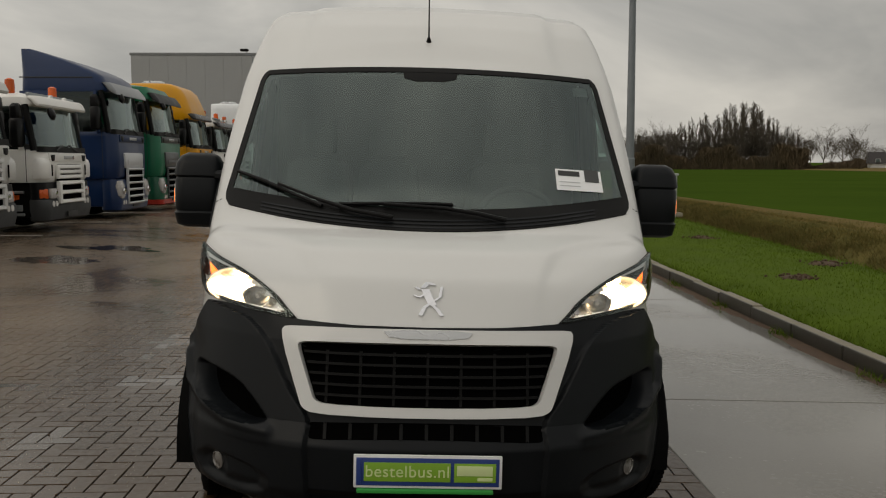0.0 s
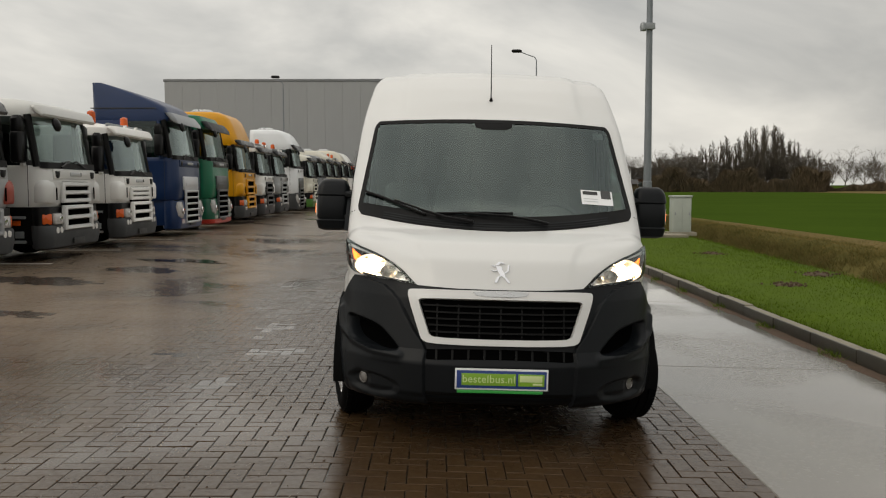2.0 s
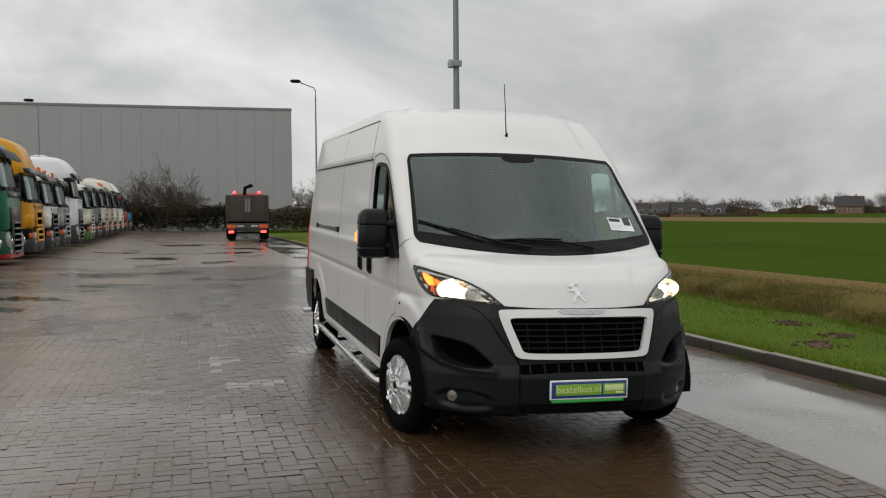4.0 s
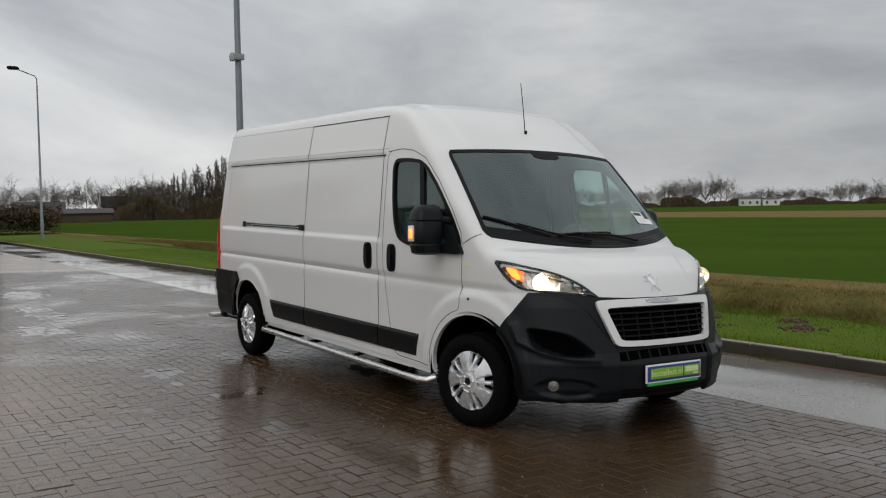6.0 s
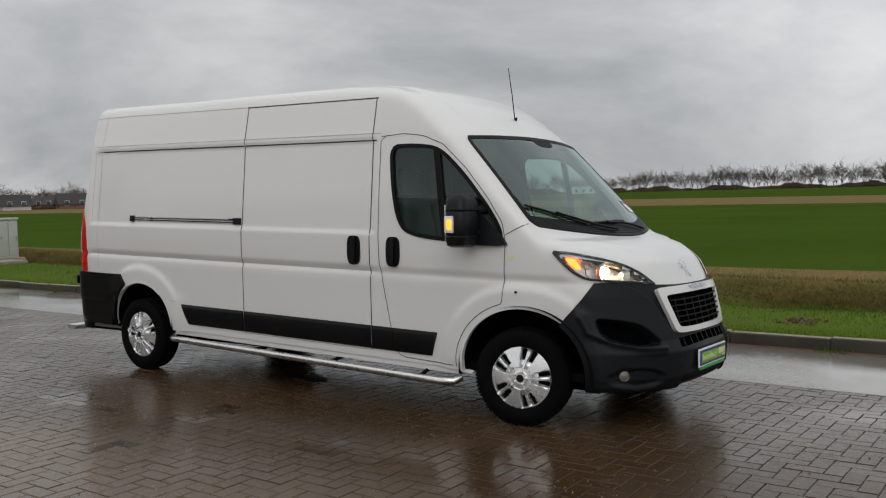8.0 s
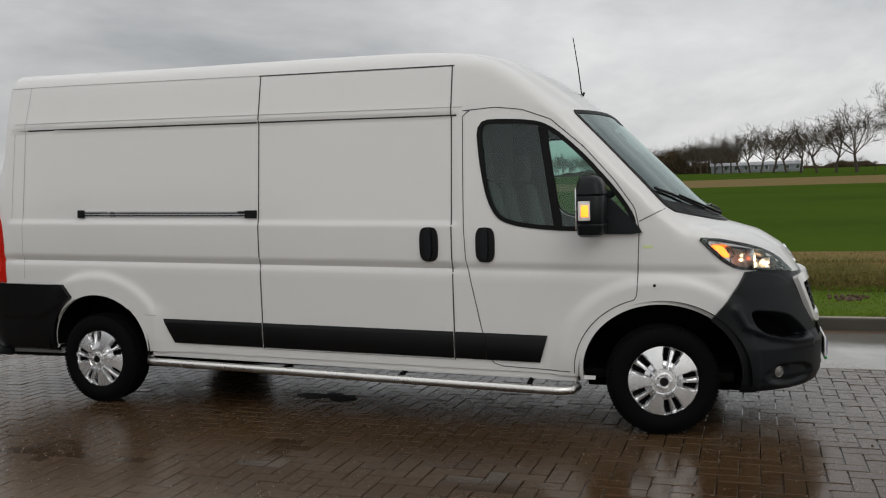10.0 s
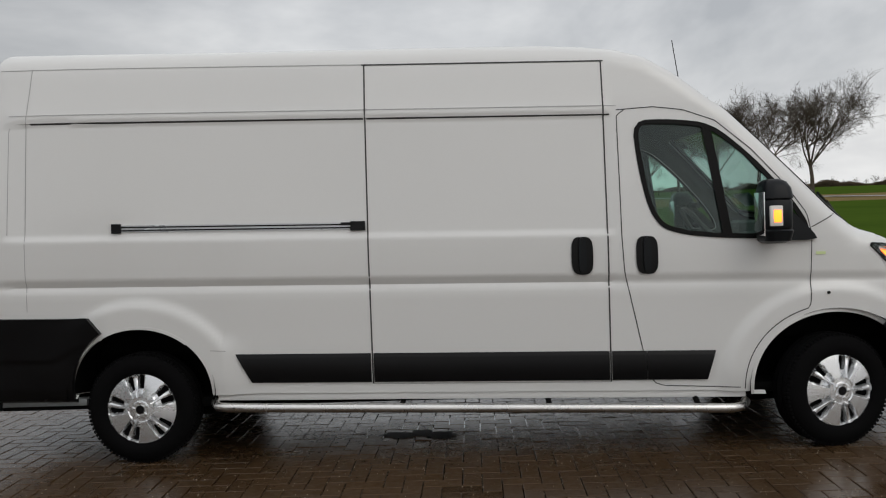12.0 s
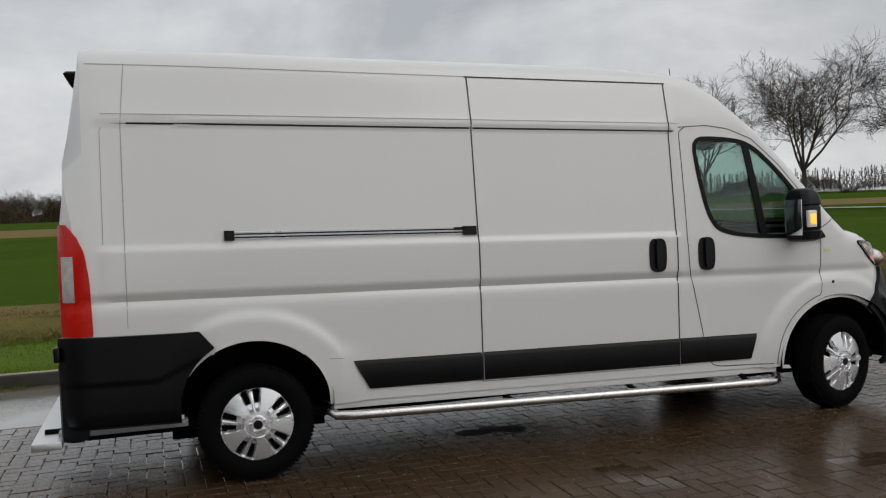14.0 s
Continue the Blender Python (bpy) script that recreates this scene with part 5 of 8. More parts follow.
wg, hg = wheel_geo(), hubcap_geo()
for sg in (-1, 1):
    for yc, steer in ((0.966, 13.0), (4.983, 0.0)):
        wh = new("wheel")
        wh.parent = van
        wh.matrix_local = Matrix.Translation((sg * (0.897 if yc < 2 else 0.885), yc, 0.321)) @ pose(0, 0, 0, 0, 0, steer) @ Matrix.Diagonal((sg, 1, 1, 1)) @ pose(0, 0, 0, 11 * (yc + sg), 0, 0)
        part("tyre", join(wg, tread_blocks()), M["rubber"], wh, "black tyre with wet tread")
        part("rim", lathe([(0.200, -0.09), (0.200, 0.07), (0.17, 0.05), (0.02, 0.045)], 32, "x", True), M["chassis"], wh)
        hc = part("hubcap", hg, M["hub"], wh, "silver five-blade hubcap")
        part("hub_centre", lathe([(0.054, 0.104), (0.052, 0.113), (0.046, 0.116), (0.030, 0.114), (0.028, 0.119), (0.001, 0.120)], 28, "x"), M["hub"], hc)
        part("hub_badge", lathe([(0.026, 0.1198), (0.024, 0.1225), (0.001, 0.123)], 20, "x"), M["plastic_trim"], hc)
        for k in range(5):
            a = 2 * math.pi * (k + 0.5) / 5
            part("wheel_bolt", moved(lathe([(0.011, 0.104), (0.011, 0.120), (0.008, 0.123), (0.001, 0.124)], 8, "x"), Matrix.Translation((0, 0.041 * math.cos(a), 0.041 * math.sin(a)))), M["hub"], hc)

# emblem on the bonnet: plain raised shape
strokes = (((-0.014, 0.032), (0.0, 0.002), (0.014, -0.022), 0.030), ((0.006, -0.014), (-0.018, -0.030), (-0.030, -0.056), 0.015), ((0.012, -0.020), (0.030, -0.034), (0.048, -0.056), 0.015),
           ((-0.010, 0.018), (-0.036, 0.004), (-0.054, 0.012), 0.012), ((-0.016, 0.030), (-0.034, 0.030), (-0.048, 0.038), 0.012), ((-0.022, 0.036), (-0.004, 0.054), (0.016, 0.046), 0.020), ((0.016, -0.008), (0.040, 0.006), (0.046, 0.040), 0.010))
part("bonnet_emblem", join(*(skin_grid("front", np.array([[x - w / 2, x + w / 2] for x, z in (p0, p1, p2)]), 1.010 + np.array([[z, z] for x, z in (p0, p1, p2)]), 0.008, 0.008) for p0, p1, p2, w in strokes)), M["chrome"], van, "small chrome bonnet emblem")

# number plate with dealer lettering
plate_z = 0.016
plate = part("number_plate", box(-0.262, 0.262, 0.012, 0.024, 0.352, 0.472, 0.004), M["plate_white"], van, "white-edged dealer plate with green fields")
plate.location = (0.008, 0, plate_z)
part("plate_edge", box(-0.252, 0.252, 0.0095, 0.0125, 0.362, 0.462, 0.001), M["plate_blue"], plate)
part("plate_field", box(-0.225, 0.08, 0.0065, 0.0100, 0.378, 0.446, 0.001), M["plate_green"], plate)
part("plate_panel", box(0.092, 0.240, 0.0065, 0.0100, 0.378, 0.446, 0.001), M["plate_green"], plate)
part("plate_logo_bar", box(0.102, 0.228, 0.0045, 0.0070, 0.402, 0.438, 0.001), M["plate_lime"], plate)
part("plate_logo_foot", box(0.175, 0.228, 0.0045, 0.0070, 0.384, 0.396, 0.001), M["plate_lime"], plate)
part("plate_band", box(-0.252, -0.235, 0.0060, 0.0098, 0.366, 0.458, 0.001), M["plate_blue"], plate)
part("plate_strip", box(-0.250, 0.232, 0.006, 0.024, 0.334, 0.350, 0.004), M["strip_green"], plate, "green lower strip")
txt = bpy.data.curves.new("lettering", "FONT")
txt.body = "bestelbus.nl"
txt.size, txt.extrude, txt.align_x, txt.align_y = 0.060, 0.0008, "CENTER", "CENTER"
txt.space_character = 1.05
txt_ob = new("lettering", txt)
bpy.context.view_layer.update()
txt_mesh = bpy.data.meshes.new_from_object(txt_ob.evaluated_get(bpy.context.evaluated_depsgraph_get()))
bpy.data.objects.remove(txt_ob)
txt_mesh.materials.clear()
txt_mesh.materials.append(M["plate_lime"])
lt = new("plate_lettering", txt_mesh)
lt.parent = plate
lt.matrix_local = Matrix.Translation((-0.072, 0.0058, 0.413)) @ pose(0, 0, 0, 90, 0, 0)
lt["label"] = "pale lettering on green"

# cab interior
part("dashboard", moved(loft([(0.85, 0.86, 0.75, 1.25, 0.1), (1.05, 0.87, 0.72, 1.30, 0.12), (1.17, 0.86, 0.72, 1.22, 0.12), (1.22, 0.80, 0.76, 1.08, 0.12)], 5), Matrix.Identity(4)), M["cab_dark"], van, "dark grey dashboard")
part("instrument_hood", moved(loft([(1.2, 0.2, 0.95, 1.15, 0.08), (1.28, 0.18, 0.97, 1.12, 0.08), (1.30, 0.14, 1.0, 1.08, 0.05)], 5), Matrix.Translation((0.45, 0, 0))), M["cab_dark"], van)
part("bulkhead", box(-0.88, 0.88, 2.30, 2.33, 0.4, 2.15, 0.01), M["cab_dark"], van, "dark steel bulkhead behind the seats")
part("cab_floor", join(box(-0.52, 0.52, 0.9, 1.5, 0.55, 0.60, 0.01), box(-0.88, 0.88, 1.5, 2.3, 0.55, 0.60, 0.01)), M["cab_dark"], van)
wheel_rim = [(0.45 + 0.195 * math.cos(a), 1.36 + 0.11 * math.sin(a), 1.235 + 0.16 * math.sin(a)) for a in np.linspace(0, 2 * math.pi, 32)]
sw = part("steering_wheel", tube(wheel_rim, 0.016, 8), M["cab_dark"], van, "black steering wheel")
part("steering_boss", tube([(0.45, 1.36, 1.235), (0.45, 1.20, 1.12)], 0.06, 10, 0.04), M["cab_dark"], sw)
for a in (0, math.pi, 1.5 * math.pi):
    part("steering_spoke", tube([(0.45, 1.355, 1.232), (0.45 + 0.19 * math.cos(a), 1.36 + 0.107 * math.sin(a), 1.235 + 0.155 * math.sin(a))], 0.016, 6), M["cab_dark"], sw)
for xc, wd in ((0.45, 0.24), (-0.22, 0.20), (-0.62, 0.20)):
    seat = part("seat", moved(loft([(0.6, wd * 0.9, 1.5, 2.05, 0.08), (0.85, wd, 1.48, 2.08, 0.1), (0.93, wd * 0.92, 1.5, 2.05, 0.1)], 5), Matrix.Translation((xc, 0, 0))), M["cab_dark"], van, "dark cloth cab seat")
    part("seat_back", moved(loft([(0.9, wd, 1.95, 2.12, 0.06), (1.2, wd, 1.99, 2.16, 0.06), (1.48, wd * 0.85, 2.05, 2.18, 0.05), (1.52, wd * 0.6, 2.07, 2.17, 0.04)], 5), Matrix.Translation((xc, 0, 0))), M["cab_dark"], seat)
    part("headrest", moved(loft([(1.55, wd * 0.5, 2.08, 2.18, 0.04), (1.62, wd * 0.55, 2.07, 2.19, 0.05), (1.74, wd * 0.5, 2.09, 2.18, 0.04)], 5), Matrix.Translation((xc, 0, 0))), M["cab_dark"], seat)

# ---- warehouse at the end of the yard ----
hall = thing("warehouse", pose(0, 0, 0), "long grey warehouse with vertical cladding panels and flat parapet", "building")
part("wall", box(-28.9, 8.3, 90.05, 130, -0.1, 12.35, 0.02), M["cladding"], hall, "grey profiled wall")
part("roof", box(-28.7, 8.1, 90.4, 129.8, 12.35, 12.42, 0.02), M["roof_tile"], hall)
part("parapet", box(-29.0, 8.4, 89.93, 90.3, 12.35, 12.62, 0.03), M["coping"], hall, "pale metal coping")
part("parapet", box(8.05, 8.4, 90.3, 130, 12.35, 12.62, 0.03), M["coping"], hall)
pw = 1.86
pg = box(0.006, pw - 0.006, 89.98, 90.05, 0.0, 12.35, 0.012)
pme = mesh_of("panel", pg[0], pg[1], M["cladding"], smooth=False)
for k in range(20):
    ob = new("panel", pme)
    ob.parent = hall
    ob.location = (-28.9 + pw * k, 0, 0)
pg2 = box(8.30, 8.37, 0.012, pw - 0.012, 0.0, 12.35, 0.03)
pme2 = mesh_of("side_panel", pg2[0], pg2[1], M["cladding"], smooth=False)
for k in range(21):
    ob = new("side_panel", pme2)
    ob.parent = hall
    ob.location = (0, 90.1 + pw * k, 0)

# ---- lamp posts, mast, cabinet ----
def street_lamp(x, y, h, yaw, arm=1.6):
    post = thing("street_lamp", pose(x, y, 0, 0, 0, yaw), "tall tapered galvanised street lamp with one arm", "street lamp", "yard street lamps")
    part("post", lathe([(0.11, -0.05), (0.11, 1.2), (0.085, 1.25), (0.045, h - 0.6)], 12), M["pole"], post)
    part("arm", tube([(0, 0, h - 0.6), (0, 0, h - 0.25), (-0.12, 0, h - 0.05), (-0.5, 0, h + 0.08), (-arm, 0, h + 0.32)], 0.035, 8), M["pole"], post)
    part("lantern", moved(loft([(-0.09, 0.10, -0.32, 0.30, 0.1), (-0.02, 0.15, -0.38, 0.36, 0.14), (0.06, 0.13, -0.34, 0.36, 0.12), (0.11, 0.06, -0.2, 0.25, 0.05)], 5), Matrix.Translation((-arm - 0.25, 0, h + 0.38)) @ pose(0, 0, 0, 0, 14, 90)), M["plastic_trim"], post, "dark lantern head")
    return post


street_lamp(6.65, 59.5, 10.6, 0, 1.15)
street_lamp(-13.45, 72.0, 10.3, 0, 0.4)
mast = thing("light_mast", pose(6.27, 23.5, 0), "tall grey steel light mast on the verge", "light mast")
part("post", lathe([(0.15, -0.05), (0.145, 1.6), (0.125, 1.62), (0.10, 6.0), (0.075, 13.0), (0.06, 18.0)], 14), M["pole"], mast)
part("clamp", moved(box(-0.16, 0.16, -0.2, -0.08, -0.1, 0.1, 0.02), Matrix.Translation((-0.02, 0, 6.42))), M["galv"], mast)
part("bracket_lamp", moved(lathe([(0.09, -0.12), (0.11, 0.0), (0.08, 0.12), (0.02, 0.16)], 12), Matrix.Translation((-0.22, -0.1, 6.40))), M["galv"], mast)
part("base_flange", lathe([(0.26, -0.02), (0.26, 0.05), (0.18, 0.08)], 12), M["galv"], mast)
part("junction_box", box(-0.34, -0.20, -0.28, -0.14, 0.46, 0.78, 0.02), M["cabinet"], mast, "grey junction box")
for a, b in (((-0.5, -0.35, 0), (-0.28, -0.2, 0.75)), ((-0.1, -0.5, 0), (-0.3, -0.22, 0.7)), ((0.35, -0.3, 0.0), (-0.05, -0.18, 0.45))):
    part("prop", tube([a, b], 0.035, 6), M["wood"], mast, "weathered wooden prop")
cab = thing("utility_cabinet", pose(6.9, 21.9, 0), "weathered pale grey-green utility cabinet on the verge", "cabinet")
part("body", box(-0.28, 0.28, -0.20, 0.20, 0.08, 1.12, 0.02), M["cabinet"], cab)
part("lid", box(-0.31, 0.31, -0.23, 0.23, 1.12, 1.18, 0.02), M["cabinet"], cab)
part("plinth", box(-0.44, 0.44, -0.24, 0.24, -0.02, 0.09, 0.01), M["kerb"], cab)
for xx in (-0.21, 0.21):
    d = part("door", box(xx * 0.65 - 0.125, xx * 0.65 + 0.125, -0.215, -0.202, 0.14, 1.08, 0.006), M["cabinet"], cab)
    part("lock", box(xx - 0.02, xx + 0.02, -0.245, -0.236, 0.6, 0.68, 0.004), M["galv"], d)
slabm = thing("manhole_cover", pose(6.2, 21.0, 0.0), "flat concrete cover lying in the grass", "cover")
part("slab", box(-0.6, 0.6, -0.4, 0.4, -0.03, 0.07, 0.02), M["kerb"], slabm)

# ---- trucks ----
TRUCK_PAINT = {}


def paint(c):
    if c not in TRUCK_PAINT:
        TRUCK_PAINT[c] = mat("truck_paint", c, 0.38, vary=0.06, scale=1.0, coat=0.15, spec=0.35)
    return TRUCK_PAINT[c]


truck_glass = glass_mat("truck_glass", (0.70, 0.82, 0.78), 0.8, 0.10)
curtain = mat("dark_curtain", (0.07, 0.075, 0.075), 0.7, vary=0.3)
truck_side_glass = glass_mat("truck_side_glass", (0.35, 0.42, 0.42), 0.6, 0.05)
visor_m = mat("smoked_visor", (0.02, 0.02, 0.022), 0.3, vary=0.2)
orange_m = mat("beacon_orange", (0.62, 0.10, 0.015), 0.25, vary=0.1)
truck_grey = mat("grey_bumper", (0.035, 0.037, 0.039), 0.6, vary=0.2)
TYRE_T = lathe([(0.29, 0.13), (0.33, 0.15), (0.45, 0.15), (0.50, 0.11), (0.505, 0.0), (0.50, -0.11), (0.45, -0.15), (0.30, -0.15)], 24, "x", True)


def glazing(w, zb, zt, yb, yt, inset_x, r=0.10, nx=15, nz=7):
    """A windscreen sheet that curves back at its ends."""
    v, f = [], []
    for k in range(nz):
        t = k / (nz - 1)
        for i in range(nx):
            u = -1 + 2 * i / (nx - 1)
            v.append((u * (w - inset_x * (0.6 + 0.4 * t)), yb + (yt - yb) * t + r * abs(u) ** 4, zb + (zt - zb) * t))
    for k in range(nz - 1):
        for i in range(nx - 1):
            f.append((k * nx + i, k * nx + i + 1, (k + 1) * nx + i + 1, (k + 1) * nx + i))
    return v, f


def truck(x, y, h, colour, words, lower=None, front=None, grille="slats", slat_col=None, bumper=None, roof="low", zb=1.76, zt=2.66, beacon=False, wide=2.46, turn=90, load="", visor=None, skirt=None, lamp="bumper", lip=None, block=None, fairing=None):
    """A parked lorry with a cab over the engine: local nose at y = 0 looking to -y."""
    w = wide / 2
    tr = thing("truck", pose(x, y, ground_z(x - 1.2), 0, 0, turn), words, "truck", "trucks parked in a row")
    body, fr = paint(colour), paint(front or colour)
    low_m = paint(lower) if lower else fr
    bump_m = bumper or truck_grey
    slat_m = paint(slat_col) if slat_col else fr
    L = 2.2 if roof == "slope" else 2.25
    rake = 0.17
    # shell below the glass, roof above it, posts and rear quarter between
    part("cab_shell", loft([(0.97, w - 0.02, 0.06, L, 0.24), (1.03, w, 0.01, L, 0.28), (1.35, w, -0.015, L, 0.28), (zb - 0.12, w, 0.0, L, 0.28), (zb - 0.02, w, 0.04, L, 0.27), (zb, w - 0.01, 0.10, L, 0.25)], 6), body, tr)
    yt = 0.03 + rake
    if roof == "low":
        lv = [(zt, w - 0.05, yt, L, 0.2), (zt + 0.05, w - 0.04, yt - 0.02, L, 0.2), (zt + 0.17, w - 0.05, yt + 0.02, L, 0.22), (h - 0.06, w - 0.12, yt + 0.16, L, 0.28), (h, w - 0.3, yt + 0.5, L - 0.05, 0.3)]
    elif roof == "slope":
        n_ = 8
        lv = [(zt, w - 0.05, yt, L, 0.2), (zt + 0.06, w - 0.04, yt - 0.03, L, 0.2), (zt + 0.36, w - 0.05, yt + 0.10, L, 0.24)]
        lv += [(zt + 0.36 + (h - zt - 0.36) * (k / n_) ** 0.75, w - 0.06 - 0.10 * k / n_, yt + 0.10 + (L - 0.35 - yt) * k / n_, L, max(0.04, 0.24 - 0.02 * k)) for k in range(1, n_ + 1)]
    else:
        lv = [(zt, w - 0.05, yt, L, 0.2), (zt + 0.05, w - 0.03, yt - 0.04, L, 0.2), (zt + 0.30, w - 0.03, yt + 0.0, L, 0.25), (zt + (h - zt) * 0.55, w - 0.05, yt + 0.13, L, 0.3), (h - 0.26, w - 0.06, yt + 0.26, L, 0.3), (h - 0.10, w - 0.10, yt + 0.44, L, 0.3), (h - 0.02, w - 0.18, yt + 0.68, L, 0.3), (h, w - 0.30, yt + 0.95, L - 0.05, 0.3)]
    part("roof", loft(lv, 6), body, tr)
    part("rear_quarter", box(-w + 0.02, w - 0.02, 1.42, L, zb - 0.01, zt + 0.02, 0.02), body, tr)
    part("cab_curtain", box(-w + 0.12, w - 0.12, 1.36, 1.41, zb + 0.05, zt - 0.05, 0.01), curtain, tr, "dark curtain across the cab")
    part("dash", box(-w + 0.1, w - 0.1, 0.22, 0.55, zb - 0.08, zb + 0.10, 0.05), M["cab_dark"], tr)
    part("steering_wheel", tube([(-0.5 + 0.23 * math.cos(a), 0.62 + 0.10 * math.sin(a), zb + 0.22 + 0.17 * math.sin(a)) for a in np.linspace(0, 2 * math.pi, 20)], 0.02, 6), M["cab_dark"], tr)
    for xc in (-0.55, 0.55):
        part("cab_seat", loft([(zb - 0.1, 0.26, 1.05, 1.25, 0.06), (zb + 0.4, 0.24, 1.1, 1.28, 0.06), (zb + 0.62, 0.14, 1.13, 1.25, 0.05)], 4), M["cab_dark"], tr)
    ws_ = part("windscreen", glazing(w, zb + 0.02, zt + 0.01, 0.055, yt + 0.005, 0.05), truck_glass, tr, "pale reflecting windscreen")
    ws_.visible_shadow = False
    part("screen_foot", moved(loft([(zb - 0.05, w - 0.06, 0.02, 0.3, 0.16), (zb + 0.06, w - 0.07, 0.03, 0.3, 0.16)], 6), Matrix.Identity(4)), M["seal"], tr)
    for sd in (-1, 1):
        part("screen_post", tube([(sd * (w - 0.045), 0.17, zb - 0.02), (sd * (w - 0.085), yt + 0.13, zt + 0.03)], 0.068, 8), M["seal"], tr)
        part("door_post", tube([(sd * (w - 0.03), 0.40, zb - 0.02), (sd * (w - 0.07), 0.46, zt + 0.03)], 0.05, 8), body, tr)
        sw_ = part("side_window", ([(sd * (w - 0.02), 0.42, zb), (sd * (w - 0.02), 1.44, zb), (sd * (w - 0.06), 1.44, zt), (sd * (w - 0.06), 0.46, zt)], [(0, 1, 2, 3)]), truck_side_glass, tr, "dark door window")
        sw_.visible_shadow = False
        for ya in (0.31, 1.46):
            part("door_gap", box(min(sd * (w - 0.01), sd * (w + 0.004)), max(sd * (w - 0.01), sd * (w + 0.004)), ya, ya + 0.012, 0.98, zb, 0.002), M["seam"], tr)
        part("door_handle", box(min(sd * (w - 0.01), sd * (w + 0.03)), max(sd * (w - 0.01), sd * (w + 0.03)), 1.28, 1.42, zb - 0.34, zb - 0.29, 0.01), M["plastic_trim"], tr)
        # mirrors: a tall one, a round one over it, one at the header
        zm = zb + 0.44
        m1 = part("mirror", moved(loft([(-0.40, 0.10, -0.07, 0.09, 0.05), (-0.36, 0.13, -0.10, 0.11, 0.06), (0.10, 0.135, -0.10, 0.11, 0.06), (0.14, 0.11, -0.08, 0.09, 0.05), (0.17, 0.12, -0.09, 0.10, 0.05), (0.36, 0.115, -0.08, 0.10, 0.06), (0.42, 0.06, -0.04, 0.06, 0.03)], 4), Matrix.Translation((sd * (w + 0.17), 0.38, zm)) ), M["plastic_trim"], tr, "black wing mirror")
        for dz in (-0.30, 0.32):
            part("mirror_arm", tube([(sd * (w + 0.15), 0.36, zm + dz), (sd * (w - 0.03), 0.36, zm + dz + 0.03)], 0.028, 6), M["plastic_trim"], m1)
        # wing over the wheel, black steps and marker
        part("wing", loft([(0.62, w - 0.03, 1.92, 2.25, 0.05), (0.95, w - 0.01, 1.85, 2.25, 0.05)], 3), M["plastic_trim"], tr) if sd < 0 else None
        part("step_box", box(min(sd * (w - 0.3), sd * (w - 0.07)), max(sd * (w - 0.3), sd * (w - 0.07)), 0.12, 0.86, 0.30, 0.99, 0.04), paint(skirt) if skirt else M["chassis"], tr)
        if not skirt:
            for zz in (0.33, 0.76):
                part("step_tread", box(min(sd * (w - 0.2), sd * (w - 0.01)), max(sd * (w - 0.2), sd * (w - 0.01)), 0.40, 0.88, zz, zz + 0.05, 0.012), M["galv"], tr)
            part("side_marker", box(min(sd * (w - 0.09), sd * (w - 0.05)), max(sd * (w - 0.09), sd * (w - 0.05)), 0.50, 0.63, 0.64, 0.73, 0.01), orange_m, tr, "orange side marker")
            part("step_plate", box(min(sd * (w - 0.09), sd * (w - 0.055)), max(sd * (w - 0.09), sd * (w - 0.055)), 0.44, 0.60, 0.42, 0.54, 0.01), M["galv"], tr)
        if lamp == "bumper":
            hl = part("headlamp", moved(loft([(0.655, 0.16, -0.05, 0.12, 0.03), (0.675, 0.175, -0.062, 0.12, 0.04), (0.83, 0.175, -0.05, 0.12, 0.04), (0.85, 0.16, -0.035, 0.12, 0.03)], 4), Matrix.Translation((sd * (w - 0.42), 0, 0))), M["fog_glass"], tr, "clear headlamp")
            part("lamp_eye", moved(lathe([(0.062, -0.005), (0.06, -0.015), (0.02, -0.02), (0.001, -0.018)], 12, "y"), Matrix.Translation((sd * (w - 0.46), -0.055, 0.755))), M["chrome"], hl)
            part("indicator", moved(loft([(0.66, 0.085, -0.03, 0.10, 0.03), (0.68, 0.095, -0.04, 0.10, 0.035), (0.825, 0.095, -0.035, 0.10, 0.035), (0.845, 0.085, -0.025, 0.10, 0.03)], 5), pose(sd * (w - 0.115), 0.060, 0, 0, 0, sd * 40)), orange_m, hl, "orange corner indicator")
            # raised fairing round the cab's corner, with a slot at its inner edge
            part("corner_fairing", moved(loft([(1.04, 0.20, 0.0, 0.27, 0.10), (1.07, 0.215, -0.02, 0.285, 0.12), (1.32, 0.215, -0.02, 0.285, 0.12), (1.40, 0.20, 0.0, 0.26, 0.12), (1.44, 0.16, 0.04, 0.22, 0.10)], 5), Matrix.Translation((sd * (w - 0.20), -0.012, 0))), paint(fairing) if fairing else body, tr)
            part("fairing_slot", box(sd * (w - 0.36) - 0.012, sd * (w - 0.36) + 0.012, -0.040, -0.02, 1.09, 1.31, 0.006), M["recess_shade"], tr)
        else:
            hl = part("headlamp", moved(loft([(0.50, 0.10, -0.06, 0.16, 0.05), (0.56, 0.17, -0.075, 0.16, 0.06), (0.80, 0.20, -0.05, 0.16, 0.06), (0.92, 0.15, -0.02, 0.16, 0.05)], 4), Matrix.Translation((sd * (w - 0.26), 0.0, 0))), M["fog_glass"], tr, "tall clear headlamp")
            part("lamp_eye", moved(lathe([(0.085, -0.02), (0.08, -0.045), (0.03, -0.05), (0.001, -0.045)], 14, "y"), Matrix.Translation((sd * (w - 0.26), -0.07, 0.68))), M["chrome"], hl)
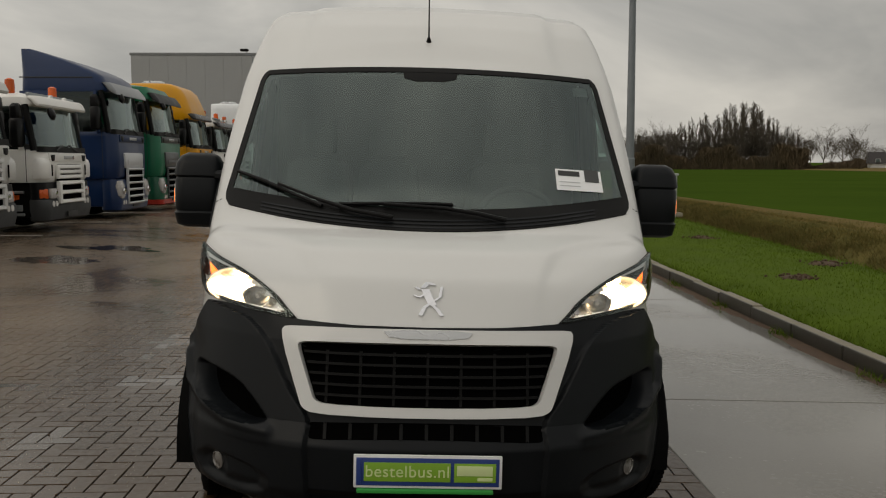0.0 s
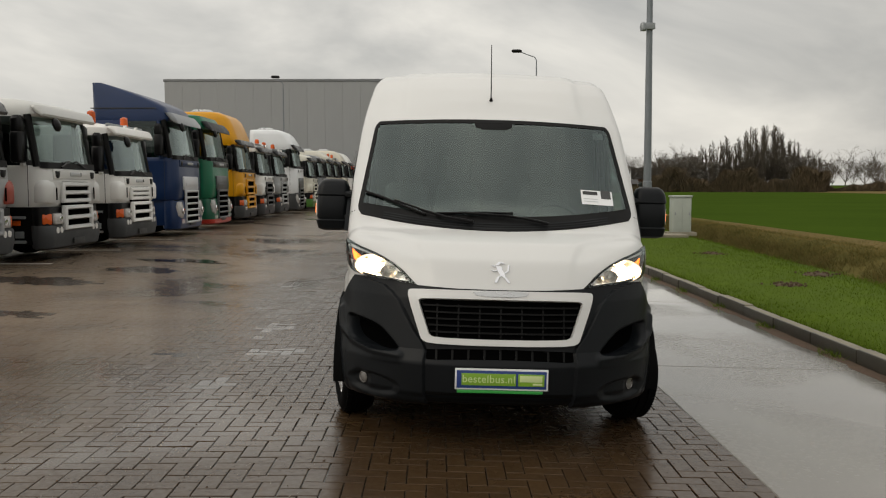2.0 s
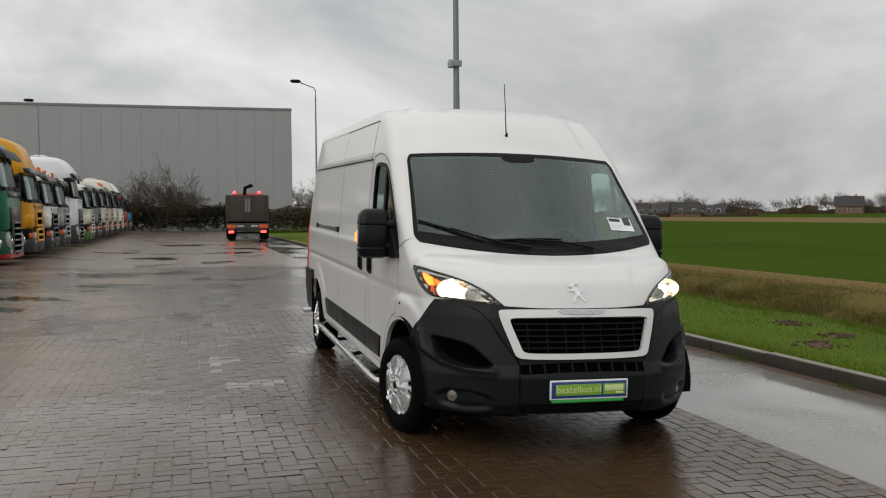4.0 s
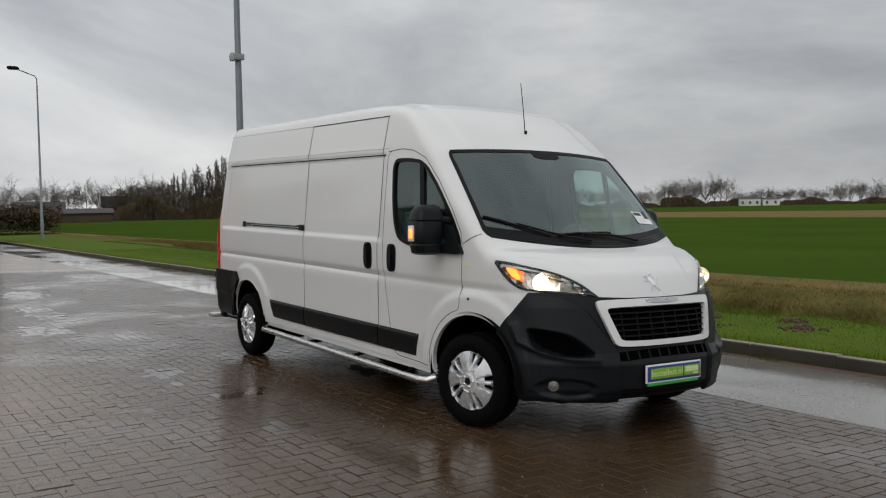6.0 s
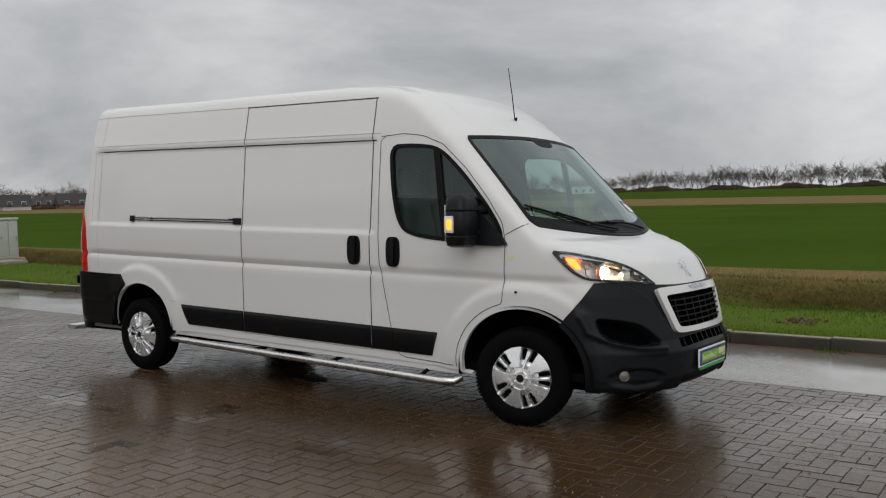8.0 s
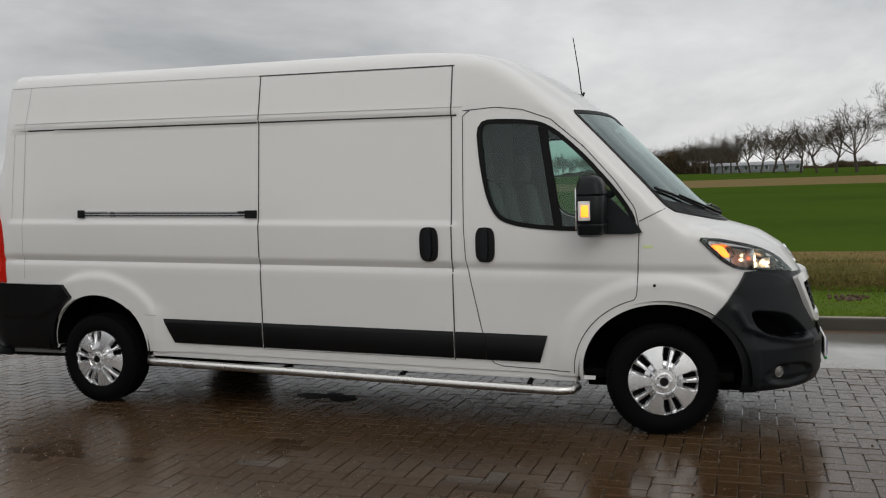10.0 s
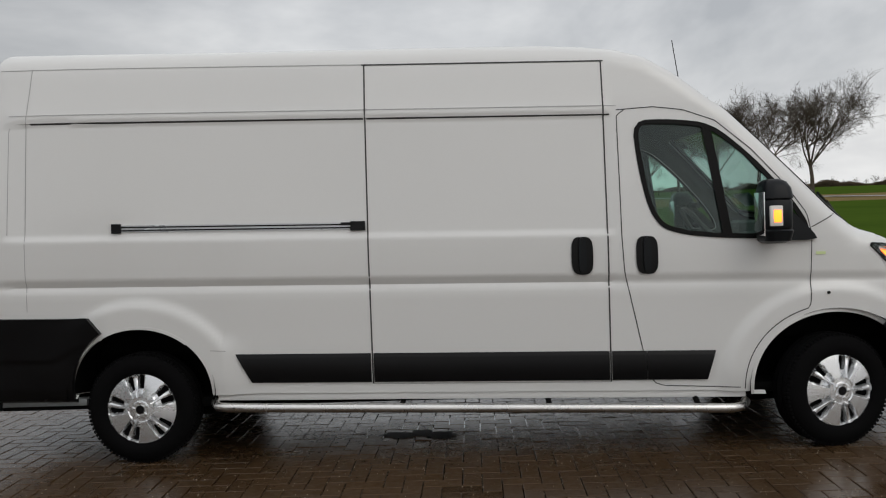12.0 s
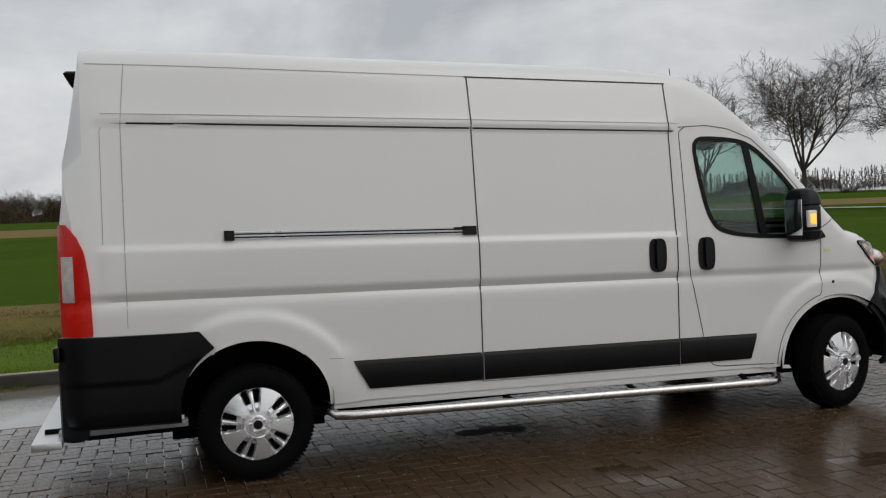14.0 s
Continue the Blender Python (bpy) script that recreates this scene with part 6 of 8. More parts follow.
        for dx in (0.40, 0.56):
            part("fog_lamp", moved(lathe([(0.06, -0.045), (0.055, -0.062), (0.001, -0.066)], 12, "y"), Matrix.Translation((sd * (w - dx + 0.08), 0.005, 0.55 if lamp == "bumper" else 0.40))), M["lamp_clear"], tr)
        part("air_inlet", moved(loft([(zb - 0.22, 0.07, -0.03, 0.05, 0.03), (zb - 0.19, 0.10, -0.035, 0.05, 0.03), (zb - 0.10, 0.13, -0.03, 0.05, 0.03), (zb - 0.08, 0.12, -0.02, 0.05, 0.03)], 3), Matrix.Translation((sd * 0.80, 0, 0))), M["seal"], tr)
    # bumper: for a bumper with lamps above it, a black band carries them
    if lamp == "bumper":
        part("bumper", loft([(0.20, w - 0.16, 0.05, 0.34, 0.16), (0.24, w - 0.05, -0.02, 0.36, 0.22), (0.42, w, -0.05, 0.36, 0.26), (0.60, w, -0.045, 0.36, 0.26), (0.64, w - 0.01, -0.02, 0.36, 0.26)], 6), bump_m, tr, "deep front bumper")
        part("lamp_band", loft([(0.63, w - 0.02, 0.0, 0.34, 0.25), (0.97, w - 0.02, 0.02, 0.34, 0.25)], 6), M["plastic_trim"], tr, "black band behind the lamps")
    else:
        part("bumper", loft([(0.18, w - 0.16, 0.03, 0.40, 0.14), (0.22, w - 0.05, -0.02, 0.44, 0.18), (0.40, w, -0.055, 0.44, 0.24), (0.53, w, -0.05, 0.44, 0.24), (0.86, w - 0.01, -0.02, 0.44, 0.24), (0.95, w - 0.03, 0.0, 0.44, 0.22)], 6), bump_m, tr, "deep front bumper")
    if lip:
        part("bumper_lip", loft([(0.17, w - 0.14, 0.0, 0.5, 0.14), (0.21, w - 0.02, -0.06, 0.5, 0.18), (0.33, w + 0.004, -0.066, 0.5, 0.2)], 6), paint(lip), tr, "red lower bumper lip")
    part("plate", box(-0.26, 0.26, -0.075, -0.055, 0.27, 0.38, 0.004), M["ink"], tr)
    if grille == "slats":
        # two slots between broad bars, above and below
        gw = 0.60
        gu = part("upper_grille", box(-gw, gw, -0.035, 0.02, 0.99, zb - 0.28, 0.03), M["recess_shade"], tr, "dark upper grille")
        gl_ = part("lower_grille", box(-gw, gw, -0.055, -0.02, 0.56, 0.96, 0.03), M["recess_shade"], tr, "dark lower grille")
        rows = [(gu, 1.03 + (zb - 1.40) * k / 2, -0.03) for k in range(3)] + [(gl_, 0.54 + 0.185 * k, -0.06) for k in range(3)]
        for owner, z0, yf in rows:
            part("grille_slat", loft([(z0, gw, yf - 0.015, 0.0, 0.03), (z0 + 0.02, gw + 0.01, yf - 0.045, 0.0, 0.04), (z0 + 0.065, gw + 0.01, yf - 0.035, 0.0, 0.04), (z0 + 0.08, gw, yf - 0.01, 0.0, 0.03)], 3), slat_m, owner)
        for sd in (-1, 1):
            part("grille_side", box(sd * gw - 0.06, sd * gw + 0.06, -0.065, 0.0, 1.03, zb - 0.29, 0.03), slat_m, gu)
            part("grille_side", box(sd * gw - 0.06, sd * gw + 0.06, -0.10, -0.01, 0.54, 0.985, 0.035), slat_m, gl_)
    else:
        # a plain block at the top and a narrow ladder of bars down to the bumper
        gw = 0.58
        gu = part("upper_grille", loft([(1.22, gw + 0.08, -0.04, 0.03, 0.04), (1.26, gw + 0.12, -0.06, 0.03, 0.05), (zb - 0.52, gw + 0.14, -0.05, 0.03, 0.05), (zb - 0.49, gw + 0.10, -0.03, 0.03, 0.04)], 4), paint(block) if block else slat_m, tr, "plain block over the grille")
        part("block_recess", box(-gw + 0.05, gw - 0.05, -0.068, -0.05, 1.31, 1.42, 0.008), slat_m, gu)
        gl_ = part("lower_grille", box(-gw, gw, -0.072, 0.02, 0.36, 1.20, 0.03), M["recess_shade"], tr, "dark grille opening")
        for k in range(6):
            z0 = 0.34 + 0.165 * k
            part("grille_slat", loft([(z0, gw, -0.09, -0.03, 0.03), (z0 + 0.03, gw + 0.01, -0.115, -0.03, 0.04), (z0 + 0.055, gw, -0.09, -0.03, 0.03)], 3), slat_m, gl_)
        for sd in (-1, 1):
            part("grille_side", box(sd * gw - 0.02, sd * gw + 0.02, -0.085, -0.02, 0.34, 1.21, 0.012), slat_m, gl_)
    part("front_lid", box(-0.95, 0.95, -0.028, 0.02, zb - 0.235, zb - 0.06, 0.03), fr, tr)
    part("maker_bar", box(-0.26, 0.26, -0.04, -0.025, zb - 0.18, zb - 0.11, 0.006), M["silver_plastic"], tr)
    if lower:
        part("lower_front", box(-w + 0.12, w - 0.12, -0.03, 0.1, 0.93, 1.0, 0.03), low_m, tr)
    for sg2 in (-1, 1):
        part("wiper", tube([(0.55 * sg2, 0.0, zb - 0.02), (0.15 * sg2, 0.02, zb + 0.10), (-0.2 + 0.25 * sg2, 0.03, zb + 0.06)], 0.016, 5), M["plastic_trim"], tr)
    # header: sun visor, kerb mirror
    vz = zt + 0.06
    part("sun_visor", moved(loft([(-0.06, w - 0.08, -0.17, -0.10, 0.05), (-0.02, w - 0.05, -0.19, -0.04, 0.09), (0.10, w - 0.05, -0.15, 0.10, 0.12), (0.14, w - 0.08, -0.10, 0.10, 0.1)] if lamp == "bumper" else [(-0.12, w - 0.08, -0.25, -0.20, 0.03), (-0.02, w - 0.05, -0.22, -0.04, 0.06), (0.16, w - 0.05, -0.07, 0.10, 0.1)], 5), Matrix.Translation((0, yt, vz))), visor or visor_m, tr, "sun visor over the windscreen")
    part("kerb_mirror", moved(lathe([(0.001, -0.06), (0.08, -0.05), (0.125, -0.01), (0.12, 0.03), (0.001, 0.04)], 14, "y"), pose(-w + 0.42, yt - 0.24, zt - 0.13, -15, 0, 0)), M["plastic_trim"], tr, "black kerb mirror")
    if roof == "slope":
        part("roof_seam", box(-w + 0.03, -w + 0.046, 0.5, L, zt + 0.32, zt + 0.345, 0.004), M["seam"], tr)
    if roof == "high":
        part("roof_hatch", moved(loft([(-0.02, 0.42, 0.0, 0.75, 0.1), (0.06, 0.42, 0.02, 0.74, 0.15), (0.13, 0.30, 0.12, 0.66, 0.15)], 4), Matrix.Translation((0, 1.25, h))), M["silver_plastic"], tr)
    if beacon:
        part("beacon_bar", box(-w + 0.12, w - 0.12, yt + 0.05, yt + 0.12, h - 0.10, h - 0.03, 0.02), M["galv"], tr)
        for xx in (-w + 0.22, w - 0.22):
            part("beacon", moved(lathe([(0.085, -0.02), (0.09, 0.06), (0.085, 0.24), (0.03, 0.27)], 12), Matrix.Translation((xx, yt + 0.45, h - 0.03))), orange_m, tr, "orange beacon")
        for xx in (-0.35, 0.35):
            part("roof_lamp", moved(lathe([(0.08, 0.0), (0.085, -0.05), (0.001, -0.06)], 10, "y"), Matrix.Translation((xx, yt - 0.02, h - 0.12))), M["lamp_clear"], tr)
    # chassis, tanks, wheels
    part("chassis_rail", box(-0.45, 0.45, 0.9, 7.0, 0.62, 0.92, 0.03), M["chassis"], tr)
    part("fuel_tank", box(-w + 0.1, -w + 0.7, 2.5, 3.7, 0.42, 0.95, 0.1), M["galv"], tr)
    part("engine_block", box(-0.9, 0.9, 0.3, 2.3, 0.5, 1.0, 0.05), M["chassis"], tr)
    for yy in (1.38, 5.4):
        for sd in (-1, 1):
            whl = new("wheel")
            whl.parent = tr
            whl.matrix_local = Matrix.Translation((sd * (w - 0.17), yy, 0.505)) @ Matrix.Diagonal((sd, 1, 1, 1))
            part("tyre", TYRE_T, M["rubber"], whl)
            part("rim", lathe([(0.30, 0.12), (0.27, 0.13), (0.20, 0.05), (0.13, 0.06), (0.12, 0.12), (0.001, 0.13)], 18, "x", True), M["galv"], whl)
    if load == "tank":
        part("tank_body", moved(lathe([(0.2, 2.6), (1.0, 2.66), (1.2, 2.8), (1.22, 7.6), (1.0, 7.8), (0.2, 7.85)], 28, "y"), Matrix.Translation((0, 0, 1.98)) @ Matrix.Diagonal((1, 1, 0.8, 1))), M["house_white"], tr, "pale rounded tank body")
    elif load == "tipper":
        part("tipper_body", loft([(0.95, 1.1, 2.7, 7.0, 0.05), (1.0, 1.25, 2.6, 7.1, 0.06), (2.5, 1.25, 2.5, 7.1, 0.06)], 3), truck_grey, tr, "steel tipper body")
    else:
        part("fifth_wheel", box(-0.5, 0.5, 4.6, 5.5, 0.95, 1.08, 0.05), M["chassis"], tr)
        part("rear_wall_gear", box(-0.8, 0.8, 2.3, 2.6, 1.0, 2.0, 0.05), M["chassis"], tr)
    return tr


W_, SILVER, BLUE = (0.80, 0.80, 0.78), (0.62, 0.62, 0.60), (0.003, 0.021, 0.080)
GREEN, DARK = (0.006, 0.14, 0.07), (0.06, 0.065, 0.065)
truck(-7.48, 9.0, 2.9, (0.34, 0.35, 0.355), "grey lorry at the row's near end", load="tipper", zb=1.7, zt=2.52, slat_col=(0.30, 0.31, 0.32), fairing=(0.34, 0.06, 0.04))
truck(-7.20, 12.05, 2.90, SILVER, "silver-grey lorry with two wide slatted grilles and a pale tank", load="tank", zb=1.70, zt=2.56, visor=paint(SILVER), slat_col=(0.62, 0.62, 0.61))
truck(-7.15, 15.55, 2.72, (0.84, 0.83, 0.80), "low white lorry with two orange beacons on its roof", zb=1.60, zt=2.42, beacon=True, load="tipper", visor=paint((0.84, 0.83, 0.80)))
truck(-7.15, 19.75, 4.02, BLUE, "tall blue tractor unit with a roof deflector sloping up", roof="slope", zb=2.08, zt=3.02, bumper=paint(BLUE), slat_col=(0.55, 0.56, 0.57), grille="bars", visor=paint((0.26, 0.275, 0.29)), skirt=BLUE, lamp="tall")
truck(-7.15, 23.3, 3.5, GREEN, "green tractor unit with a dark front and red bumper lip", roof="low", zb=2.14, zt=3.05, bumper=paint((0.010, 0.10, 0.055)), lip=(0.44, 0.035, 0.022), front=DARK, slat_col=(0.08, 0.085, 0.09), grille="bars", visor=truck_grey, skirt=GREEN, lamp="tall", block=DARK)
truck(-7.15, 27.6, 3.92, (0.68, 0.31, 0.008), "tall yellow tractor unit with a dark bumper", roof="high", zb=1.86, zt=2.74)
truck(-7.10, 31.0, 3.0, W_, "white lorry with an orange beacon", zb=1.78, zt=2.62, beacon=True, load="tipper", slat_col=(0.05, 0.05, 0.05))
truck(-7.10, 34.5, 2.95, (0.32, 0.33, 0.33), "grey lorry with an orange beacon", zb=1.78, zt=2.62, beacon=True)
truck(-7.05, 39.0, 4.0, (0.78, 0.80, 0.82), "tall white tractor unit with a dark lower front", roof="high", zb=2.2, zt=3.05, lower=DARK, slat_col=DARK, skirt=DARK, bumper=truck_grey, grille="bars", lamp="tall")
truck(-7.00, 43.8, 3.0, (0.66, 0.64, 0.55), "cream lorry with a green bumper", zb=1.78, zt=2.62, bumper=paint((0.06, 0.17, 0.03)), load="tipper")
truck(-7.00, 47.7, 3.1, (0.20, 0.21, 0.22), "dark grey lorry with a steel tipper", zb=1.85, zt=2.7, load="tipper")
truck(-6.95, 51.6, 3.5, (0.62, 0.60, 0.52), "tall cream tractor unit in the row", roof="high", zb=1.9, zt=2.75)
truck(-6.95, 55.6, 3.2, (0.55, 0.50, 0.40), "beige lorry with a beacon", zb=1.9, zt=2.75, beacon=True, load="tank")
truck(-6.90, 59.7, 3.8, (0.66, 0.62, 0.52), "tall pale tractor unit with a rounded roof", roof="high", zb=1.95, zt=2.85)
truck(-6.85, 63.8, 3.8, W_, "plain white tractor unit in the row", roof="high", zb=1.95, zt=2.85)
truck(-6.85, 68.2, 3.0, (0.45, 0.05, 0.02), "red lorry at the row's end", zb=1.78, zt=2.62, load="tipper")
truck(-6.75, 72.5, 2.8, (0.03, 0.20, 0.34), "small blue lorry beside the hedge", zb=1.7, zt=2.5, load="tipper")

# tipper lorry seen from behind with its lamps lit
rt = thing("tipper_truck", pose(1.15, 50.2, 0, 0, 0, -4), "red tipper lorry seen from behind with lit tail lights", "truck")
red = paint((0.40, 0.035, 0.02))
part("cab", loft([(0.9, 1.2, 5.6, 7.4, 0.15), (1.9, 1.22, 5.6, 7.5, 0.18), (2.75, 1.18, 5.65, 7.3, 0.2), (2.95, 1.0, 5.8, 7.1, 0.2)], 5), red, rt)
part("tailgate", box(-1.25, 1.25, -0.06, 0.02, 1.15, 2.72, 0.03), M["rust"], rt, "rusty dark steel tailgate")
part("tipper_body", box(-1.27, 1.27, 0.03, 5.3, 1.1, 2.70, 0.03), M["rust"], rt)
for xx in (-1.15, -0.25, 0.25, 1.15):
    part("tailgate_rib", box(xx - 0.05, xx + 0.05, -0.12, -0.062, 1.15, 2.70, 0.02), M["rust"], rt)
part("rear_beam", box(-1.2, 1.2, -0.05, 0.12, 0.62, 1.02, 0.03), truck_grey, rt, "grey rear beam with lamps")
for xx in (-0.95, 0.95):
    part("tail_light", box(xx - 0.16, xx + 0.16, -0.10, -0.052, 0.44, 0.58, 0.02), M["lamp_red_on"], rt, "lit red tail light")
    part("reflector_board", box(xx - 0.25, xx + 0.25, -0.08, -0.052, 0.72, 0.94, 0.02), orange_m, rt)
for xx in (-0.98, 0.98):
    part("mud_flap", box(xx - 0.27, xx + 0.27, 0.14, 0.18, 0.12, 0.75, 0.01), M["rubber"], rt, "black mud flap")
part("underrun_bar", box(-1.15, 1.15, 0.02, 0.12, 0.40, 0.52, 0.02), M["chassis"], rt)
for xx in (-0.12, -0.03, 0.06, 0.15):
    part("worn_streak", box(xx - 0.02, xx + 0.02, -0.068, -0.0605, 1.7, 2.5, 0.002), M["galv"], rt)
for xx in (-0.42, 0.42):
    part("warning_stripe", box(xx - 0.22, xx + 0.22, -0.066, -0.0525, 0.80, 0.90, 0.004), M["line_white"], rt)
part("crane_arm", tube([(-0.2, 4.9, 2.6), (-0.15, 4.9, 3.3), (0.3, 4.7, 3.45)], 0.12, 8), M["chassis"], rt)
for xx in (-0.85, 0.75):
    part("beacon", moved(lathe([(0.09, 0), (0.09, 0.16), (0.03, 0.2)], 10), Matrix.Translation((xx, 6.0, 2.92))), M["lamp_red_on"], rt, "lit orange-red beacon")
part("chassis_rail", box(-0.45, 0.45, 0.3, 7.0, 0.6, 1.1, 0.03), M["chassis"], rt)
part("mudguard", box(-1.2, 1.2, 0.2, 2.8, 0.95, 1.1, 0.03), M["chassis"], rt)
rty = lathe([(0.29, 0.2), (0.45, 0.22), (0.50, 0.17), (0.505, 0.0), (0.50, -0.17), (0.45, -0.22), (0.29, -0.2)], 24, "x")
for yy in (0.9, 2.2, 6.3):
    for sd in (-1, 1):
        whl = part("wheel", moved(rty, Matrix.Translation((sd * 0.98, yy, 0.505))), M["rubber"], rt)

# parking bay lines
bays = thing("bay_lines", pose(0, 0, 0), "worn pale parking bay lines on wet paving", "marking", kind="structure")
for yy in (10.5, 13.8, 17.6, 21.6, 25.4, 29.3, 32.8, 36.8, 41.4, 45.8, 49.7, 53.6):
    part("bay_line", ([(-16, yy - 0.06, 0.156), (-7.0, yy - 0.06, 0.156), (-7.0, yy + 0.06, 0.156), (-16, yy + 0.06, 0.156)], [(0, 1, 2, 3)]), M["line_white"], bays)

# ---- trees ----
def grow(seed, height, clear=0.28, limbs=6, rise=0.62, spread=0.55, depth=4, kids=(4, 4, 4, 3), girth=0.02, thin=0.012, sides=4, wiggle=0.18, straight=False):
    """A bare tree: tapered trunk, limbs, branches and twigs. Returns vertices and faces."""
    rnd = random.Random(seed)
    verts, faces = [], []

    def limb(p, way, length, r0, r1, n, k):
        side = way.cross(Vector((0.31, 0.87, 0.2))).normalized()
        up = way.cross(side)
        base, pts = len(verts), []
        for i in range(n + 1):
            pts.append(p.copy())
            r = r0 + (r1 - r0) * i / n
            for j in range(k):
                a = 2 * math.pi * j / k
                q = p + side * (r * math.cos(a)) + up * (r * math.sin(a))
                verts.append((q.x, q.y, q.z))
            way = (way + Vector((rnd.gauss(0, 1), rnd.gauss(0, 1), rnd.gauss(0.12, 0.7))) * wiggle / n * 1.4).normalized()
            p = p + way * (length / n)
        for i in range(n):
            for j in range(k):
                jj = (j + 1) % k
                faces.append((base + i * k + j, base + i * k + jj, base + (i + 1) * k + jj, base + (i + 1) * k + j))
        return pts, way

    def branch(p, way, length, r, d):
        n = 3 if d < 2 else 2
        end = max(thin * 0.6, r * 0.45)
        pts, last = limb(p, way, length, r, end, n, sides if d < 2 else 3)
        if d >= depth:
            return
        m = kids[min(d, len(kids) - 1)]
        for i in range(m):
            t = 0.35 + 0.65 * (i + rnd.random() * 0.8) / m
            t = min(t, 0.99)
            f = t * n
            q = pts[int(f)].lerp(pts[int(f) + 1], f - int(f))
            turn = rnd.uniform(0, 2 * math.pi)
            a = last.orthogonal().normalized()
            b = last.cross(a)
            out = a * math.cos(turn) + b * math.sin(turn)
            w = (last * (1.0 - 0.25 * t) + out * rnd.uniform(0.45, 0.95) * (1.2 if d else 1.0) + Vector((0, 0, 0.18))).normalized()
            branch(q, w, length * rnd.uniform(0.45, 0.72), max(thin, r * rnd.uniform(0.38, 0.55)), d + 1)

    r0 = height * girth
    trunk_top = height * (clear if not straight else 0.9)
    pts, last = limb(Vector((0, 0, -0.2)), Vector((rnd.uniform(-0.03, 0.03), rnd.uniform(-0.03, 0.03), 1)).normalized(), trunk_top + 0.2, r0, r0 * (0.72 if not straight else 0.15), 5 if straight else 3, 7)
    for i in range(limbs):
        a = 2 * math.pi * (i + rnd.uniform(-0.3, 0.3)) / limbs * (1 if not straight else 2.4)
        if straight:
            t = 0.2 + 0.78 * i / limbs
            f = t * 5
            q = pts[int(f)].lerp(pts[min(int(f) + 1, 5)], f - int(f))
            L = height * 0.20 * (1.15 - 0.75 * t)
        else:
            q = pts[-1] - Vector((0, 0, trunk_top * 0.10 * rnd.random()))
            L = height * (1 - clear) * rnd.uniform(0.46, 0.66)
        s = spread * rnd.uniform(0.55, 1.25)
        if not straight and i == 0:
            s *= 0.15
        w = Vector((math.cos(a) * s, math.sin(a) * s, rise)).normalized()
        branch(q, w, L, r0 * (0.48 if not straight else 0.16), 1)
    return verts, faces


# roadside row of bare trees beyond the field
def tree_parts(v, f):
    """The trunk, four rings of seven, and the branchwork above it as two meshes."""
    return mesh_of("trunk", v[:28], f[:21], M["bark"]), mesh_of("branchwork", v[28:], [tuple(i - 28 for i in q) for q in f[21:]], M["bark"])


row_meshes = []
for k in range(5):
    v, f = grow(40 + k, 12.0, clear=0.27, limbs=7, rise=0.75, spread=0.62, depth=5, kids=(4, 5, 6, 5, 5), girth=0.018, thin=0.0115, wiggle=0.20)
    row_meshes.append(tree_parts(v, f))
far_row_meshes = [tree_parts(*grow(60 + k, 12.0, clear=0.27, limbs=7, rise=0.75, spread=0.80, depth=4, kids=(4, 5, 5, 4), girth=0.022, thin=0.020, sides=3, wiggle=0.22)) for k in range(3)]
random.seed(11)
for k in range(34):
    x = 33.8 + 10.6 * k
    yv = -45 + 0.248 * (x - 60)
    if k in (4, 5, 12):
        continue
    tree = thing("roadside_tree", pose(x, yv, 0.02, 0, 0, random.uniform(0, 360)), "tall bare winter tree with a spreading crown of fine twigs", "tree", "bare trees along the far road")
    sc = random.uniform(0.98, 1.08) if k < 4 else random.uniform(1.04, 1.16) if k < 14 else random.uniform(0.95, 1.1)
    tree.scale = (sc * random.uniform(1.0, 1.15), sc * 1.05, sc)
    for nm, me in zip(("trunk", "branchwork"), row_meshes[(k * 3 + k // 4) % 5] if k < 13 else far_row_meshes[k % 3]):
        new(nm, me).parent = tree

# pollard willows behind the far road
poll = random.Random(8)
stub = grow(120, 1.0, clear=0.45, limbs=9, rise=0.8, spread=0.9, depth=2, kids=(5, 4), girth=0.06, thin=0.012, sides=4, wiggle=0.2)
stub_mesh = mesh_of("pollard", *stub, M["bark"])
for k in range(13):
    az_, ds = radians(96.3 + 0.75 * k + poll.uniform(-0.15, 0.15)), 205
    tree = thing("pollard_willow", pose(-6 + ds * math.sin(az_), 2 + ds * math.cos(az_), 0.1, 0, 0, poll.uniform(0, 360)), "small pollard willow with a knobbly bare head", "tree", "pollard willows beyond the far road")
    tree.scale = (2.2, 2.2, poll.uniform(2.1, 2.7))
    new("branchwork", stub_mesh).parent = tree

# far road with pale surface and the low verge
road = new("far_road", mesh_of("far_road", [(20, -58.5, 0.06), (20, -63, 0.06), (520, 61.0, 0.12), (520, 65.5, 0.12)], [(0, 1, 2, 3)], M["road"], smooth=False))
tagged(road, "narrow pale country road across the fields", "road", kind="structure")

small_woods = [grow(70 + k, 1.0, clear=0.2, limbs=7, rise=0.9, spread=0.55, depth=3, kids=(4, 4, 4), girth=0.016, thin=0.004, sides=3, wiggle=0.25) for k in range(5)]
fine_woods = [grow(170 + k, 1.0, clear=0.22, limbs=8, rise=0.85, spread=0.68, depth=4, kids=(4, 4, 4, 3), girth=0.016, thin=0.0024, sides=3, wiggle=0.22) for k in range(5)]
poplars = [grow(90 + k, 1.0, limbs=26, rise=1.7, spread=0.55, depth=3, kids=(4, 5, 4), girth=0.010, thin=0.0022, sides=3, wiggle=0.12, straight=True) for k in range(4)]


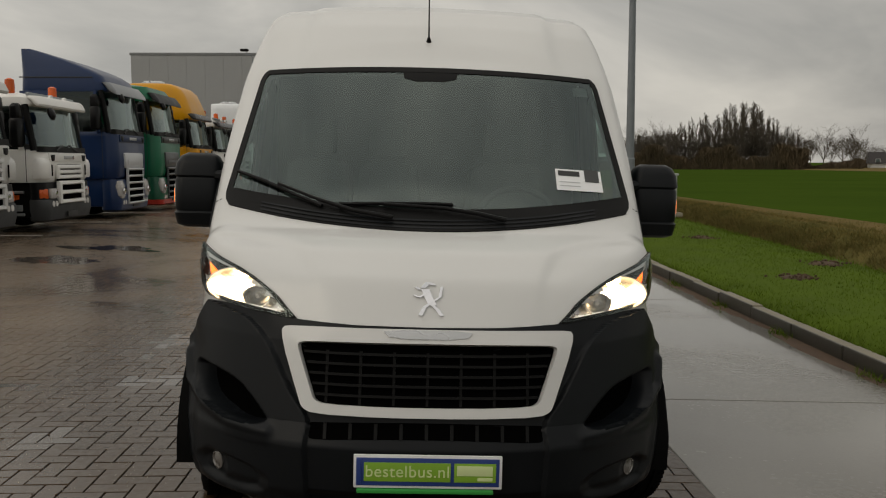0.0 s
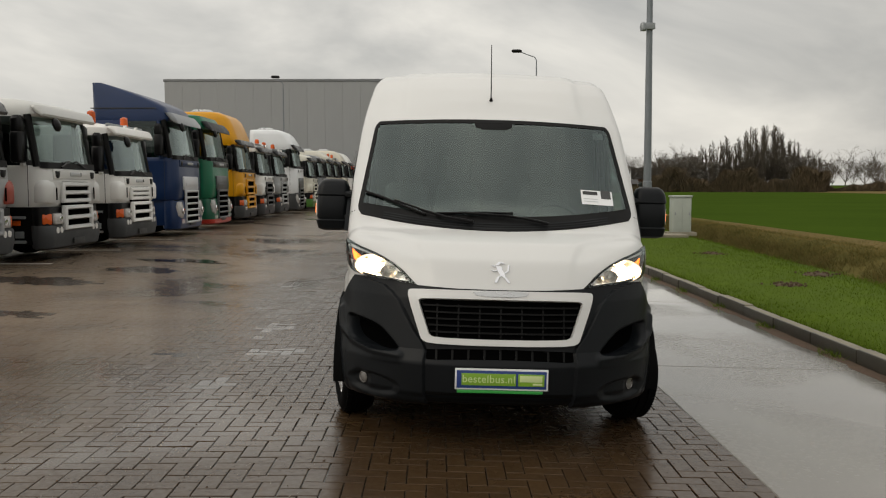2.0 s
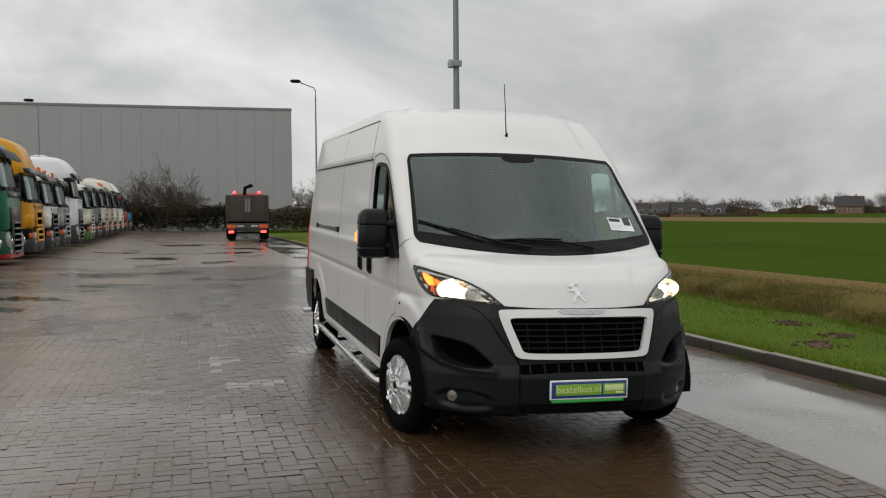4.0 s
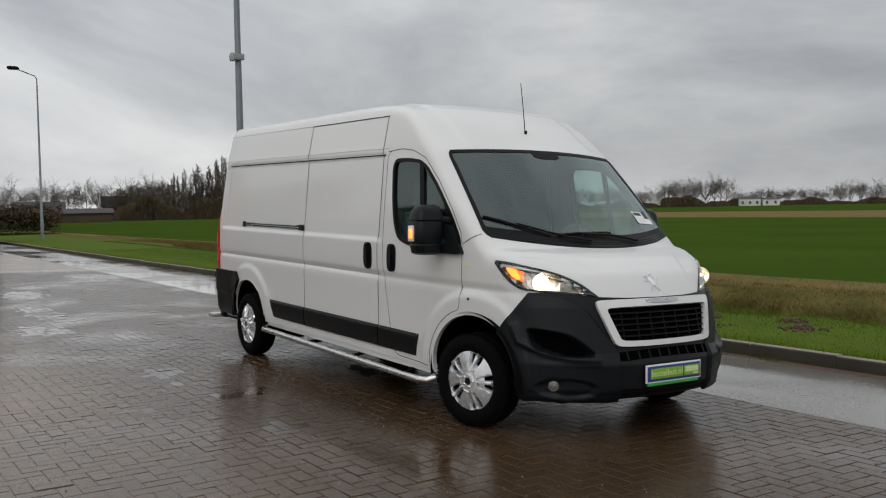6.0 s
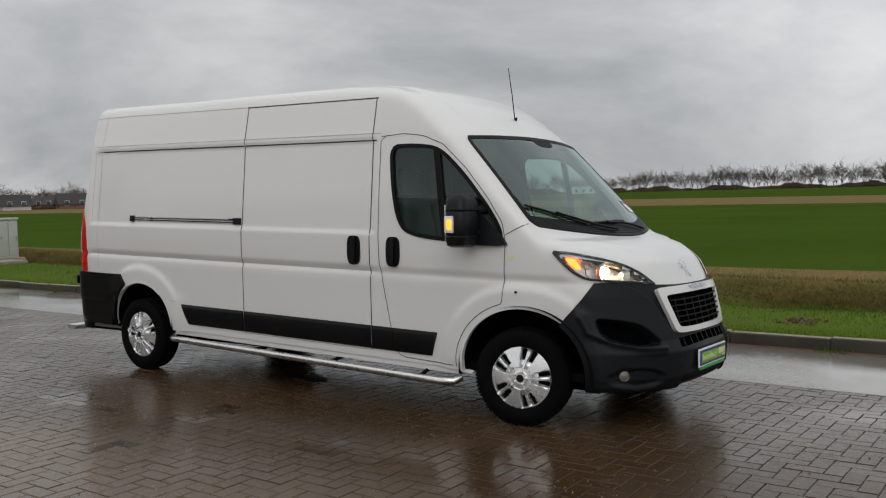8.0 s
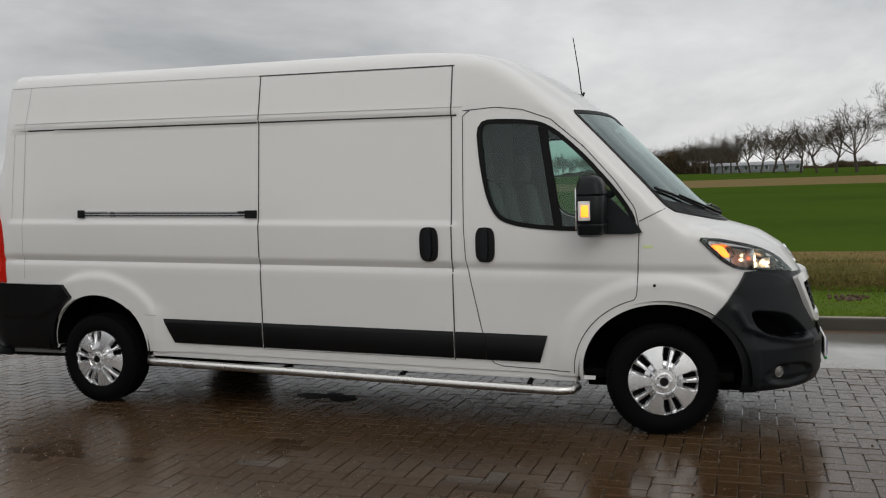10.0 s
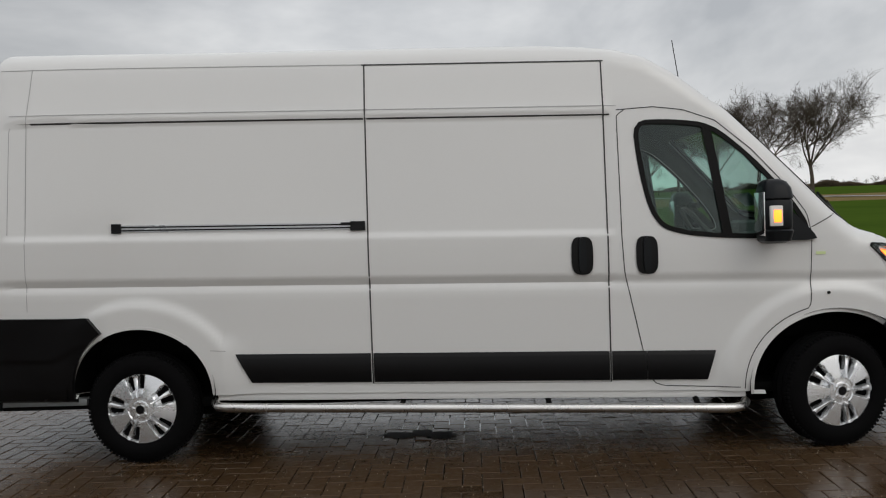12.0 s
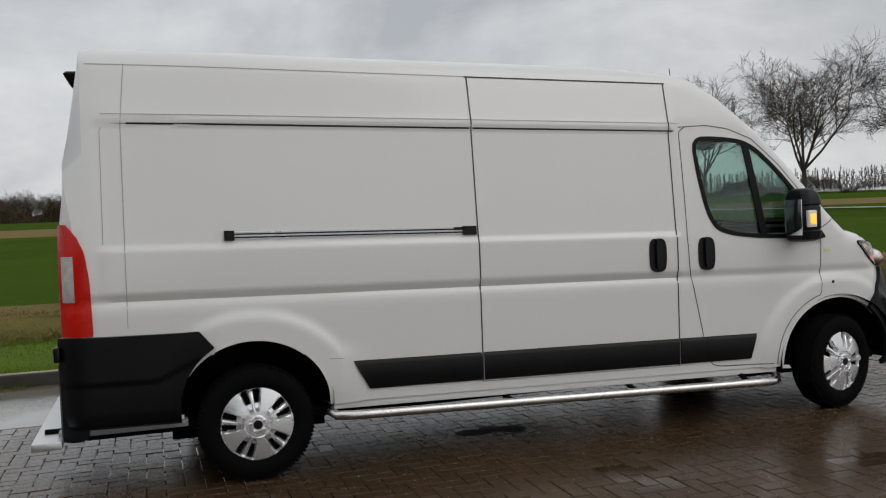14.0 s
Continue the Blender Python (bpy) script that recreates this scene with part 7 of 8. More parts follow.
def wood(az0, az1, dist, h0, h1, count, kind, seed, name, label, depth=25, scrub=0.35, scrub_n=0, material=None, envelope=None):
    """A distant belt of bare trees between two bearings from the yard, as one object."""
    rnd = random.Random(seed)
    V, F = [], []
    pool = {"bare": small_woods, "fine": fine_woods, "poplar": poplars}[kind]
    for i in range(count):
        az = radians(az0 + (az1 - az0) * (i + rnd.random()) / count)
        d = dist + rnd.uniform(0, depth)
        h = rnd.uniform(h0, h1) * (0.75 if rnd.random() < 0.2 else 1.0)
        if envelope:
            h *= float(np.interp(math.degrees(az), *envelope))
        v, f = pool[rnd.randrange(len(pool))]
        c, s = math.cos(i * 2.4), math.sin(i * 2.4)
        wd = h * (rnd.uniform(0.8, 1.15) if kind != "poplar" else rnd.uniform(0.45, 0.75))
        cx, cy = -3 + d * math.sin(az), d * math.cos(az)
        a = np.array(v)
        q = np.stack([cx + wd * (c * a[:, 0] - s * a[:, 1]), cy + wd * (s * a[:, 0] + c * a[:, 1]), h * a[:, 2]], 1)
        base = sum(len(b) for b in V)
        V.append(q)
        F.append(np.array(f) + base)
    me = mesh_of(name, np.concatenate(V), np.concatenate(F), material or M["far_wood"])
    ob = tagged(new(name, me), label, "trees", kind="stuff")
    if scrub_n:
        rs = np.random.RandomState(seed)
        n = scrub_n * 16
        u = rs.rand(n)
        az = np.radians(az0 + (az1 - az0) * u)
        d = dist + rs.uniform(-6, depth, n)
        swell = 0.55 + 0.25 * np.sin(az * 90 + seed) + 0.11 * np.sin(az * 241 + 2 * seed) + 0.05 * np.sin(az * 517)
        hh = scrub * h1 * np.clip(swell, 0.15, 1.2) * rs.rand(n) ** 0.55 + 0.2
        cx, cy = -3 + d * np.sin(az), d * np.cos(az)
        w = 0.00045 * dist * rs.uniform(0.4, 1.2, n)
        tx, ty = rs.normal(0, 0.35, n) * hh ** 0.5, rs.normal(0, 0.35, n) * hh ** 0.5
        foot = np.maximum(-0.1, hh - rs.uniform(0.6, 2.2, n))
        sv = np.stack([np.stack([cx - w, cy + w, foot], 1), np.stack([cx + w, cy - w, foot], 1), np.stack([cx + tx, cy + ty, hh], 1)], 1).reshape(-1, 3)
        sf = np.arange(3 * n).reshape(-1, 3)
        tagged(new("far_scrub", mesh_of("far_scrub", sv, sf, M["far_scrub"], smooth=False)), "brown winter scrub under the far trees", "scrub", kind="stuff")
    return ob


wood(6.2, 16.0, 205, 8.0, 11.0, 17, "fine", 1, "far_trees", "bare winter trees behind a farm shed", scrub=0.20, scrub_n=2600)
wood(14.0, 24.6, 200, 10.5, 14.8, 150, "poplar", 2, "poplar_wood", "dense belt of bare poplars beside the field", scrub=0.42, scrub_n=7000,
     envelope=([14.0, 16.5, 17.5, 19.0, 21.3, 22.4, 23.2, 24.6], [0.55, 0.6, 0.75, 0.9, 1.12, 0.95, 0.7, 0.55]))
wood(14.0, 24.0, 200, 7.5, 11.5, 22, "fine", 12, "wood_edge", "bare spreading trees at the wood's edge")
wood(24.2, 27.6, 225, 7.5, 10.0, 7, "fine", 3, "lone_trees", "a few bare trees near farmhouses", scrub=0.25, scrub_n=400)
wood(26.8, 36.0, 262, 4.0, 7.5, 40, "fine", 21, "garden_trees", "bare garden trees and hedges round farmhouses", depth=14, scrub=0.30, scrub_n=900)
wood(27.5, 39.0, 400, 5.0, 8.5, 40, "bare", 4, "far_trees", "low bare trees on the horizon", scrub=0.5, scrub_n=2500)
wood(39.0, 48.0, 400, 6.5, 11.0, 44, "fine", 5, "far_trees", "bare and autumn trees round a far hamlet", scrub=0.4, scrub_n=3000)
wood(48.0, 52.0, 400, 11.0, 15.5, 12, "fine", 6, "far_trees", "taller bare trees on the horizon", scrub=0.4, scrub_n=1200)
wood(52.0, 66.0, 450, 7.0, 12.0, 60, "fine", 7, "far_trees", "long belt of bare trees on the horizon", scrub=0.33, scrub_n=4000)
wood(66.0, 83.0, 500, 10.0, 15.0, 80, "bare", 8, "far_trees", "rows of bare trees beyond the fields", scrub=0.25, scrub_n=4000)
wood(81.0, 89.0, 330, 9.0, 13.0, 60, "bare", 13, "far_trees", "dark bare trees round the far sheds", scrub=0.75, scrub_n=3500)
wood(88.0, 118.0, 520, 3.0, 6.5, 90, "bare", 9, "far_hedge", "low hedge and pollards along the horizon", scrub=0.7, scrub_n=4000)
wood(117.0, 140.0, 560, 13.0, 17.0, 260, "poplar", 10, "far_poplars", "long even row of bare poplars on the horizon", scrub=0.80, scrub_n=6000)

# hedge and bushes at the yard's end
def leafy(name, label, x0, x1, y0, y1, h, n, seed, material, size=0.22):
    rnd = random.Random(seed)
    sv, sf = [], []
    for i in range(n):
        x, yv = rnd.uniform(x0, x1), rnd.uniform(y0, y1)
        top = h * (0.78 + 0.30 * noise.noise(Vector((x * 0.5, yv * 0.5, seed))))
        z = top * rnd.random() ** 0.55
        a, t = rnd.uniform(0, 6.28), rnd.uniform(-0.8, 0.8)
        u = Vector((math.cos(a), math.sin(a), t)).normalized() * size * rnd.uniform(0.5, 1.3)
        w = Vector((-math.sin(a), math.cos(a), rnd.uniform(-0.6, 0.6))).normalized() * size * rnd.uniform(0.4, 0.9)
        b = len(sv)
        c = Vector((x, yv, z))
        sv += [tuple(c - u), tuple(c - w * 0.6), tuple(c + u), tuple(c + w)]
        sf.append((b, b + 1, b + 2, b + 3))
    return tagged(new(name, mesh_of(name, sv, sf, material, smooth=False)), label, "hedge", kind="stuff")


leafy("hedge", "dark evergreen hedge in front of the warehouse", -26, 3.4, 83.5, 87.5, 3.1, 26000, 3, M["hedge"], 0.17)
leafy("bushes", "brown winter bushes beside the warehouse", 3.0, 10.5, 72, 80, 2.6, 15000, 4, M["far_scrub"], 0.12)
bush_mesh = [mesh_of("crown", *grow(120 + k, 5.6, clear=0.06, limbs=13, rise=0.8, spread=0.7, depth=5, kids=(4, 4, 4, 4, 3), girth=0.012, thin=0.010, wiggle=0.3), M["twig"]) for k in range(2)]
for k, (x, yv, sc) in enumerate(((-5.0, 83.0, 1.1), (-2.6, 83.6, 0.85), (-7.6, 84, 0.75), (9.0, 76, 0.5))):
    b = thing("bare_bush", pose(x, yv, 0, 0, 0, 70 * k), "bare twiggy bush by the hedge", "bush", "bushes at the yard's end")
    b.scale = (sc, sc, sc)
    br = new("crown", bush_mesh[k % 2])
    br.parent = b

# ---- far houses and sheds ----
def house(az, dist, w, d, h, roof_h, turn, wall, label, roof=None):
    a = radians(az)
    hs = thing("house", pose(-3 + dist * math.sin(a), dist * math.cos(a), 0, 0, 0, turn), label, "house", "far farm buildings")
    part("wall", box(-w / 2, w / 2, -d / 2, d / 2, -0.1, h, 0.03), wall, hs)
    e = 0.4
    rv = [(-w / 2 - e, -d / 2 - e, h), (w / 2 + e, -d / 2 - e, h), (w / 2 + e, d / 2 + e, h), (-w / 2 - e, d / 2 + e, h), (-w / 2 - e, 0, h + roof_h), (w / 2 + e, 0, h + roof_h)]
    rf = part("roof", (rv, [(0, 1, 5, 4), (2, 3, 4, 5), (1, 2, 5), (3, 0, 4), (3, 2, 1, 0)]), roof or M["roof_tile"], hs)
    if roof_h > 2:
        part("chimney", box(w / 4 - 0.3, w / 4 + 0.3, -0.3, 0.3, h + roof_h * 0.6, h + roof_h + 0.7, 0.03), M["house_wall"], rf)
    n = max(2, int(w / 3))
    for k in range(n if wall is not M["far_scrub"] else 0):
        xx = -w / 2 + w * (k + 0.5) / n
        wn_ = part("window", box(xx - 0.5, xx + 0.5, -d / 2 - 0.06, -d / 2 - 0.01, 1.0, 2.2, 0.02), truck_side_glass, hs)
        part("frame", box(xx - 0.58, xx + 0.58, -d / 2 - 0.04, -d / 2 - 0.012, 0.92, 2.28, 0.02), M["house_white"], wn_)
    return hs


for az, dist, w, d, h, rh, tn, wall, lb in (
        (28.6, 250, 6.6, 6, 1.1, 2.9, -20, M["house_white"], "low farmhouse with a dark pitched roof"),
        (30.3, 262, 5.0, 8, 1.2, 2.5, -40, M["house_wall"], "brick farmhouse with a steep dark roof"),
        (31.7, 255, 7.4, 6, 1.2, 3.0, -20, M["house_wall"], "brick house with a dark tiled roof"),
        (33.6, 262, 5.4, 6, 1.0, 2.2, -50, M["house_white"], "pale house with a dark roof"),
        (11.8, 175, 11, 8, 1.7, 0.9, -10, M["far_scrub"], "low dark wooden farm shed"),
        (9.6, 190, 9, 8, 2.3, 1.8, -10, M["house_wall"], "brick barn among bare trees"),
        (14.4, 215, 9, 8, 3.0, 2.6, -10, M["house_wall"], "brick house among bare trees"),
        (40.8, 380, 10, 8, 3.0, 4.0, -40, M["house_wall"], "far house with a red roof"),
        (53.2, 420, 9, 8, 3.4, 0.8, -50, M["house_white"], "far white bungalow with a low roof"),
        (54.4, 420, 7, 8, 3.0, 0.6, -50, M["house_white"], "far white flat annex"),
        (63.6, 430, 20, 10, 4.0, 0.8, -63, M["house_white"], "far long white shed")):
    house(az, dist, w, d, h, rh, tn, wall, lb)
shed = house(90.1, 300, 27, 14, 2.4, 1.0, -89, M["pole"], "long grey shed behind roadside trees", M["coping"])

# ---- verge: blades, ditch bank straw, molehills ----
def blades(name, label, n, seed, area, h0, h1, material, lean=0.5, width=0.008):
    rnd = np.random.RandomState(seed)
    x, yv, z = area(rnd, n)
    a = rnd.uniform(0, 2 * np.pi, n)
    h = rnd.uniform(h0, h1, n)
    bow = (0.5 + np.abs(rnd.normal(0, lean, n))) * h
    lx, ly = -np.sin(a) * bow, np.cos(a) * bow
    dx, dy = np.cos(a) * width, np.sin(a) * width
    V = np.stack([np.stack([x - dx, yv - dy, z - 0.01], 1), np.stack([x + dx, yv + dy, z - 0.01], 1), np.stack([x + lx, yv + ly, z + h], 1)], 1).reshape(-1, 3)
    F = np.arange(3 * n).reshape(-1, 3)
    return tagged(new(name, mesh_of(name, V, F, material, smooth=False)), label, "grass", kind="stuff")


def verge_area(rnd, n):
    yv = -9 + 44 * rnd.rand(n) ** 1.4
    x = rnd.uniform(3.54, 6.2, n) + 0.055 * (yv - 2) * rnd.rand(n)
    return x, yv, np.full(n, -0.005)


def edge_area(rnd, n):
    return 3.535 + np.abs(rnd.normal(0, 0.03, n)), rnd.uniform(-12, 40, n), np.full(n, -0.01)


def bank_area(rnd, n):
    yv = -12 + 60 * rnd.rand(n) ** 1.3
    t = rnd.rand(n)
    x = 7.25 + 2.2 * t
    return x + drift(x, yv), yv, np.interp(x, [7.3, 8.0, 8.6, 9.3], [-0.66, -0.28, -0.06, 0.0]) * dip(yv)


def near_bank(rnd, n):
    yv = -12 + 60 * rnd.rand(n) ** 1.3
    x = 5.9 + np.abs(rnd.normal(0, 0.35, n))
    return x + drift(x, yv), yv, np.interp(x, [5.4, 6.1, 6.8], [-0.01, -0.06, -0.6]) * dip(yv)


def stubble_area(rnd, n):
    yv = -20 + 80 * rnd.rand(n) ** 1.2
    x = rnd.uniform(8.9, 11.1, n)
    return x + drift(x, yv), yv, np.full(n, -0.01)


blades("verge_grass", "short green winter grass of the verge", 60000, 1, verge_area, 0.012, 0.035, M["blade"], 0.7, 0.006)
blades("kerb_grass", "grass tufts growing over the kerb", 5000, 2, edge_area, 0.03, 0.10, M["blade"], 0.8, 0.006)
blades("ditch_straw", "long rank yellow-brown grass on the ditch bank", 60000, 3, bank_area, 0.03, 0.10, M["straw"], 0.9, 0.008)
blades("ditch_edge_grass", "longer grass along the ditch edge", 14000, 4, near_bank, 0.02, 0.07, M["blade"], 0.8, 0.007)
blades("field_stubble", "straw and stubble at the field edge", 24000, 5, stubble_area, 0.02, 0.06, M["straw"], 1.2, 0.008)


def tuft_area(rnd, n):
    """Clumps on the ditch's far bank."""
    yc, xc = -12 + 50 * rnd.rand(1100) ** 1.3, rnd.uniform(6.95, 8.1, 1100)
    k = rnd.randint(0, 1100, n)
    x, yv = xc[k] + rnd.normal(0, 0.07, n), yc[k] + rnd.normal(0, 0.13, n)
    return x + drift(x, yv), yv, np.interp(x, [6.8, 7.3, 8.0, 8.6], [-0.62, -0.66, -0.28, -0.06]) * dip(yv)


def mown_area(rnd, n):
    yv = -14 + 60 * rnd.rand(n) ** 1.3
    x = 8.0 + np.abs(rnd.normal(0, 0.45, n))
    return x + drift(x, yv), yv, np.interp(x, [8.0, 8.6, 9.3], [-0.28, -0.06, 0.0]) * dip(yv)


blades("bank_tufts", "dark rank grass tufts hanging over the ditch bank", 34000, 6, tuft_area, 0.08, 0.26, M["rank"], 0.8, 0.009)
blades("mown_straw", "flattened straw lying along the top of the bank", 26000, 7, mown_area, 0.03, 0.09, M["straw"], 1.6, 0.010)


def molehill(x, yv, r, seed):
    rnd = random.Random(seed)
    hill = thing("molehill", pose(x, yv, 0, 0, 0, rnd.uniform(0, 360)), "crumbled brown molehill on the grass verge", "molehill", "molehills on the verge")
    v, f = [], []
    n, m = 18, 6
    for k in range(m):
        t = k / (m - 1)
        for i in range(n):
            a = 2 * math.pi * i / n
            rr = r * (1 - t) * (1 + 0.35 * noise.noise(Vector((math.cos(a) * 2, math.sin(a) * 2, seed + t))))
            v.append((rr * math.cos(a), rr * math.sin(a), -0.02 + 0.22 * r * math.sin(t * 1.5) * (1 + 0.3 * noise.noise(Vector((rr * 9, a * 2, seed))))))
    for k in range(m - 1):
        for i in range(n):
            f.append((k * n + i, k * n + (i + 1) % n, (k + 1) * n + (i + 1) % n, (k + 1) * n + i))
    part("mound", (v, f), M["soil"], hill)
    g = []
    for k in range(48):
        a, d = rnd.uniform(0, 6.28), r * rnd.uniform(0.3, 1.5)
        s = rnd.uniform(0.006, 0.018)
        g.append(moved(box(-s, s, -s, s, -s, s, s * 0.5), pose(d * math.cos(a), d * math.sin(a), max(0.0, 0.2 * r * (1 - d / r)) + s * 0.4, rnd.uniform(0, 90), rnd.uniform(0, 90), 0)))
    part("soil_lump", join(*g), M["soil"], hill)["kind"] = "stuff"


for k, (x, yv, r) in enumerate(((5.95, 9.9, 0.26), (4.85, 8.35, 0.24), (4.35, 3.35, 0.22), (4.9, 2.35, 0.20), (4.5, 0.55, 0.2), (5.0, -0.6, 0.17), (4.2, -1.9, 0.2), (5.3, 5.1, 0.18), (5.6, 14.5, 0.25), (5.05, 3.9, 0.15), (5.45, 2.9, 0.13))):
    molehill(x, yv, r, k + 1)

# ---- laid bricks of the yard, last ----
paving = thing("brick_paving", pose(0, 0, 0), "rain-wet brown clay pavers laid in herringbone", "paving", kind="structure")
WB = 0.1035
GAP = 0.0065


def brick_form(cx, cy, along_x, hz, tilt):
    """One paver: chamfered top and sides; its base lies in the bed."""
    lx, ly = (2 * WB - GAP, WB - GAP) if along_x else (WB - GAP, 2 * WB - GAP)
    hx, hy, c = lx / 2, ly / 2, 0.0025
    out = []
    for dx, dy, dz in ((-hx, -hy, -0.03), (hx, -hy, -0.03), (hx, hy, -0.03), (-hx, hy, -0.03), (-hx, -hy, -c), (hx, -hy, -c), (hx, hy, -c), (-hx, hy, -c),
                       (-hx + c, -hy + c, 0), (hx - c, -hy + c, 0), (hx - c, hy - c, 0), (-hx + c, hy - c, 0)):
        x, yv = cx + dx, cy + dy
        out.append((x, yv, ground_z(x) + dz + hz + tilt * (dx if along_x else dy)))
    return out


BF = [(8, 9, 10, 11), (4, 5, 9, 8), (5, 6, 10, 9), (6, 7, 11, 10), (7, 4, 8, 11), (0, 1, 5, 4), (1, 2, 6, 5), (2, 3, 7, 6), (3, 0, 4, 7)]
bv, bf, singles = [], [], []
wv, wf = [], []
SOAKED = [(-1.80, 3.05, 0.30, 0.14), (-2.0, 1.72, 0.16, 0.16), (-2.08, 4.46, 0.20, 0.26), (-2.1, 3.86, 0.08, 0.10), (-2.7, 2.9, 0.2, 0.10), (-3.3, 0.3, 0.32, 0.14), (-4.9, 3.3, 0.40, 0.22), (-5.2, 5.2, 0.5, 0.25), (-6.2, 8.2, 0.8, 0.5), (-5.4, 10.4, 0.6, 0.5),
          (-2.4, 8.6, 0.3, 0.6), (-2.0, 11.0, 0.25, 1.0), (-1.7, 14.5, 0.4, 1.0), (-3.9, 15.5, 0.9, 0.5), (-2.6, 19.5, 0.6, 1.0), (-4.5, 19.0, 1.0, 0.7)]
rb = random.Random(21)
i0, i1 = int(BX0 / WB), int(BX1 / WB)
j0, j1 = int(BY0 / WB), int(BY1 / WB)
for i in range(i0, i1 + 1):
    for j in range(j0, j1 + 1):
        r = (i - j) % 4
        if r == 0:
            cx, cy, ax = (i + 1) * WB, (j + 0.5) * WB, True
        elif r == 3:
            cx, cy, ax = (i + 0.5) * WB, (j + 1) * WB, False
        else:
            continue
        if cx - WB < BX0:
            continue
        if cx + (WB if ax else WB / 2) > BX1:
            if ax and i * WB + WB <= BX1:
                b = len(bv)
                bv += [((i + 0.5) * WB + (x - cx) * (0.5 if abs(x - cx) > 0 else 1), yv, z) for x, yv, z in brick_form(cx, cy, True, 0.0, 0.0)]
                bf += [tuple(q + b for q in f) for f in BF]
            continue
        hz = rb.gauss(-0.0005, 0.0008) + 0.003 * noise.noise(Vector((cx * 0.8, cy * 0.8, 7.0)))
        tl = rb.gauss(0, 0.006)
        if -2.75 < cx < -0.15 and -2.45 < cy < -0.1 and len(singles) < 290:
            singles.append((cx, cy, ax, hz))
        elif any(((cx - sx) / sa) ** 2 + ((cy - sy) / sb) ** 2 < 1 + 0.9 * noise.noise(Vector((cx * 5, cy * 5, 2.0))) for sx, sy, sa, sb in SOAKED):
            b = len(wv)
            wv += brick_form(cx, cy, ax, hz - 0.001, tl)
            wf += [tuple(q + b for q in f) for f in BF]
        else:
            b = len(bv)
            bv += brick_form(cx, cy, ax, hz, tl)
            bf += [tuple(q + b for q in f) for f in BF]
rest = new("laid_bricks", mesh_of("laid_bricks", bv, bf, M["brick"], smooth=False))
rest.parent = paving
tagged(rest, "", "", "", "stuff")
damp = new("soaked_bricks", mesh_of("soaked_bricks", wv, wf, M["damp"], smooth=False))
damp.parent = paving
tagged(damp, "", "", "", "stuff")
one = {}
for ax in (True, False):
    v = [(x, yv, z - ground_z(x)) for x, yv, z in brick_form(0, 0, ax, 0, 0)]
    one[ax] = mesh_of("brick", v, BF, M["brick_single"], smooth=False)
for cx, cy, ax, hz in singles:
    ob = new("brick", one[ax])
    ob.parent = paving
    ob.matrix_local = Matrix.Translation((cx, cy, ground_z(cx) + hz)) @ pose(0, 0, 0, 0, 1.6 if cx > EDGE else 0, 0)
# standing water in the hollows of the paving
pr = random.Random(77)
for px_, py_, ra, rb_ in ((-0.47, 3.38, 0.16, 0.26),
                          (-5.2, 12.3, 0.8, 0.6), (-2.0, 17.0, 0.25, 0.9), (-1.5, 24.5, 0.6, 1.1), (-3.4, 28.0, 1.0, 1.2), (-0.6, 32.0, 1.0, 1.3),
                          (-2.2, 42.0, 1.6, 1.6), (0.4, 37.0, 0.8, 1.4), (-5.0, 33.0, 1.0, 1.0)):
    ph = [pr.uniform(0, 6.28) for _ in range(4)]
    rim = []
    for i in range(44):
        a = 2 * math.pi * i / 44
        r = 0.72 + 0.22 * math.sin(2 * a + ph[0]) + 0.17 * math.sin(3 * a + ph[1]) + 0.13 * math.sin(5 * a + ph[2]) + 0.10 * math.sin(9 * a + ph[3])
        x, yv = px_ + ra * r * math.cos(a), py_ + rb_ * r * math.sin(a)
        rim.append((x, yv, ground_z(x) + 0.0045))
    pud_ob = new("puddle", mesh_of("puddle", rim, [tuple(range(44))], M["oil"] if px_ == -0.47 else M["water"], smooth=False))
    tagged(pud_ob, "shallow rain puddle on brown block paving", "puddle", "puddles on the paving", "structure")
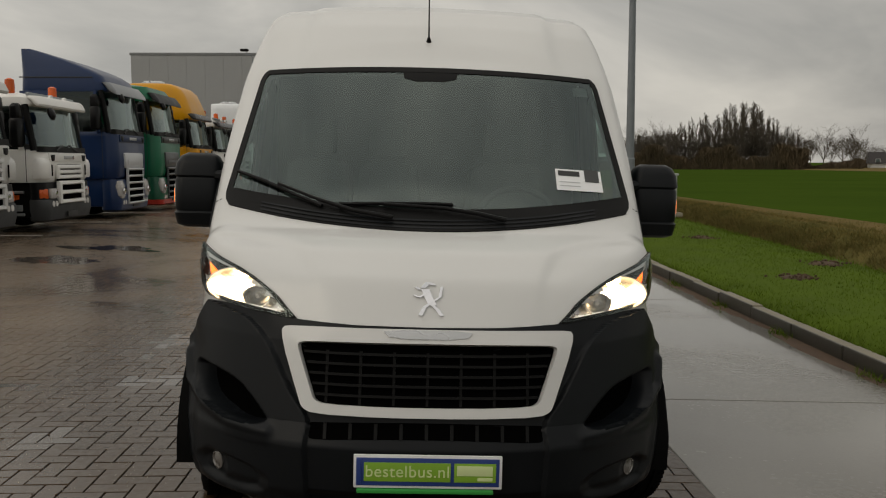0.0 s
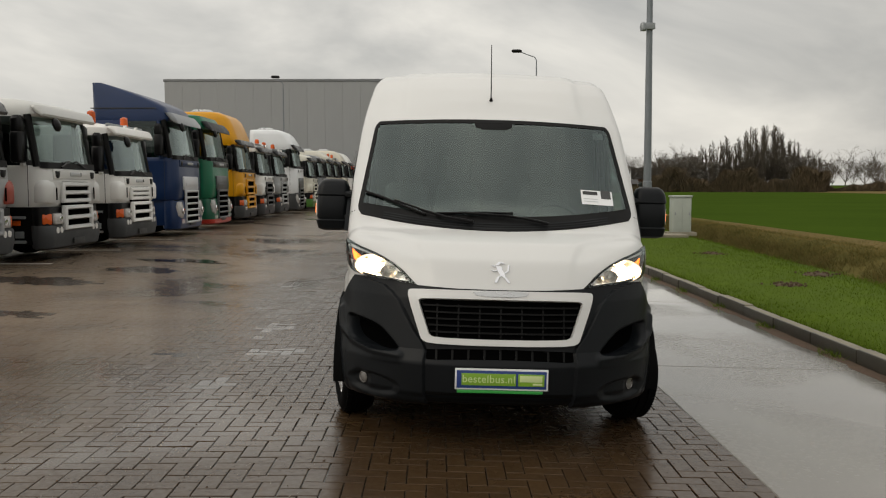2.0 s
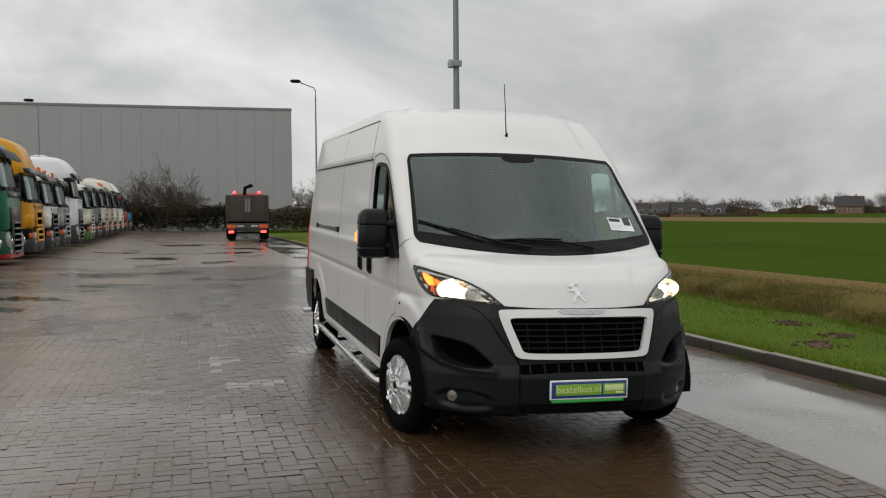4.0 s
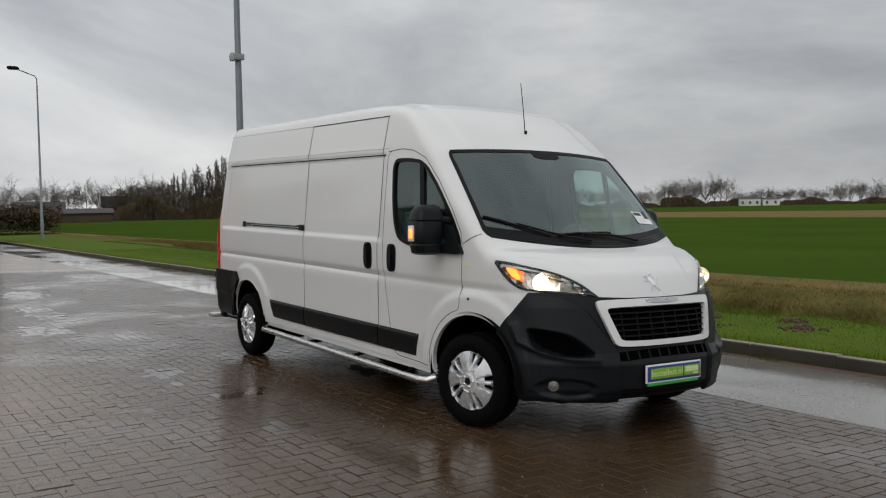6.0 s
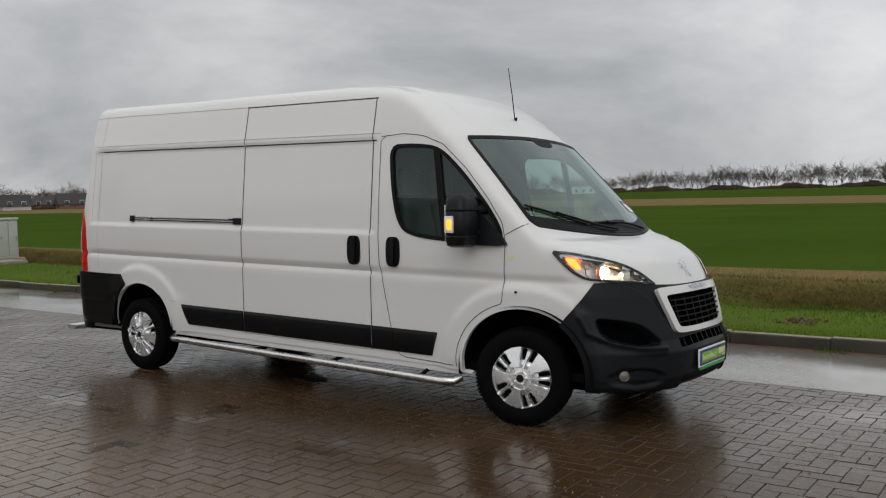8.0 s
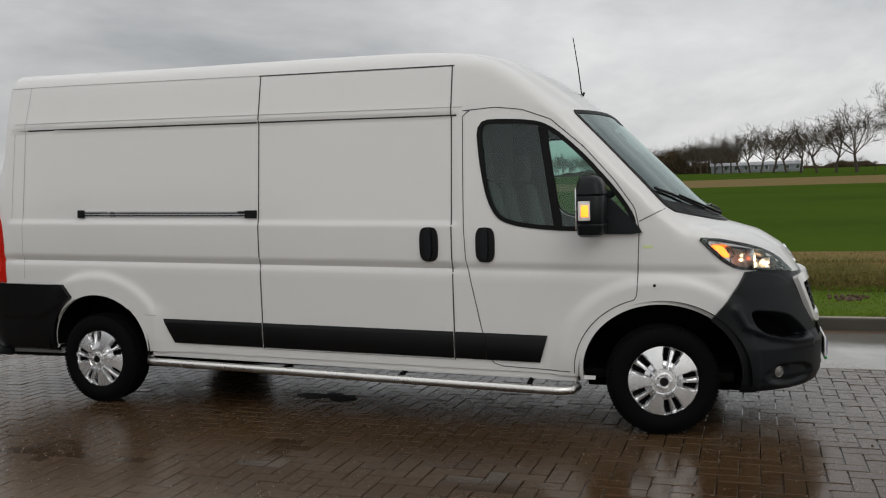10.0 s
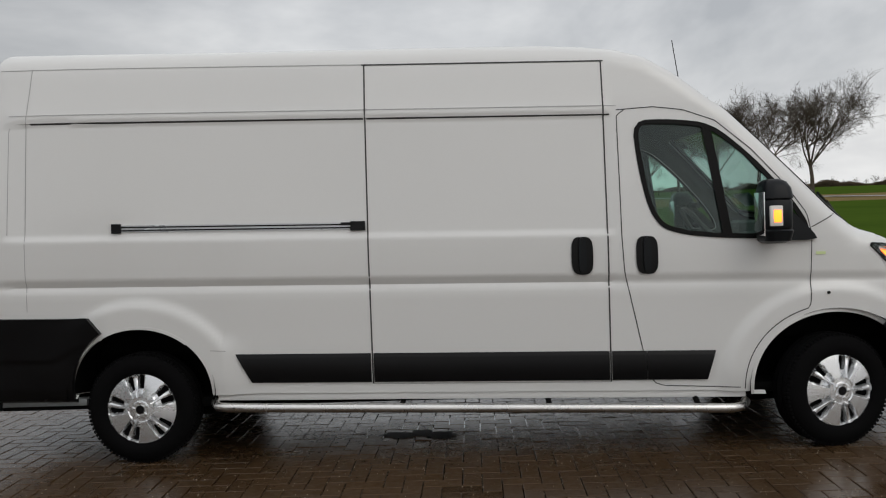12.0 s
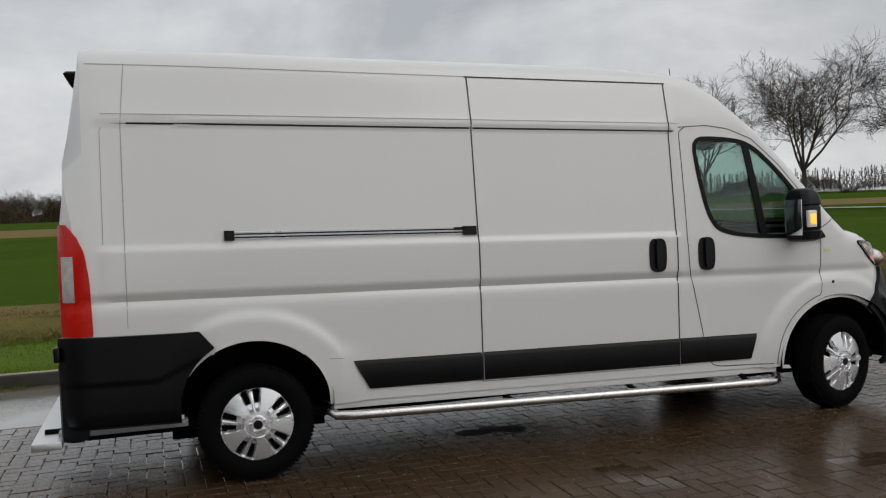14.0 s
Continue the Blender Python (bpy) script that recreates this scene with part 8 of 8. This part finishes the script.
# line of dirt and weeds in the gutter
gd = random.Random(4)
dv, df = [], []
for k in range(300):
    yv = -14 + 0.2 * k
    w = 0.10 + 0.10 * noise.noise(Vector((yv * 0.8, 0, 3))) + gd.uniform(0, 0.05)
    dv += [(KERB_X - 0.006, yv, ground_z(KERB_X) + 0.012), (KERB_X - max(0.03, w), yv + gd.uniform(-0.05, 0.05), ground_z(KERB_X - w) + 0.003)]
for k in range(299):
    df.append((2 * k, 2 * k + 1, 2 * k + 3, 2 * k + 2))
tagged(new("gutter_dirt", mesh_of("gutter_dirt", dv, df, M["soil"])), "dark wet silt and leaves along the kerb foot", "dirt", kind="structure")


def gutter_area(rnd, n):
    yv = rnd.uniform(-12, 30, n)
    yv = np.round(yv / 1.7) * 1.7 + rnd.normal(0, 0.10, n)
    return KERB_X - 0.02 - np.abs(rnd.normal(0, 0.05, n)), yv, np.full(n, ground_z(KERB_X) + 0.005)


blades("gutter_weeds", "small weeds sprouting at the kerb foot", 1600, 9, gutter_area, 0.02, 0.08, M["blade"], 0.8, 0.006)
# grit and leaf crumbs
rg = random.Random(8)
grit = []
for k in range(420):
    x, yv = rg.uniform(-6.5, 2.8), rg.uniform(-4.5, 9)
    s = rg.uniform(0.002, 0.006)
    grit.append(moved(box(-s, s, -s * 0.7, s * 0.7, -s * 0.4, s * 0.4, 0), pose(x, yv, ground_z(x) + s * 0.4, 0, 0, rg.uniform(0, 180))))
tagged(new("grit", mesh_of("grit", *join(*grit), M["soil"], smooth=False)), "scattered grit and leaf crumbs on the paving", "grit", kind="stuff")
# pale crumbs of sand on the bricks
cv, cf = [], []
for k in range(5200):
    x, yv = rg.uniform(-4.6, -1.0), rg.uniform(-2.5, 8)
    if noise.noise(Vector((x * 1.3, yv * 1.3, 5.0))) < rg.uniform(-0.6, 0.3):
        continue
    s, a0, b = rg.uniform(0.0012, 0.0038), rg.uniform(0, 6.28), len(cv)
    for i in range(4):
        cv.append((x + s * math.cos(a0 + 1.57 * i), yv + s * 0.8 * math.sin(a0 + 1.57 * i), ground_z(x) - 0.002))
    cv.append((x + s * 0.2, yv, ground_z(x) + 0.003 + s * 0.6))
    cf += [(b + i, b + (i + 1) % 4, b + 4) for i in range(4)]
tagged(new("sand_crumbs", mesh_of("sand_crumbs", cv, cf, M["grit"], smooth=False)), "pale sand crumbs strewn over wet brown pavers", "sand", kind="stuff")
